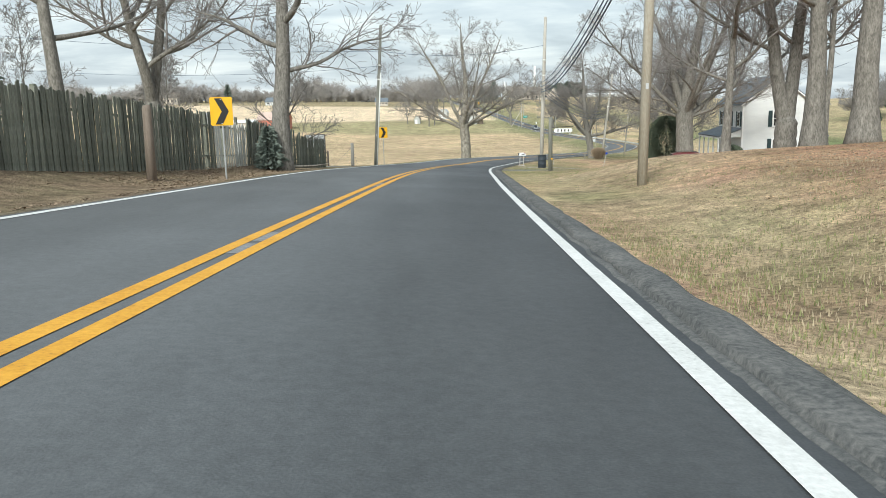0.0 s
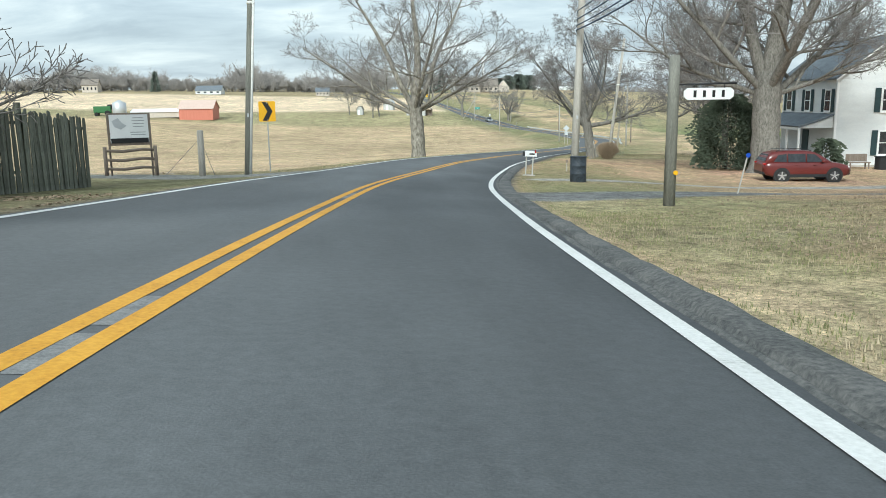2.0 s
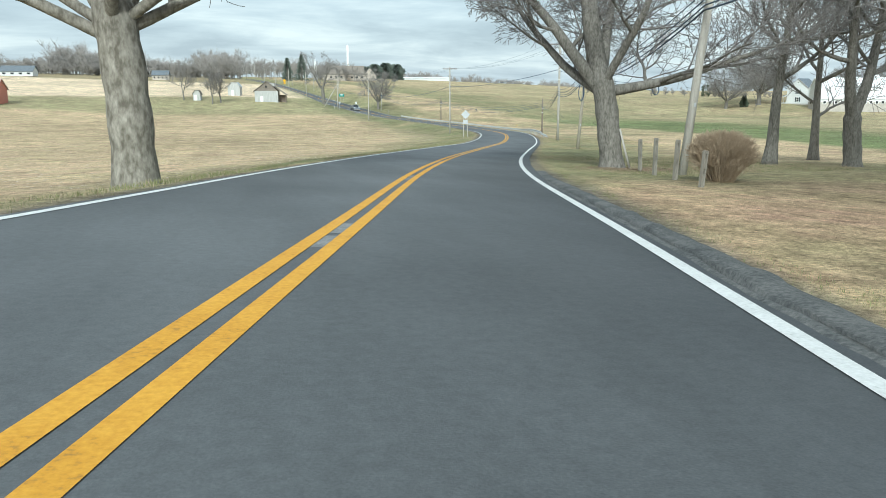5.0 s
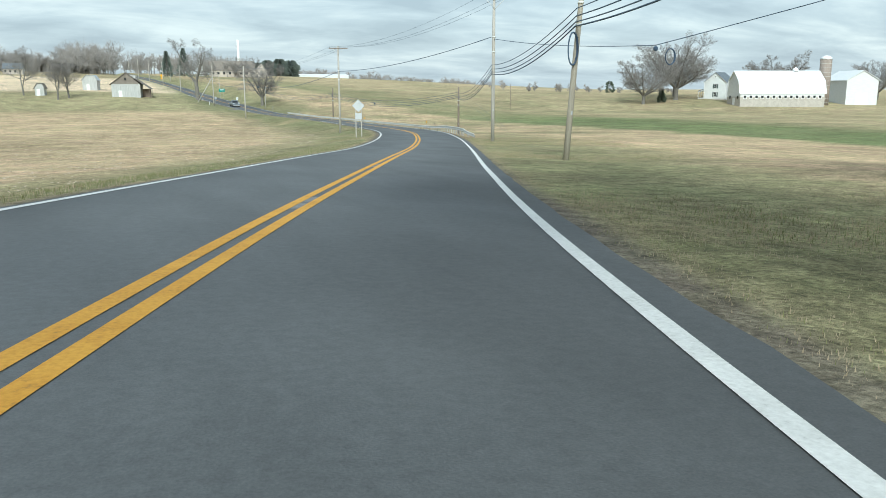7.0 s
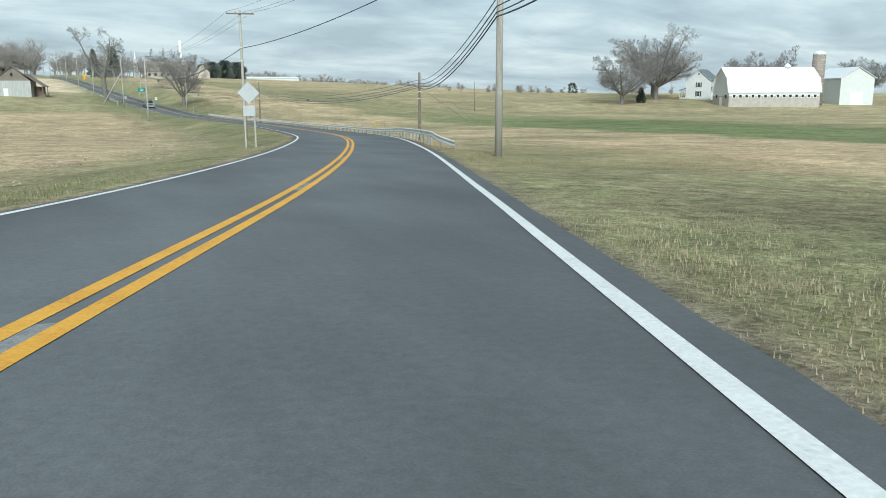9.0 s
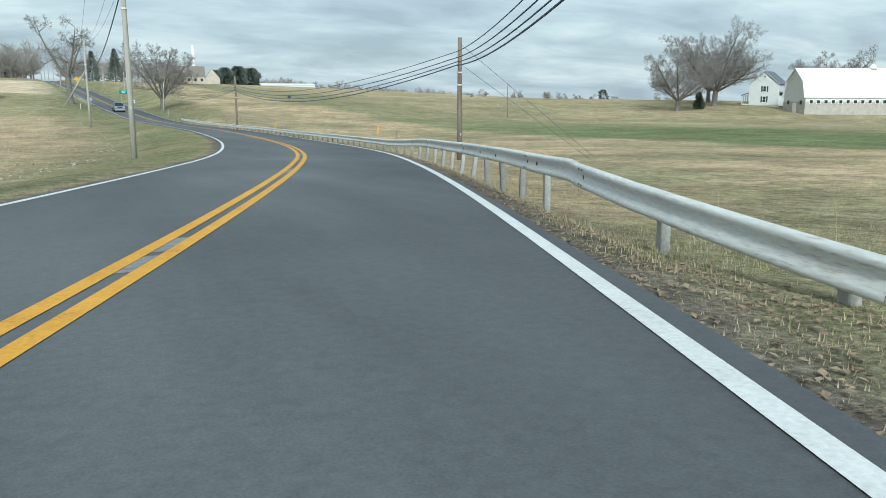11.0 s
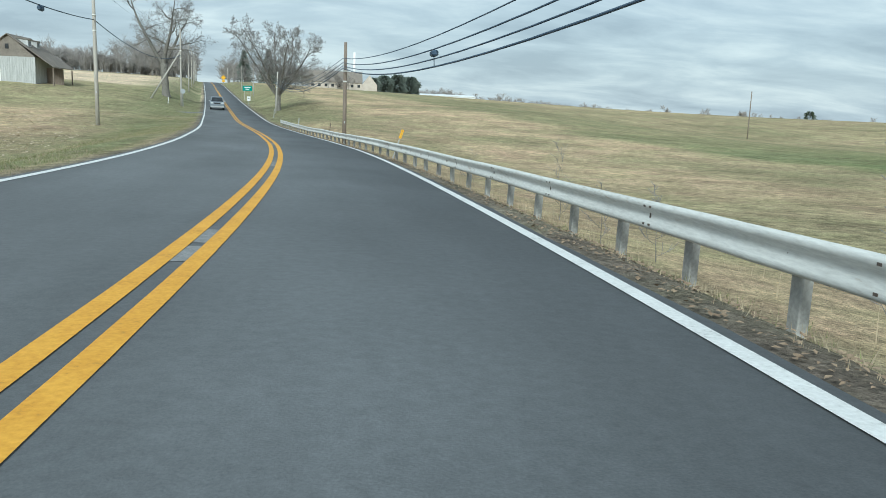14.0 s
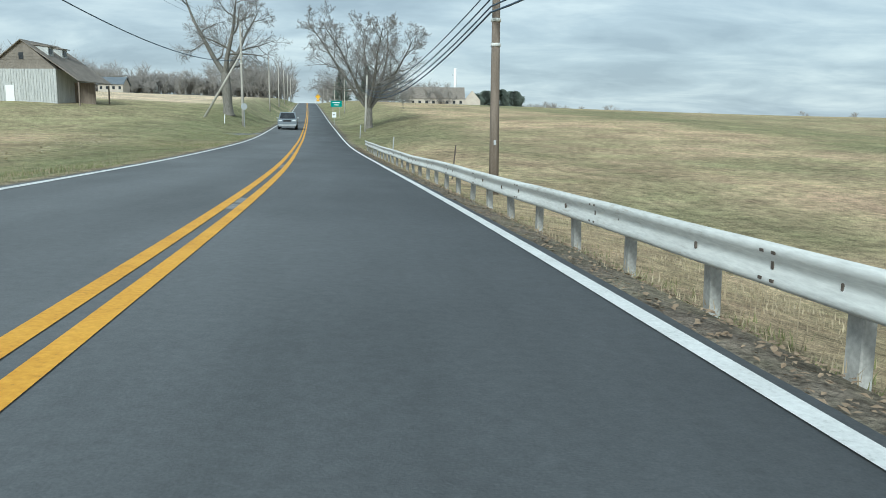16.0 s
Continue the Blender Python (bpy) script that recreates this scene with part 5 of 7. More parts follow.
def vehicle(name, label, x, y, turn, profile, length, width, wheel_r, axles, paint, glass_band, sub="car", extra=None):
    """A road vehicle, nose towards its own +x: body, glass, wheels, lamps and bumpers."""
    z = min(ground_z(x, y), 90)
    v = thing(name, label, sub, pose(x, y, z, 0, 0, turn), "vehicles")
    low, high = profile
    half = width / 2
    s = Shape()
    n = len(low)
    for off, k in ((-half, 0.97), (-half * 0.97, 1.0), (half * 0.97, 1.0), (half, 0.97)):
        for px, pz in low:
            s.v.append((px * (1.0 if abs(off) < half else 0.99), off, pz if k == 1.0 else 0.55 + (pz - 0.55) * 0.93))
    for r in range(3):
        s.f += [(r * n + i, r * n + (i + 1) % n, (r + 1) * n + (i + 1) % n, (r + 1) * n + i) for i in range(n)]
    s.f += [tuple(range(n - 1, -1, -1)), tuple(range(3 * n, 4 * n))]
    s.smooth = [False] * len(s.f)
    body = part("body", s, paint, v)
    c, m = Shape(), len(high)
    for off, k in ((-half * 0.95, 0), (-half * 0.78, 1), (half * 0.78, 1), (half * 0.95, 0)):
        for px, pz in high:
            c.v.append((px, off if pz < high[0][1] + 0.05 else off * (0.98 if k else 0.86), pz - (0.0 if k else 0.02)))
    for r in range(3):
        c.f += [(r * m + i, r * m + (i + 1) % m, (r + 1) * m + (i + 1) % m, (r + 1) * m + i) for i in range(m)]
    c.f += [tuple(range(m - 1, -1, -1)), tuple(range(3 * m, 4 * m))]
    c.smooth = [False] * len(c.f)
    cabin = part("cabin", c, paint, v)
    for side in (-1, 1):
        for a, b in glass_band["side"]:
            (x0, x1), (z0, z1), (u0, u1) = a, b, glass_band["lean"]
            yb, yt = side * (half * 0.955), side * (half * 0.845)
            part("side_window", Shape().quad((x0, yb, z0), (x1, yb, z0), (x1 - u1, yt, z1), (x0 + u0, yt, z1)), GLASS_DARK, cabin)
    for (x0, z0), (x1, z1) in (glass_band["front"], glass_band["rear"]):
        push = 0.012 if x0 > 0 else -0.012
        part("windscreen" if x0 > 0 else "rear_window", Shape().quad((x0 + push, -half * 0.82, z0), (x0 + push, half * 0.82, z0), (x1 + push, half * 0.70, z1), (x1 + push, -half * 0.70, z1)), GLASS_DARK, cabin)
    for ax in axles:
        for side in (-1, 1):
            yc = side * (half - 0.10)
            w = part("wheel", Shape().tube([(ax, yc - 0.11, wheel_r), (ax, yc + 0.11, wheel_r)], wheel_r, n=20), RUBBER, v)
            part("rim", Shape().tube([(ax, yc + side * 0.10, wheel_r), (ax, yc + side * 0.125, wheel_r)], [wheel_r * 0.66, wheel_r * 0.6], n=14), CHROME, w)
            part("wheel_arch", Shape().tube([(ax + (wheel_r + 0.06) * math.cos(t), side * (half + 0.004), wheel_r + (wheel_r + 0.06) * math.sin(t)) for t in np.linspace(0.05, math.pi - 0.05, 9)], 0.035, n=4), BLACK_PLASTIC, body)
    e = length / 2
    zl = glass_band["lamp"]
    for side in (-1, 1):
        part("headlight", Shape().box((e - 0.06, side * half * 0.72, zl), (0.10, 0.36, 0.16), bevel=0.03), LAMP_LENS, body)
        part("tail_light", Shape().box((-e + 0.05, side * half * 0.80, zl + 0.08), (0.10, 0.24, 0.24), bevel=0.03), LAMP_RED, body)
        part("wing_mirror", Shape().box((glass_band["front"][0][0] - 0.35, side * (half + 0.08), glass_band["front"][0][1] + 0.08), (0.12, 0.20, 0.14), bevel=0.03), paint if sub == "car" else CHROME, body)
    for side in (-1, 1):
        part("sill_cladding", Shape().box((0, side * (half - 0.005), low[0][1] + 0.06), (length * 0.93, 0.04, 0.20), bevel=0.015), BLACK_PLASTIC, body)
    part("front_bumper", Shape().box((e - 0.02, 0, 0.42), (0.16, width * 0.92, 0.24), bevel=0.04), extra or BLACK_PLASTIC, body)
    part("rear_bumper", Shape().box((-e + 0.02, 0, 0.46), (0.16, width * 0.92, 0.24), bevel=0.04), extra or BLACK_PLASTIC, body)
    part("grille", Shape().box((e - 0.02, 0, zl - 0.02), (0.08, width * 0.42, 0.18), bevel=0.02), BLACK_PLASTIC, body)
    return v


def curve(xs, vs):
    return lambda v: float(np.interp(v, xs, vs))


def crossover(x, y, turn):
    """A compact SUV, nose towards its own +x: rounded body and cabin drawn out along its length, with glass, lamps and wheels."""
    v = thing("suv", "dark red compact SUV parked on the lawn drive", "car", pose(x, y, ground_z(x, y), 0, 0, turn), "vehicles")
    half = curve([-2.30, -2.22, -2.0, -1.2, 1.3, 1.9, 2.15, 2.28], [0.70, 0.82, 0.90, 0.93, 0.93, 0.89, 0.80, 0.66])
    low = curve([-2.30, -2.1, -1.8, 1.8, 2.1, 2.28], [0.52, 0.40, 0.30, 0.30, 0.34, 0.46])
    top = curve([-2.30, -2.22, -2.0, 0.9, 1.2, 1.7, 2.05, 2.2, 2.28], [0.92, 1.04, 1.08, 1.05, 1.04, 0.98, 0.89, 0.80, 0.72])

    def hull(stations, section):
        h = Shape()
        rows = [section(q) for q in stations]
        m = len(rows[0])
        for q, row in zip(stations, rows):
            h.v += [(q, py, pz) for py, pz in row]
        h.f = [(i * m + j, i * m + (j + 1) % m, (i + 1) * m + (j + 1) % m, (i + 1) * m + j) for i in range(len(rows) - 1) for j in range(m)]
        h.f += [tuple(range(m - 1, -1, -1)), tuple(range((len(rows) - 1) * m, len(rows) * m))]
        h.smooth = [True] * (len(h.f) - 2) + [False, False]
        return h

    def body_section(q):
        w, z0, z1 = half(q), low(q), top(q)
        side = [(0.80 * w, z0), (0.97 * w, z0 + 0.06), (0.985 * w, z0 + 0.22), (w, z0 + 0.42 * (z1 - z0)), (0.985 * w, z0 + 0.72 * (z1 - z0)), (0.95 * w, z1 - 0.05), (0.88 * w, z1), (0.4 * w, z1 + 0.025)]
        return side + [(-py, pz) for py, pz in side[::-1]]

    roof = curve([-2.20, -2.08, -1.92, -1.6, -1.0, -0.3, 0.25, 0.55, 0.9, 1.22], [1.07, 1.36, 1.54, 1.63, 1.67, 1.67, 1.63, 1.53, 1.30, 1.05])

    def cabin_section(q):
        z1 = roof(q)
        k = min(1.0, (z1 - 1.0) / 0.55)
        side = [(0.83, 1.0), (0.83 - 0.13 * k, 1.0 + (z1 - 1.0) * 0.80), (0.66 - 0.02 * k, 1.0 + (z1 - 1.0) * 0.95), (0.35, z1)]
        return side + [(-py, pz) for py, pz in side[::-1]]

    body = part("body", hull(np.linspace(-2.30, 2.28, 40), body_section), CAR_RED, v)
    cabin = part("cabin", hull(np.linspace(-2.20, 1.22, 28), cabin_section), CAR_RED, v)

    def side_y(z):
        return 0.845 - 0.13 * (z - 1.0) / 0.52

    for sgn in (-1, 1):
        for pts in (((-1.78, 1.10), (-1.10, 1.08), (-1.10, 1.50), (-1.52, 1.46)), ((-1.03, 1.08), (-0.13, 1.07), (-0.13, 1.51), (-1.03, 1.50)), ((-0.05, 1.07), (0.83, 1.07), (0.36, 1.48), (-0.05, 1.51))):
            part("side_window", Shape().quad(*[(px, sgn * side_y(pz), pz) for px, pz in pts]), GLASS_DARK, cabin)
        part("roof_rail", Shape().tube([(-1.6, sgn * 0.60, 1.63), (-1.5, sgn * 0.60, 1.70), (0.05, sgn * 0.60, 1.71), (0.2, sgn * 0.60, 1.65)], 0.018, n=6), BLACK_PLASTIC, cabin)
        part("wing_mirror", Shape().box((0.72, sgn * 0.96, 1.12), (0.16, 0.18, 0.14), bevel=0.04), CAR_RED, body)
        part("sill_cladding", Shape().box((0, sgn * 0.915, 0.36), (2.0, 0.06, 0.16), bevel=0.02), BLACK_PLASTIC, body)
        part("headlight", Shape().box((2.10, sgn * 0.62, 0.80), (0.16, 0.34, 0.10), bevel=0.03), LAMP_LENS, body)
        part("tail_light", Shape().box((-2.20, sgn * 0.68, 0.98), (0.14, 0.30, 0.12), bevel=0.03), LAMP_RED, body)
        for k in (-0.62, 0.30):
            part("door_handle", Shape().box((k, sgn * 0.935, 0.92), (0.20, 0.03, 0.035), bevel=0.01), CAR_RED, body)
        for ax in (-1.34, 1.36):
            part("wheel_arch", Shape().tube([(ax, sgn * 0.72, 0.37), (ax, sgn * 0.938, 0.37)], 0.425, n=26), BLACK_PLASTIC, body)
            w = part("wheel", Shape().tube([(ax, sgn * 0.74, 0.355), (ax, sgn * 0.76, 0.355), (ax, sgn * 0.93, 0.355), (ax, sgn * 0.948, 0.355)], [0.33, 0.355, 0.355, 0.335], n=26), RUBBER, v)
            part("rim", Shape().tube([(ax, sgn * 0.94, 0.355), (ax, sgn * 0.953, 0.355)], [0.245, 0.235], n=22), RIM_DARK, w)
            for k in range(5):
                an = 1.2566 * k + 0.3
                part("spoke", Shape().box((ax + 0.12 * math.cos(an), sgn * 0.958, 0.355 + 0.12 * math.sin(an)), (0.23, 0.016, 0.07), Matrix.Rotation(-an, 3, "Y"), bevel=0.005), CHROME, w)
    for name, (x0, z0), (x1, z1), push in (("windscreen", (1.16, 1.09), (0.60, 1.49), 0.03), ("rear_window", (-2.17, 1.14), (-1.96, 1.48), -0.03)):
        part(name, Shape().quad((x0 + push, -0.72, z0), (x0 + push, 0.72, z0), (x1 + push, 0.58, z1), (x1 + push, -0.58, z1)), GLASS_DARK, cabin)
    part("front_bumper", Shape().box((2.16, 0, 0.46), (0.22, 1.40, 0.20), bevel=0.06), BLACK_PLASTIC, body)
    part("rear_bumper", Shape().box((-2.20, 0, 0.52), (0.22, 1.50, 0.22), bevel=0.06), BLACK_PLASTIC, body)
    part("grille", Shape().box((2.20, 0, 0.70), (0.12, 0.80, 0.10), bevel=0.02), BLACK_PLASTIC, body)


crossover(22.6, 70.3, -8)
pk_low = [(-2.85, 0.5), (-2.9, 1.1), (-0.55, 1.12), (1.45, 1.14), (2.75, 1.06), (2.9, 0.85), (2.88, 0.45)]
pk_high = [(-0.62, 1.1), (-0.5, 1.72), (-0.2, 1.86), (0.55, 1.87), (0.8, 1.78), (1.5, 1.12)]
pk_glass = {"side": [((-0.4, 0.25), (1.2, 1.72)), ((0.3, 0.9), (1.2, 1.72))], "lean": (0.05, 0.15), "front": ((1.46, 1.16), (0.82, 1.77)), "rear": ((-0.62, 1.16), (-0.5, 1.70)), "lamp": 0.92}
vehicle("pickup_truck", "blue-grey pickup truck coming down the far lane", float(road_x(338.0)) - 1.75, 338.0, -85, (pk_low, pk_high), 5.8, 2.0, 0.40, (-1.75, 1.85), CAR_SILVER, pk_glass, "truck", CHROME)

# ---------------------------------------------------------------- buildings


def window(parent, x, z, w, h, y, shutters=True, name="window"):
    """A sash window on a wall that faces -y."""
    fr = part(name, Shape().box((x, y - 0.03, z), (w + 0.2, 0.08, h + 0.2), bevel=0.01), WHITE_TRIM, parent)
    for k in (-1, 1):
        part("pane", Shape().box((x, y - 0.075, z + k * h * 0.25), (w - 0.06, 0.02, h / 2 - 0.06)), GLASS_DARK, fr)
    part("sill", Shape().box((x, y - 0.08, z - h / 2 - 0.12), (w + 0.3, 0.14, 0.06)), WHITE_TRIM, fr)
    if shutters:
        for k in (-1, 1):
            part("shutter", Shape().box((x + k * (w / 2 + 0.33), y - 0.05, z), (0.40, 0.05, h + 0.15), bevel=0.008), SHUTTER, fr)
    return fr


def clapboard(s, x0, x1, z0, z1, y, gable=None, n_step=0.16):
    """Lapped boards across a wall facing -y; gable: the ridge height over the middle."""
    z = z0
    while z < (gable or z1) - 0.02:
        zt = min(z + n_step, gable or z1)

        def half(h):
            return (x1 - x0) / 2 if h <= z1 else (x1 - x0) / 2 * max(0.0, (gable - h) / (gable - z1))

        c = (x0 + x1) / 2
        s.quad((c - half(z), y - 0.025, z), (c + half(z), y - 0.025, z), (c + half(zt), y - 0.004, zt), (c - half(zt), y - 0.004, zt))
        s.quad((c - half(z), y - 0.004, z), (c + half(z), y - 0.004, z), (c + half(z), y - 0.025, z), (c - half(z), y - 0.025, z))
        z = zt
    return s


def side_mesh(shape):
    """Turns a wall that faces -y to face -x."""
    shape.v = [(y, -x, z) for x, y, z in shape.v]
    return shape


def farm_house(x, y, turn, w, d, eave, ridge, label, porch=True, detail=True):
    h = thing("house", label, "house", pose(x, y, ground_z(x, y), 0, 0, turn), "houses")
    # front gable at y = 0, facing -y; the long side faces -x
    core = Shape().extrude([(0.02, -0.5), (w - 0.02, -0.5), (w - 0.02, eave), (w / 2, ridge - 0.02), (0.02, eave)], d - 0.04, mid=d / 2)
    part("wall", core, SIDING, h)
    part("wall", clapboard(Shape(), 0, w, 0.0, eave, 0.0, ridge), SIDING, h)
    part("wall", side_mesh(clapboard(Shape(), -d, 0, 0.0, eave, 0.0)), SIDING, h)
    part("foundation", Shape().box((w / 2, d / 2, -0.2), (w + 0.08, d + 0.08, 0.6)), STONE, h)
    for px in (0.0, w):
        part("corner_board", Shape().box((px, 0.0, eave / 2), (0.16, 0.10, eave), bevel=0.01), WHITE_TRIM, h)
    part("corner_board", Shape().box((0, d, eave / 2), (0.10, 0.16, eave), bevel=0.01), WHITE_TRIM, h)
    o = 0.35
    for sgn in (0, 1):
        xe = -o if sgn == 0 else w + o
        drop = (ridge - eave) * o / (w / 2)
        a = [(xe, eave - drop), (w / 2, ridge), (w / 2, ridge + 0.14), (xe, eave - drop + 0.14)]
        part("roof", Shape().extrude(a, d + 0.9, mid=d / 2), ROOF_GREY, h)
        part("bargeboard", Shape().extrude([(p, q - 0.10) for p, q in a[:2]] + [(p, q + 0.02) for p, q in a[1::-1]], 0.05, mid=-0.43), WHITE_TRIM, h)
    window(h, w * 0.52, 4.6, 0.85, 1.5, -0.02)
    window(h, w * 0.52, 1.65, 0.85, 1.6, -0.02)
    window(h, w * 0.5, ridge - 1.5, 0.5, 0.6, -0.02, shutters=False)
    for k in range(3):
        for zc in (4.6,) if porch else (4.6, 1.6):
            wn_ = window(h, 0, zc, 0.75, 1.45, -0.02)
            for ob in (wn_, *wn_.children):
                ob.data.transform(Matrix.Rotation(radians(-90), 4, "Z"))
                ob.data.transform(Matrix.Translation((0, 1.2 + k * (d - 2.4) / 2, 0)))
    if porch:
        pr = part("porch_roof", Shape().extrude([(-2.4, 2.75), (0.0, 3.55), (0.0, 3.70), (-2.5, 2.88)], d * 0.95, mid=d * 0.5), ROOF_GREY, h)
        part("porch_fascia", Shape().box((-2.38, d * 0.5, 2.72), (0.08, d * 0.93, 0.22)), WHITE_TRIM, pr)
        part("porch_gable", Shape().extrude([(-2.38, 2.72), (0, 2.72), (0, 3.50)], 0.06, mid=d * 0.04), SIDING, pr)
        part("porch_floor", Shape().box((-1.15, d * 0.5, 0.15), (2.3, d * 0.93, 0.5)), WHITE_TRIM, h)
        for k in range(5):
            part("porch_post", Shape().box((-2.3, d * 0.05 + k * d * 0.225, 1.5), (0.14, 0.14, 2.5), bevel=0.015), WHITE_TRIM, h)
        part("door", Shape().box((-0.05, d * 0.5, 1.45), (0.06, 0.95, 2.05), bevel=0.01), SHUTTER, h)
    # lean-to on the far side
    part("lean_to_roof", Shape().extrude([(w - 0.02, 3.7), (w + 2.4, 2.6), (w + 2.4, 2.74), (w - 0.02, 3.86)], d * 0.8, mid=d * 0.5), ROOF_GREY, h)
    part("lean_to", Shape().box((w + 1.05, d * 0.5, 1.2), (2.1, d * 0.78, 3.0)), SIDING, h)
    return h


farm_house(31.5, 82.6, -4, 6.8, 8.6, 6.3, 8.9, "white clapboard farmhouse with green shutters and a porch")
farm_house(211.0, 347.0, -58, 8, 10, 6.2, 9.6, "white farmhouse with a porch on the hill beyond the fields")


def white_barn():
    b = thing("barn", "long white-roofed dairy barn with a row of small windows", "barn", pose(206.0, 322.0, ground_z(220, 320) - 0.2, 0, 0, -18), "farm buildings")
    L, w = 29.5, 11.0
    prof = [(0, 0), (0, 5.2), (1.2, 8.6), (w / 2, 12.0), (w - 1.2, 8.6), (w, 5.2), (w, 0)]
    # the long side faces -y in barn space, the gable end -x
    part("block_wall", Shape().box((L / 2, w / 2, 1.45), (L + 0.06, w + 0.12, 3.9)), STONE, b)
    part("gable_wall", Shape().extrude([(y, z) for y, z in prof], L - 0.1, axis="x", mid=L / 2), SIDING, b)
    for k, (p, q) in enumerate((((-0.35, 4.4), (1.2, 8.7)), ((1.2, 8.7), (w / 2, 12.1)), ((w / 2, 12.1), (w - 1.2, 8.7)), ((w - 1.2, 8.7), (w + 0.35, 4.4)))):
        sh = Shape()
        (y0, z0), (y1, z1) = p, q
        sh.v = [(-0.5, y0, z0), (L + 0.5, y0, z0), (L + 0.5, y1, z1), (-0.5, y1, z1), (-0.5, y0, z0 + 0.12), (L + 0.5, y0, z0 + 0.12), (L + 0.5, y1, z1 + 0.12), (-0.5, y1, z1 + 0.12)]
        sh.f = [(0, 3, 2, 1), (4, 5, 6, 7), (0, 1, 5, 4), (1, 2, 6, 5), (2, 3, 7, 6), (3, 0, 4, 7)]
        sh.smooth = [False] * 6
        part("roof", sh, ROOF_WHITE, b)
    for k in range(14):
        fr = part("window", Shape().box((1.6 + k * 2.02, -0.05, 3.35), (1.15, 0.16, 1.15)), WHITE_TRIM, b)
        part("pane", Shape().box((1.6 + k * 2.02, -0.14, 3.35), (0.85, 0.04, 0.85)), GLASS_DARK, fr)
    part("cupola", Shape().tube([(L * 0.72, w / 2, 12.0), (L * 0.72, w / 2, 12.8), (L * 0.72, w / 2, 13.4)], [1.1, 0.9, 0.1], n=10), ROOF_WHITE, b)
    for y in (2.0, 5.2, 8.4):
        part("door" if y == 5.2 else "window", Shape().box((-0.06, y, 1.6 if y == 5.2 else 3.2), (0.12, 1.8 if y == 5.2 else 0.9, 3.0 if y == 5.2 else 1.0)), WHITE_TRIM if y == 5.2 else GLASS_DARK, b)


def second_barn():
    b = thing("barn", "tall white gabled barn beside the silo", "barn", pose(252.0, 320.5, ground_z(252, 320.5) - 0.2, 0, 0, -24), "farm buildings")
    L, w = 11.0, 20.0
    part("wall", Shape().extrude([(0, 0), (0, 9.0), (L / 2, 12.2), (L, 9.0), (L, 0)], w, mid=w / 2), SIDING, b)
    for p, q in (((-0.5, 8.7), (L / 2, 12.3)), ((L / 2, 12.3), (L + 0.5, 8.7))):
        sh = Shape().extrude([p, q, (q[0], q[1] + 0.15), (p[0], p[1] + 0.15)], w + 1.0, mid=w / 2)
        part("roof", sh, ROOF_WHITE, b)
    part("door", Shape().box((L / 2, -0.05, 2.2), (4.2, 0.1, 4.4)), WHITE_TRIM, b)


white_barn()
second_barn()
silo = thing("silo", "tall weathered stave silo with a pale domed cap", "silo", pose(241.8, 321.0, ground_z(241.8, 321) - 0.2), "farm buildings")
part("shaft", Shape().tube([(0, 0, 0), (0, 0, 16.0)], 1.95, n=20), SILO_MAT, silo)
part("cap", Shape().tube([(0, 0, 16.0), (0, 0, 16.7), (0, 0, 17.2), (0, 0, 17.4)], [2.0, 1.75, 1.0, 0.1], n=20), ROOF_WHITE, silo)
for k in range(10):
    part("hoop", Shape().tube([(0, 0, 1.0 + k * 1.5), (0, 0, 1.08 + k * 1.5)], 1.99, n=20), GALV, silo)


def old_shed(x, y, turn, w, d, eave, ridge, label, roof, wall, lean=True, door=True, dormer=False):
    s = thing("shed", label, "shed", pose(x, y, ground_z(x, y) - 0.1, 0, 0, turn), "old sheds")
    part("wall", Shape().extrude([(0, 0), (w, 0), (w, eave), (w * 0.78, ridge), (w * 0.3, ridge), (0, eave)], d, mid=d / 2), wall, s)
    o = 0.3
    for p, q in (((-o, eave - 0.25), (w * 0.3, ridge)), ((w * 0.3, ridge), (w * 0.78, ridge)), ((w * 0.78, ridge), (w + o, eave - 0.25))):
        part("roof", Shape().extrude([p, q, (q[0], q[1] + 0.1), (p[0], p[1] + 0.1)], d + 0.5, mid=d / 2), roof, s)
    if door:
        part("door", Shape().box((w * 0.38, -0.03, 0.95), (0.85, 0.06, 1.9)), WHITE_TRIM, s)
    for k in range(int(w / 0.3)):
        part("batten", Shape().box((0.15 + k * 0.3, -0.012, eave * 0.5), (0.035, 0.02, eave * 0.98)), wall, s)
    if lean:
        part("lean_to_roof", Shape().extrude([(w, eave - 0.1), (w + 2.2, eave - 1.3), (w + 2.2, eave - 1.2), (w, eave)], d * 0.9, mid=d / 2), roof, s)
        for yy in (0.2, d * 0.85):
            part("lean_to_post", Shape().box((w + 2.0, yy, (eave - 1.3) / 2), (0.12, 0.12, eave - 1.3)), POLE_BROWN, s)
        part("lean_to_back", Shape().box((w + 1.0, d * 0.9, (eave - 1.0) / 2), (2.0, 0.06, eave - 1.0)), POLE_BROWN, s)
    if dormer:
        for xx in (w * 0.86, w * 1.0):
            part("dormer", Shape().box((xx - 0.3, 0.5 + (xx - w * 0.86) * 2, ridge - 0.55), (0.5, 0.7, 1.0), bevel=0.03), roof, s)
    return s


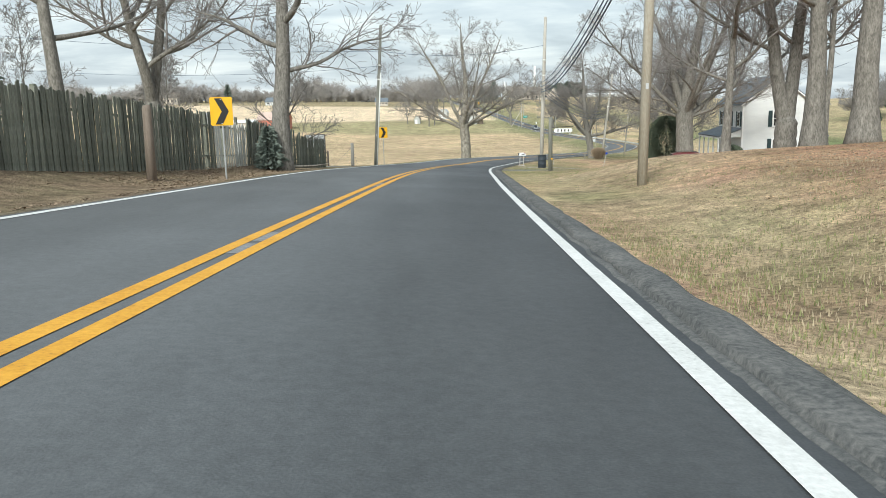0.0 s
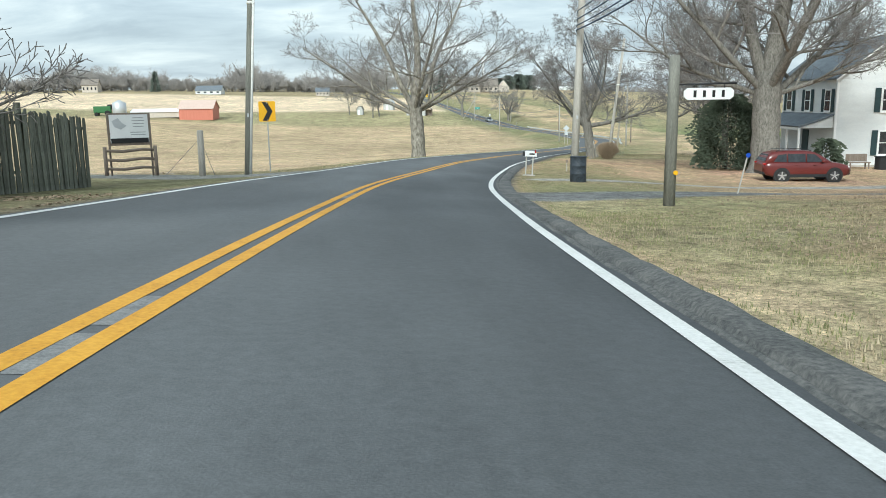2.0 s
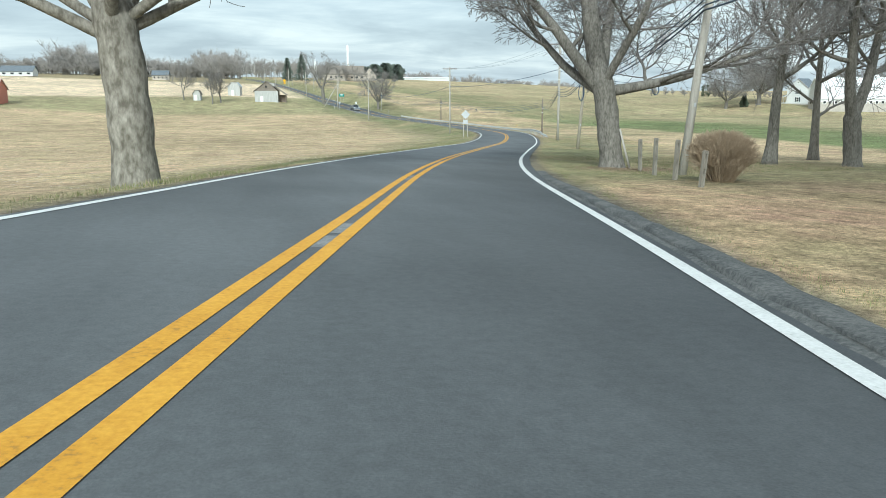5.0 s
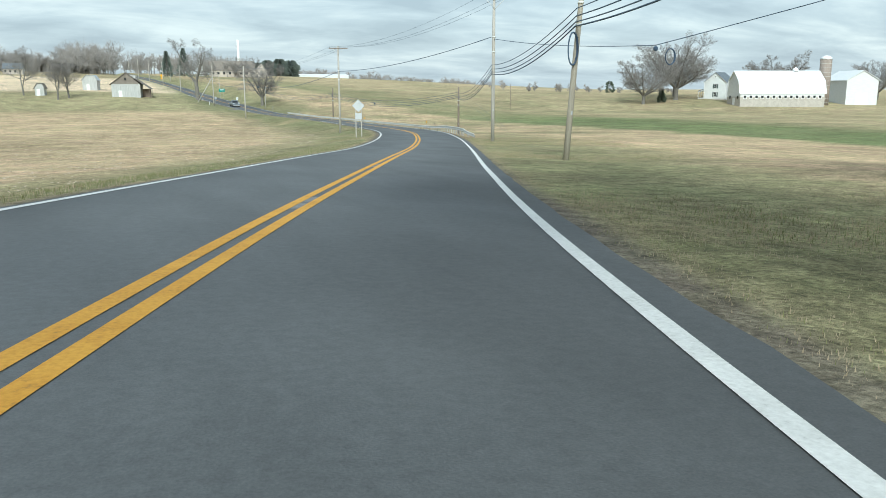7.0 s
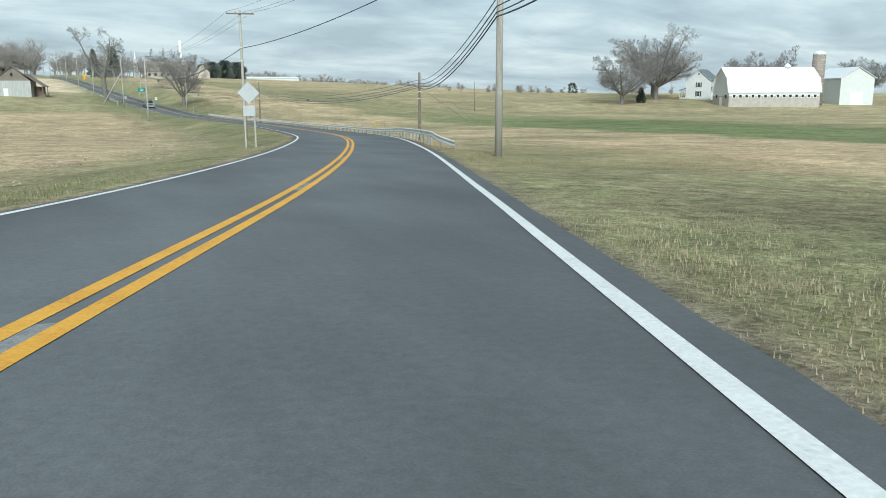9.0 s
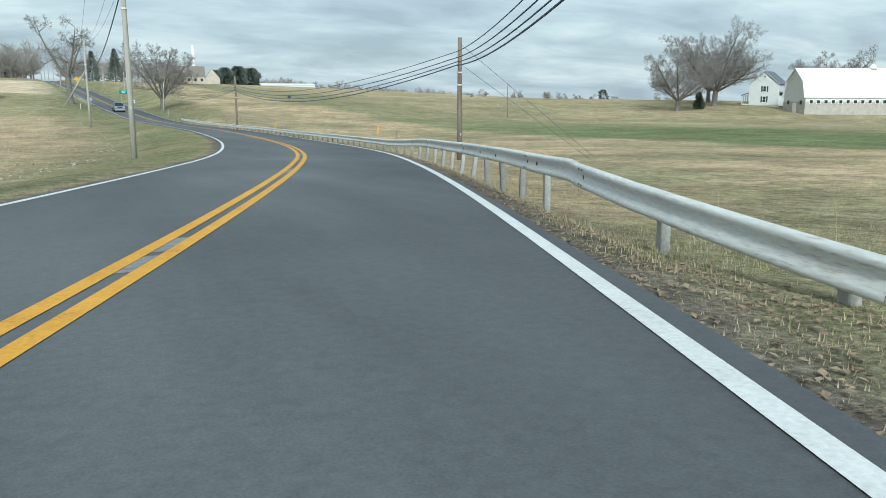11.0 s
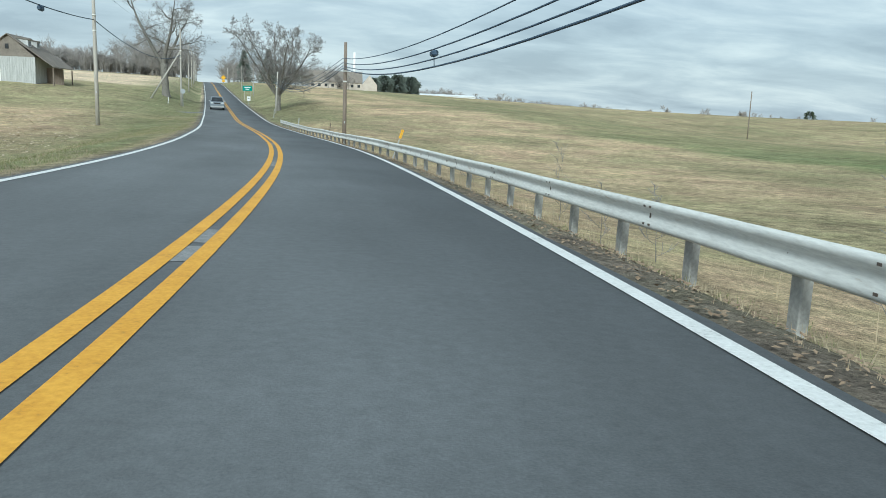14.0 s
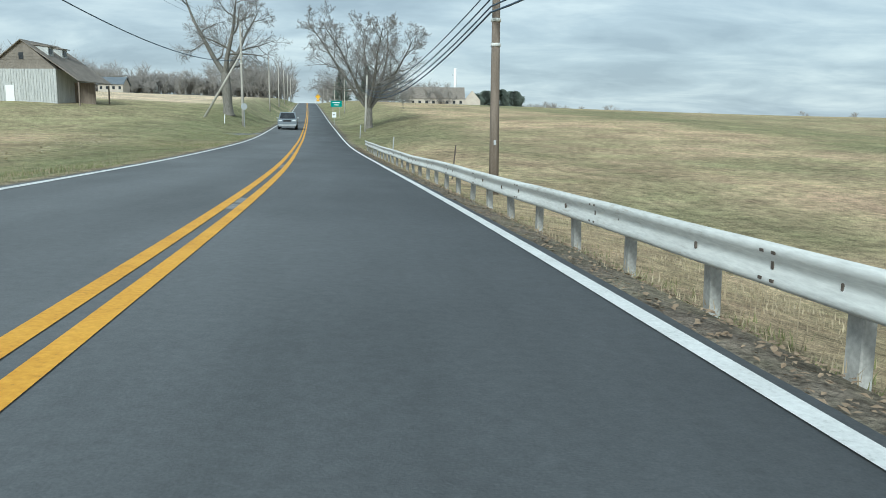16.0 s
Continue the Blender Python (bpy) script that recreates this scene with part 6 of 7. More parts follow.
def tumbledown_shed():
    x, y, w, d, eave, ridge = 7.7, 340.0, 7.4, 7.5, 3.6, 6.5
    s = thing("shed", "tumbledown grey board shed with sagging roof and white door", "shed", pose(x, y, ground_z(x + 3, y) - 0.1, 0, 0, -6), "old sheds")
    c = w * 0.52
    part("wall", Shape().extrude([(0, -0.6), (w, -0.6), (w, eave - 0.1), (0, eave - 0.1)], d, mid=d / 2), OLD_BOARD, s)
    part("gable", Shape().extrude([(-0.05, eave - 0.2), (w + 0.05, eave - 0.2), (c, ridge - 0.05)], d, mid=d / 2 + 0.04), ROOF_RUST, s)
    rnd = random.Random(5)
    for k in range(24):
        wb = 0.28
        part("board", Shape().extrude([(k * 0.308, -0.35 + rnd.uniform(-0.2, 0.1)), (k * 0.308 + wb, -0.35 + rnd.uniform(-0.2, 0.1)), (k * 0.308 + wb, eave - 0.12), (k * 0.308, eave - 0.12)], 0.025, mid=-0.015 - 0.01 * rnd.random()), OLD_BOARD, s)
    for k in range(8):
        z0, z1 = eave - 0.15 + k * 0.33, eave - 0.15 + (k + 1) * 0.33
        f0, f1 = 1 - (k * 0.33) / (ridge - eave + 0.2), 1 - ((k + 0.95) * 0.33) / (ridge - eave + 0.2)
        part("shingle_course", Shape().extrude([(c - c * f0, z0), (c + (w - c) * f0, z0), (c + (w - c) * max(f1, 0), z1 - 0.01), (c - c * max(f1, 0), z1 - 0.01)], 0.03, mid=0.01), ROOF_RUST, s)
    for p, q in (((-0.5, eave - 0.35), (c, ridge)), ((c, ridge), (w + 2.6, 2.15))):
        part("roof", Shape().extrude([p, q, (q[0], q[1] + 0.1), (p[0], p[1] + 0.1)], d + 0.6, mid=d / 2), ROOF_RUST, s)
    part("door", Shape().box((w * 0.30, -0.05, 0.75), (0.95, 0.06, 2.0)), WHITE_TRIM, s)
    part("loft_hatch", Shape().box((w * 0.5, -0.02, eave + 1.25), (0.5, 0.06, 0.7)), GLASS_DARK, s)
    part("lean_to_back", Shape().box((w + 1.2, d * 0.5, 0.9), (2.2, 0.08, 2.6)), POLE_BROWN, s)
    for yy in (0.15, d * 0.5, d - 0.2):
        part("lean_to_post", Shape().box((w + 2.35, yy, 0.8), (0.14, 0.14, 2.6), bevel=0.01), POLE_BROWN, s)
    for yy in (1.6, 4.6):
        dm = part("dormer", Shape().extrude([(c + 0.3, ridge - 1.1), (c + 2.3, ridge - 1.7), (c + 2.3, ridge - 0.55), (c + 0.3, ridge - 0.3)], 1.1, mid=yy), OLD_BOARD, s)
        part("dormer_roof", Shape().extrude([(c + 0.1, ridge - 0.32), (c + 2.55, ridge - 0.62), (c + 2.55, ridge - 0.52), (c + 0.1, ridge - 0.2)], 1.4, mid=yy), ROOF_RUST, dm)
        part("dormer_window", Shape().box((c + 2.3, yy, ridge - 1.05), (0.06, 0.6, 0.6)), GLASS_DARK, dm)


tumbledown_shed()
old_shed(-1.4, 372.0, -10, 4.2, 4.0, 3.2, 4.6, "small grey board shed with a pale tin roof", SIGN_BACK, OLD_BOARD, lean=False)
old_shed(-12.0, 348.5, -10, 2.4, 2.2, 2.2, 3.4, "small weathered hut under bare trees", ROOF_RUST, OLD_BOARD, lean=False)


def gable_block(name, label, x, y, turn, w, d, eave, ridge, wall, roof, windows=0, group="distant buildings", category="building"):
    b = thing(name, label, category, pose(x, y, ground_z(x, y) - 0.3, 0, 0, turn), group)
    part("wall", Shape().extrude([(0, 0), (d, 0), (d, eave), (d / 2, ridge), (0, eave)], w, axis="x", mid=w / 2), wall, b)
    for p, q in (((-0.4, eave - 0.25), (d / 2, ridge)), ((d / 2, ridge), (d + 0.4, eave - 0.25))):
        part("roof", Shape().extrude([p, q, (q[0], q[1] + 0.2), (p[0], p[1] + 0.2)], w + 0.8, axis="x", mid=w / 2), roof, b)
    for k in range(windows):
        part("window", Shape().box(((k + 0.5) * w / windows, -0.04, eave * 0.55), (w / windows * 0.4, 0.08, eave * 0.35)), GLASS_DARK, b)
    return b


gable_block("barn", "red metal barn across the stubble field", -75, 322, 0, 12, 11, 4.2, 7.0, RED_METAL, ROOF_FADED, 0, category="barn")
gable_block("farm_shed", "long low open-sided farm shed", -93, 326, 0, 17, 6, 2.2, 3.0, BRICK_TAN, ROOF_WHITE, 0, category="shed")
solid("grain_bin", Shape().tube([(0, 0, 0), (0, 0, 5), (0, 0, 6.2)], [2.4, 2.4, 0.2], n=18), SIGN_BACK, "galvanised round grain bin", "grain bin", pose(-96.5, 324, ground_z(-96.5, 324)))
tr = thing("combine_harvester", "green combine harvester parked by the farm shed", "farm machine", pose(-103.5, 327, ground_z(-103.5, 327), 0, 0, 10))
part("body", Shape().box((0, 0, 2.3), (6.0, 2.8, 2.4), bevel=0.2), mat("green_machine_paint", (0.03, 0.12, 0.04), (0.05, 0.17, 0.06), rough=0.5), tr)
part("cab", Shape().box((2.6, 0, 3.2), (1.6, 2.0, 1.8), bevel=0.15), GLASS_DARK, tr)
for ax, r in ((1.8, 1.0), (-2.0, 0.7)):
    for sgn in (-1, 1):
        part("wheel", Shape().tube([(ax, sgn * 1.5 - 0.3, r), (ax, sgn * 1.5 + 0.3, r)], r, n=16), RUBBER, tr)
ch = gable_block("church", "tan church with a long shingled roof", 66, 742, -3, 34, 14, 5.0, 12, BRICK_TAN, ROOF_RUST, 8, category="church")
part("wing", Shape().extrude([(34, 0), (44, 0), (44, 4), (39, 10), (34, 4)], 13, mid=7), BRICK_TAN, ch)
st = thing("steeple", "slim white church steeple", "steeple", pose(58.9, 733, ground_z(58.9, 733) - 0.5) @ Matrix.Diagonal((0.6, 0.6, 0.76, 1)), "distant buildings")
part("tower", Shape().box((0, 0, 4), (5, 5, 12), bevel=0.1), SIDING, st)
part("spire", Shape().tube([(0, 0, 10), (0, 0, 24)], [2.6, 0.1], n=8), WHITE_TRIM, st)
tw = thing("radio_tower", "tall white cell tower pole", "tower", pose(116, 985, ground_z(116, 985)), "distant buildings")
part("mast", Shape().tube([(0, 0, -0.5), (0, 0, 38)], [1.6, 1.3], n=12), WHITE_TRIM, tw)
part("antenna", Shape().box((-1.8, 0, 32), (1.6, 0.6, 1.6), bevel=0.1), SIGN_BACK, tw)
for k, (x, y, t_, w, d, e, r, wl_, rf) in enumerate(((-182, 520, 5, 9, 8, 4.6, 8, BRICK_TAN, ROOF_RUST), (-112, 506, -4, 15, 8, 2.4, 5, SIDING, ROOF_GREY), (-43, 518, 0, 8, 7, 2.8, 5, BRICK_TAN, ROOF_GREY), (-62, 612, 0, 10, 8, 4, 6.5, SIDING, ROOF_RUST), (-20, 650, 0, 12, 9, 4.5, 7.5, BRICK_TAN, ROOF_GREY), (190, 1040, 0, 60, 25, 3.5, 5, SIDING, ROOF_WHITE))):
    gable_block("house" if w < 50 else "warehouse", "pale distant house among bare trees" if w < 50 else "long low white warehouse on the horizon", x, y, t_, w, d, e, r, wl_, rf, 4 if w < 50 else 0, category="house" if w < 50 else "warehouse")

# ---------------------------------------------------------------- signs and small roadside things


def mailbox():
    x, y = 6.30, 62.5
    m = thing("mailbox", "white mailbox on two thin posts beside the road", "mailbox", pose(x, y, ground_z(x, y), 0, 3, 12) @ Matrix.Diagonal((0.95, 0.95, 0.82, 1)))
    for px in (-0.16, 0.16):
        part("post", Shape().box((px, 0, 0.45), (0.05, 0.05, 1.1), bevel=0.005), RAIL_POST, m)
    part("foot", Shape().box((0, 0, 0.04), (0.5, 0.25, 0.08), bevel=0.01), STONE, m)
    box = part("box", Shape().extrude([(-0.28, 1.02), (0.28, 1.02), (0.28, 1.18), (0.22, 1.26), (0.12, 1.30), (-0.12, 1.30), (-0.22, 1.26), (-0.28, 1.18)], 0.26), SIGN_WHITE, m)
    part("door", Shape().box((-0.29, 0, 1.15), (0.02, 0.24, 0.24), bevel=0.01), BLACK_PLASTIC, box)
    part("number_bar", Shape().box((0.05, -0.135, 1.15), (0.26, 0.006, 0.07)), SIGN_BLACK, box)
    part("flag", Shape().box((0.2, -0.15, 1.28), (0.05, 0.01, 0.16)), LAMP_RED, box)


DRUM_PAINT = mat("faded_drum_paint", (0.022, 0.030, 0.040), (0.060, 0.072, 0.088), scale=3, fine=14, rough=0.6, bump=0.1, stain=(0.07, 0.045, 0.03))


def drum():
    x, y = 7.42, 58.35
    d = thing("drum", "black metal drum used as a trash bin", "trash bin", pose(x, y, ground_z(x, y)))
    part("shell", Shape().tube([(0, 0, 0), (0, 0, 0.02), (0, 0, 0.30), (0, 0, 0.32), (0, 0, 0.34), (0, 0, 0.60), (0, 0, 0.62), (0, 0, 0.64), (0, 0, 0.92), (0, 0, 0.94)], [0.29, 0.30, 0.30, 0.312, 0.30, 0.30, 0.312, 0.30, 0.30, 0.305], n=24), DRUM_PAINT, d)
    part("lid", Shape().tube([(0, 0, 0.93), (0, 0, 0.96)], [0.315, 0.31], n=24), DRUM_PAINT, d)


def address_post():
    x, y = 6.3, 45.7
    p = thing("address_post", "round wooden post with a hanging white number board", "sign post", pose(x, y, ground_z(x, y)))
    part("post", Shape().tube([(0, 0, -0.2), (0, 0, 2.4), (0, 0, 3.12)], [0.125, 0.115, 0.105], n=12), POLE_DARK, p)
    part("bracket", Shape().tube([(0, 0, 2.53), (1.3, -0.1, 2.55)], 0.02, n=6), BLACK_PLASTIC, p)
    bd = part("number_board", Shape().extrude([(0.27, 2.22), (1.17, 2.22), (1.25, 2.28), (1.25, 2.40), (1.17, 2.46), (0.27, 2.46), (0.19, 2.40), (0.19, 2.28)], 0.03, mid=-0.08), SIGN_WHITE, p)
    for k in range(4):
        part("number_bar", Shape().box((0.42 + k * 0.2, -0.10, 2.34), (0.06, 0.008, 0.14)), SIGN_BLACK, bd)
    for px in (0.4, 1.05):
        part("hook", Shape().tube([(px, -0.08, 2.46), (px, -0.08, 2.55)], 0.01, n=5), BLACK_PLASTIC, p)
    part("reflector", Shape().tube([(0.06, -0.14, 0.72), (0.06, -0.165, 0.72)], 0.05, n=10), SIGN_YELLOW, p)


def stake(x, y, colour, h=1.0, lean=8):
    s = thing("reflector_stake", "leaning wooden stake with a round reflector", "stake", pose(x, y, ground_z(x, y), 0, lean, 0), "stakes")
    part("stake", Shape().box((0, 0, h / 2 - 0.1), (0.035, 0.035, h + 0.2)), POLE_WOOD, s)
    part("reflector", Shape().tube([(0, -0.03, h), (0, -0.045, h)], 0.07, n=12), colour, s)


REFLECT_BLUE = mat("blue_reflector", (0.01, 0.05, 0.32), (0.02, 0.08, 0.42), scale=4, rough=0.3, bump=0.0)
mailbox()
drum()
address_post()
stake(10.6, 51.8, REFLECT_BLUE, 1.15, 12)
stake(9.2, 68.0, POLE_BROWN, 0.5, 0)
stake(9.7, 68.3, POLE_BROWN, 0.5, 0)


def delineator(x, y, h, label, discs=3, tilt=0.0, top=None):
    d = thing("delineator", label, "road marker", pose(x, y, ground_z(x, y), 0, tilt, -8), "delineators")
    ht = (top - ground_z(x, y)) if top else h
    part("post", Shape().box((0, 0, ht / 2 - 0.1), (0.05, 0.03, ht + 0.25)), SIGN_STEEL, d)
    for k in range(discs):
        disc = part("reflector", Shape().tube([(0, -0.02, ht - k * 0.135), (0, -0.035, ht - k * 0.135)], 0.068, n=16), SIGN_YELLOW, d)
        part("centre", Shape().tube([(0, -0.036, ht - k * 0.135), (0, -0.040, ht - k * 0.135)], 0.018, n=8), POLE_BROWN, disc)


delineator(52.2, 209.5, 2.2, "yellow three-disc marker behind the guardrail", 3, 3, top=-9.25)
delineator(53.95, 250.2, 1.8, "leaning yellow three-disc marker behind the guardrail", 3, 18, top=-10.0)
for x, y, h in ((50.9, 298.0, 1.2), (48.2, 322.0, 1.2), (33.0, 338.0, 1.0)):
    s = thing("marker_post", "slim pale marker post on the verge", "marker post", pose(x, y, ground_z(x, y), 0, 4, 0), "marker posts")
    part("post", Shape().box((0, 0, h / 2 - 0.1), (0.08, 0.04, h + 0.2), bevel=0.008), WHITE_TRIM if x < 40 else SIGN_STEEL, s)


def back_sign(x, y, turn, label, diamond=True, two=True, height=3.4):
    s = thing("road_sign", label, "road sign", pose(x, y, ground_z(x, y), 0, 0, turn), "road signs")
    for px in ((-0.28, 0.28) if two else (0.0,)):
        part("sign_post", Shape().box((px, 0, height / 2 - 0.1), (0.09, 0.07, height + 0.2), bevel=0.01), POLE_WOOD if two else SIGN_STEEL, s)
    c = height - 0.35
    if diamond:
        part("sign_plate", Shape().extrude([(-0.62, c), (0, c - 0.62), (0.62, c), (0, c + 0.62)], 0.008, mid=-0.05), SIGN_BACK, s)
        part("sign_plate", Shape().extrude([(-0.34, c - 1.3), (0.34, c - 1.3), (0.34, c - 0.72), (-0.34, c - 0.72)], 0.008, mid=-0.05), SIGN_BACK, s)
    else:
        a = 0.38
        part("sign_plate", Shape().extrude([(a * math.cos(math.pi / 8 + k * math.pi / 4), c + a * math.sin(math.pi / 8 + k * math.pi / 4)) for k in range(8)], 0.008, mid=-0.05), SIGN_BACK, s)


back_sign(35.0, 181.1, -22, "bare back of a diamond warning sign on two wooden posts")
back_sign(34.9, 339.5, 25, "bare back of a stop sign at the side road", diamond=False, two=False, height=2.6)
gs = thing("town_sign", "green roadside sign with unreadable white lines", "road sign", pose(41.8, 394.0, ground_z(41.8, 394.0), 0, 0, 3), "road signs")
for px in (-0.6, 0.6):
    part("sign_post", Shape().box((px, 0, 1.4), (0.10, 0.10, 3.2), bevel=0.01), POLE_WOOD, gs)
pl = part("sign_plate", Shape().extrude([(-1.0, 2.0), (1.0, 2.0), (1.0, 3.1), (-1.0, 3.1)], 0.02, mid=-0.07), SIGN_GREEN, gs)
part("text_bar", Shape().box((0, -0.085, 2.75), (1.3, 0.008, 0.16)), SIGN_WHITE, pl)
part("text_bar", Shape().box((0, -0.085, 2.35), (0.8, 0.008, 0.14)), SIGN_WHITE, pl)
ys = thing("warning_sign", "yellow diamond warning sign with a small plate below", "road sign", pose(26.0, 546.0, ground_z(26, 546)), "road signs")
part("sign_post", Shape().box((0, 0, 1.5), (0.1, 0.08, 3.4)), SIGN_STEEL, ys)
part("sign_plate", Shape().extrude([(-0.95, 2.9), (0, 1.95), (0.95, 2.9), (0, 3.85)], 0.02, mid=-0.06), SIGN_YELLOW, ys)
part("sign_plate", Shape().extrude([(-0.55, 1.2), (0.55, 1.2), (0.55, 1.9), (-0.55, 1.9)], 0.02, mid=-0.06), SIGN_YELLOW, ys)
ws = thing("small_sign", "small white roadside sign", "road sign", pose(43.4, 362.0, ground_z(43.4, 362)), "road signs")
part("sign_post", Shape().box((0, 0, 0.7), (0.06, 0.05, 1.7)), SIGN_STEEL, ws)
part("sign_plate", Shape().box((0, -0.05, 1.35), (0.6, 0.02, 0.75)), SIGN_WHITE, ws)
part("text_bar", Shape().box((0, -0.065, 1.35), (0.3, 0.008, 0.12)), SIGN_BLACK, ws)

POST_OLD = mat("old_split_post", (0.16, 0.145, 0.12), (0.34, 0.315, 0.27), scale=2.0, fine=18, stretch=(5, 5, 0.5), rough=0.95, bump=0.6)
post_kind = Shape()
for sgn in (-1, 1):
    post_kind.box((sgn * 0.046, 0, 0.52), (0.036, 0.095, 1.34), bevel=0.008)
for z0, z1 in ((-0.15, 0.48), (0.62, 0.94), (1.10, 1.20)):
    post_kind.box((0, 0, (z0 + z1) / 2), (0.064, 0.085, z1 - z0), bevel=0.008)
post_kind = post_kind.mesh("fence_post", POST_OLD)
for k, (x, y, h) in enumerate(((16.85, 92.8, 0.78), (17.87, 95.8, 0.98), (18.93, 98.9, 1.0), (19.88, 101.7, 0.95), (21.33, 107.3, 1.02))):
    p = tagged(new("fence_post", post_kind), "old split wooden fence post with mortise holes", "fence post", "old fence posts")
    p.matrix_world = pose(x, y, ground_z(x, y), 2 - k, 3 - 1.5 * k, 12) @ Matrix.Diagonal((1, 1, h, 1))
solid("leaning_board", Shape().tube([(20.24, 103.22, 0.0), (19.86, 103.42, 1.52)], [0.05, 0.04], n=5), POLE_WOOD, "pale stick leaning against the oak", "stick", pose(0, 0, ground_z(20.5, 103.4)))


def hedge():
    x, y = 18.95, 95.2
    rnd = random.Random(4)
    h = thing("hedge", "clipped vase-shaped bare hedge with tan twigs", "shrub", pose(x, y, ground_z(x, y)))
    clumps = [Shape() for _ in range(9)]
    for i in range(760):
        s = clumps[i % 9]
        an, v = rnd.uniform(0, 6.28), math.sqrt(rnd.random())
        p = Vector((0.25 * v * math.cos(an), 0.25 * v * math.sin(an), -0.05))
        an += rnd.uniform(-0.4, 0.4)
        top = 1.48 - 0.55 * v ** 4 - rnd.random() ** 2 * 0.55
        q = Vector((math.cos(an) * v * 0.98, math.sin(an) * v * 0.98, top))
        bow = p.lerp(q, 0.5) + Vector((rnd.uniform(-0.1, 0.1), rnd.uniform(-0.1, 0.1), 0.10))
        s.tube([tuple(p), tuple(bow), tuple(q)], [0.010, 0.007, 0.004], n=3, cap=False)
        for _k in range(5):
            e = q + Vector((rnd.uniform(-0.16, 0.16), rnd.uniform(-0.16, 0.16), rnd.uniform(-0.14, 0.06)))
            s.tube([tuple(bow.lerp(q, rnd.uniform(0.2, 0.9))), tuple(e)], [0.005, 0.003], n=3, cap=False)
    for s in clumps:
        part("branch", s, HEDGE_TWIG, h)


hedge()

# ---------------------------------------------------------------- yard clutter by the house
yard = thing("garden_bench", "brown wooden garden bench beside the house", "bench", pose(31.9, 80.2, ground_z(31.9, 80.2)))
part("seat", Shape().box((0, 0, 0.45), (1.5, 0.5, 0.06), bevel=0.01), POLE_BROWN, yard)
part("backrest", Shape().box((0, 0.25, 0.75), (1.5, 0.05, 0.5), bevel=0.01), POLE_BROWN, yard)
for px in (-0.65, 0.65):
    for py in (-0.2, 0.2):
        part("leg", Shape().box((px, py, 0.2), (0.07, 0.07, 0.5)), POLE_BROWN, yard)
cart = thing("storage_box", "dark plastic storage box on the lawn", "storage box", pose(33.4, 79.6, ground_z(33.4, 79.6)))
part("body", Shape().box((0, 0, 0.4), (1.1, 0.6, 0.85), bevel=0.04), BLACK_PLASTIC, cart)
part("lid", Shape().box((0, 0, 0.86), (1.16, 0.66, 0.08), bevel=0.03), BLACK_PLASTIC, cart)
grill = thing("smoker_grill", "black barrel smoker grill on legs", "grill", pose(35.6, 79.0, ground_z(35.6, 79)))
part("barrel", Shape().tube([(-0.6, 0, 0.9), (0.6, 0, 0.9)], 0.3, n=16), BLACK_PLASTIC, grill)
for px in (-0.5, 0.5):
    part("leg", Shape().box((px, 0, 0.35), (0.06, 0.4, 0.75)), BLACK_PLASTIC, grill)
part("chimney", Shape().tube([(0.45, 0, 1.1), (0.45, 0, 1.6)], 0.05, n=8), BLACK_PLASTIC, grill)

# ---------------------------------------------------------------- grass, leaves and weeds


def tufts(name, label, material, count, place, blade, seed, width=0.0065, spread=0.12, bend=0.5, blades=6):
    rnd = random.Random(seed)
    s = Shape()
    xs, ys = place(np.random.default_rng(seed), count)
    zs = land_height(xs, ys)
    for x, y, z in zip(xs, ys, zs):
        for _ in range(blades):
            an, h = rnd.uniform(0, 6.28), blade * rnd.uniform(0.5, 1.3)
            bx, by = x + rnd.uniform(-spread, spread), y + rnd.uniform(-spread, spread)
            ox, oy = math.cos(an), math.sin(an)
            w = width * rnd.uniform(0.7, 1.3)
            k = len(s.v)
            lean = rnd.uniform(0.1, bend) * h
            s.v += [(bx - oy * w, by + ox * w, z - 0.03), (bx + oy * w, by - ox * w, z - 0.03), (bx + ox * lean, by + oy * lean, z + h)]
            s.f.append((k, k + 1, k + 2))
            s.smooth.append(False)
    solid(name, s, material, label, "grass", kind="stuff")


def along(y0, y1, d0, d1, power=1.0):
    def place(rng, n):
        y = rng.uniform(y0, y1, n)
        d = d0 + (d1 - d0) * rng.random(n) ** power
        x = road_x(y) + d * np.sqrt(1 + road_slope(y) ** 2)
        keep = np.ones(n, bool)
        for ax, ay, bx, by, wd, _c in DRIVES:
            u = np.clip(((x - ax) * (bx - ax) + (y - ay) * (by - ay)) / ((bx - ax) ** 2 + (by - ay) ** 2), 0, 1)
            keep &= np.hypot(x - ax - u * (bx - ax), y - ay - u * (by - ay)) > wd
        return x[keep], y[keep]

    return place


tufts("grass", "short dry winter lawn grass beside the road", GRASS_DRY, 11000, along(0, 100, 4.15, 15, 1.5), 0.020, 1, blades=9, spread=0.24, bend=1.2)
tufts("grass", "patchy green winter grass beside the road", GRASS_GREEN, 8000, along(0, 100, 4.1, 9, 1.8), 0.026, 2, blades=9, spread=0.24, bend=1.2)
tufts("grass", "dry verge grass beside the road", GRASS_DRY, 15000, along(100, 176, 3.95, 17, 1.4), 0.030, 3, blades=9, spread=0.26, bend=1.2)
tufts("grass", "green verge grass beside the road", GRASS_GREEN, 8000, along(100, 176, 4.0, 16, 1.3), 0.030, 4, blades=9, spread=0.26, bend=1.2)
tufts("grass", "dry brown grass under the guardrail", GRASS_DRY, 5000, along(172, 306, 4.1, 7.5, 1.2), 0.06, 5, blades=9, spread=0.2, bend=1.2)
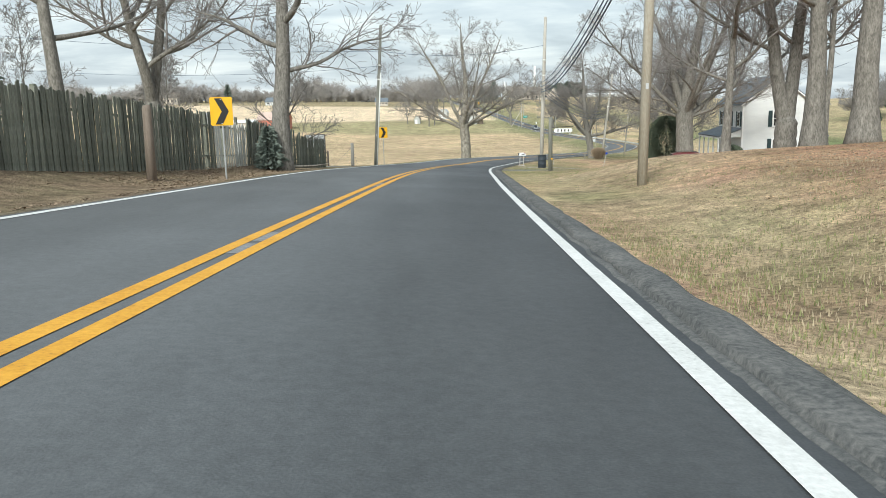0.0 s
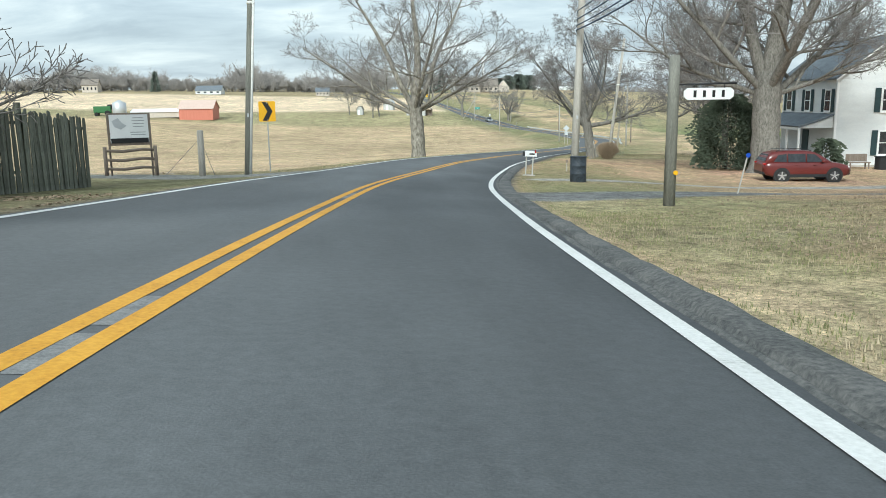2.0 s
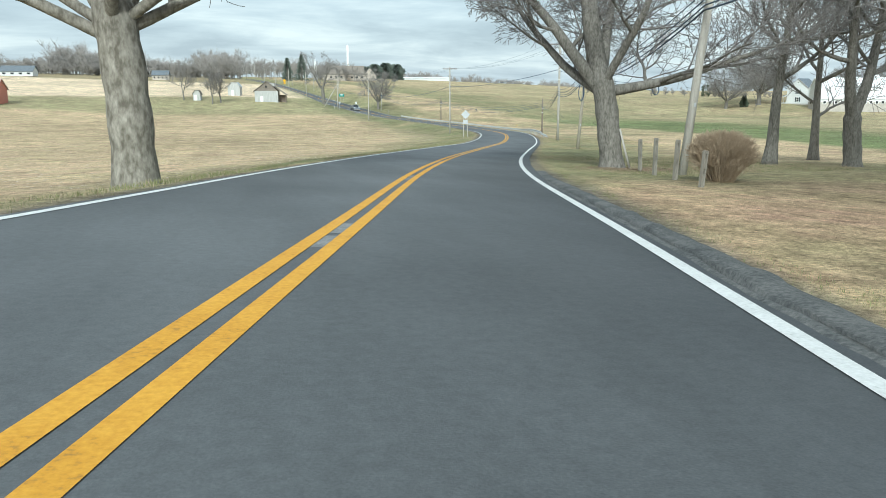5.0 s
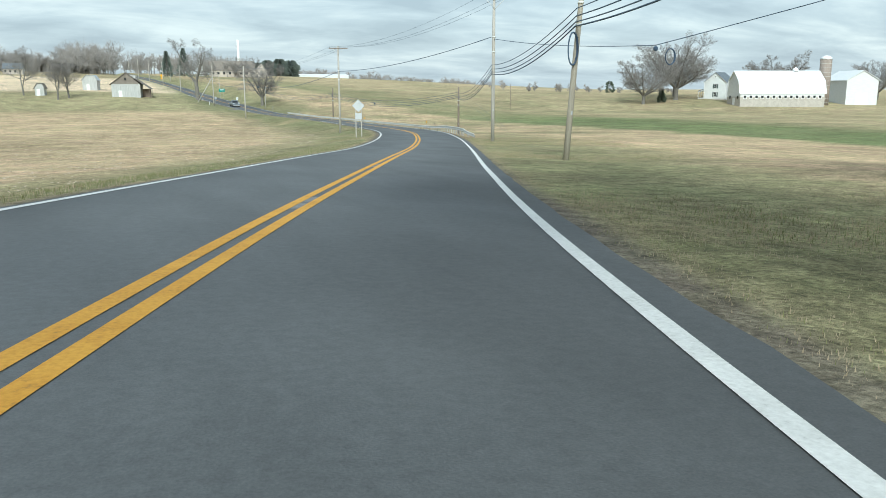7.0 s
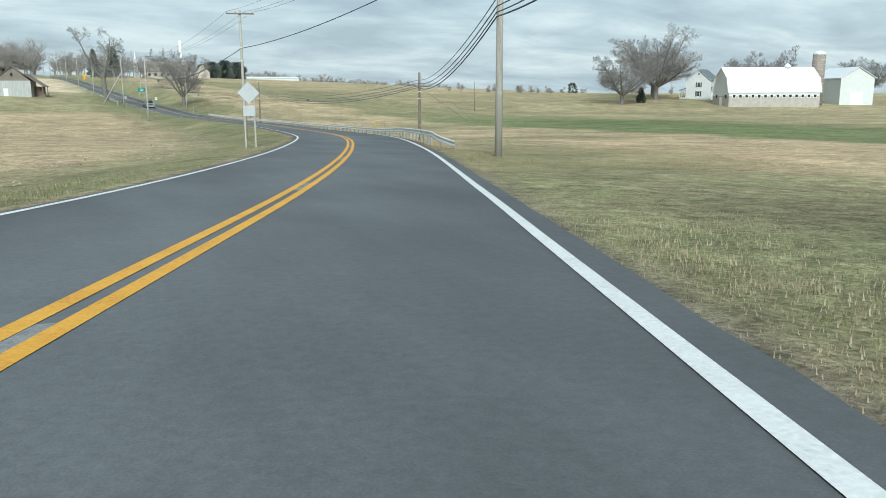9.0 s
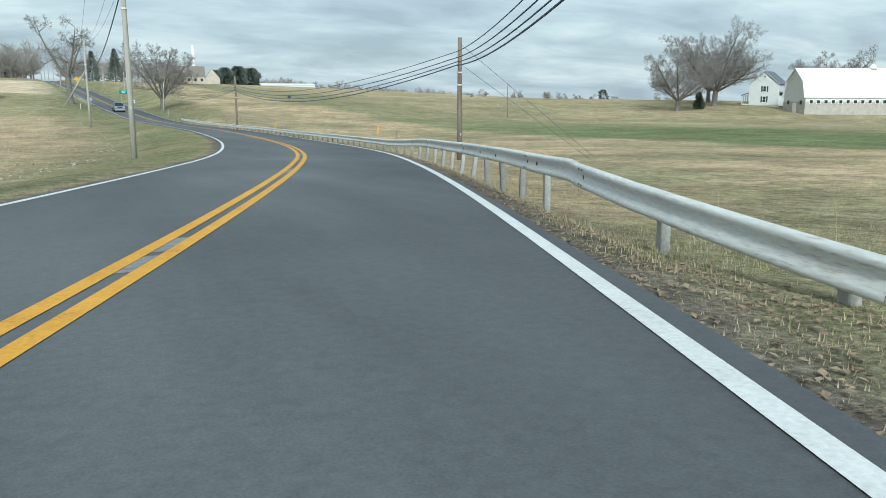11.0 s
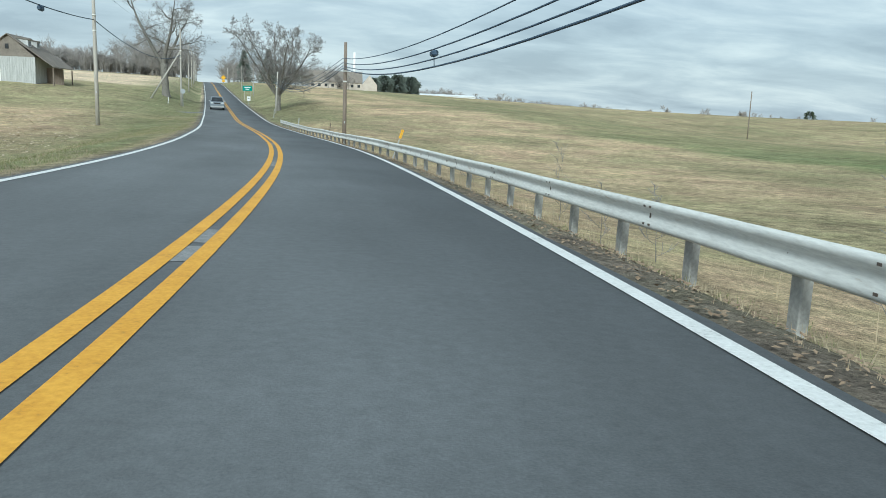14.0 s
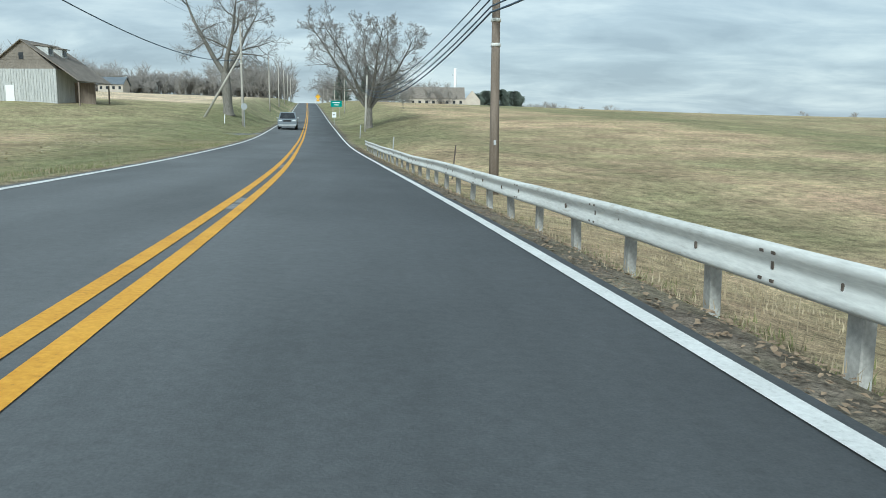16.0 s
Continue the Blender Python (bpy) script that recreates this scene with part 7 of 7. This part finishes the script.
tufts("grass", "green weeds under the guardrail", GRASS_GREEN, 1800, along(172, 306, 4.3, 5.6, 1.2), 0.08, 6, blades=6, spread=0.12, bend=1.0)
tufts("grass", "green grass on the far verge", GRASS_GREEN, 12000, along(62, 320, -4.1, -9.5, 1.3), 0.06, 7, blades=5, spread=0.25, bend=1.2)
tufts("grass", "dry grass on the far verge", GRASS_DRY, 10000, along(62, 320, -4.2, -14, 1.2), 0.06, 8, blades=5, spread=0.25, bend=1.2)
tufts("weeds", "tall dead weed stalks behind the guardrail", GRASS_DRY, 140, along(172, 306, 4.9, 7.5, 1.0), 0.55, 9, blades=3, spread=0.2, width=0.006, bend=0.3)


def leaves(name, label, count, place, seed, size=0.07, material=LEAF_LITTER):
    rnd = random.Random(seed)
    s = Shape()
    xs, ys = place(np.random.default_rng(seed), count)
    for x, y, z in zip(xs, ys, land_height(xs, ys)):
        a, r = rnd.uniform(0, 6.28), rnd.uniform(0.4, 1.0) * size
        c, d = math.cos(a) * r, math.sin(a) * r
        t = rnd.uniform(-0.4, 0.4) * r
        s.quad((x - c, y - d, z + 0.02 + t), (x + d * 0.7, y - c * 0.7, z + 0.025), (x + c, y + d, z + 0.025 - t), (x - d * 0.7, y + c * 0.7, z + 0.03))
    solid(name, s, material, label, "leaf litter" if material is LEAF_LITTER else "crop residue", kind="stuff")


leaves("leaf_litter", "brown fallen leaves along the fence", 15000, along(2, 46, -4.2, -7.8), 1, size=0.055)
leaves("leaf_litter", "dead leaves and twigs round the oak", 1500, lambda rng, n: (19.9 + rng.normal(0, 1.0, n), 102.6 + rng.normal(0, 0.8, n)), 4, size=0.06)
leaves("leaf_litter", "scattered brown leaves on the lawn", 30000, along(2, 60, 5.6, 22, 0.7), 2, size=0.045)
RESIDUE = mat("crop_residue_straw", (0.47, 0.37, 0.27), (0.72, 0.60, 0.47), scale=1.5, fine=9, rough=0.95, bump=0.0)
leaves("crop_residue", "pale chopped stalks scattered over the stubble field", 24000, along(62, 306, -10.5, -60, 1.25), 5, size=0.10, material=RESIDUE)
leaves("leaf_litter", "brown leaves and debris under the guardrail", 20000, along(168, 304, 3.66, 5.1, 1.0), 3, size=0.035)
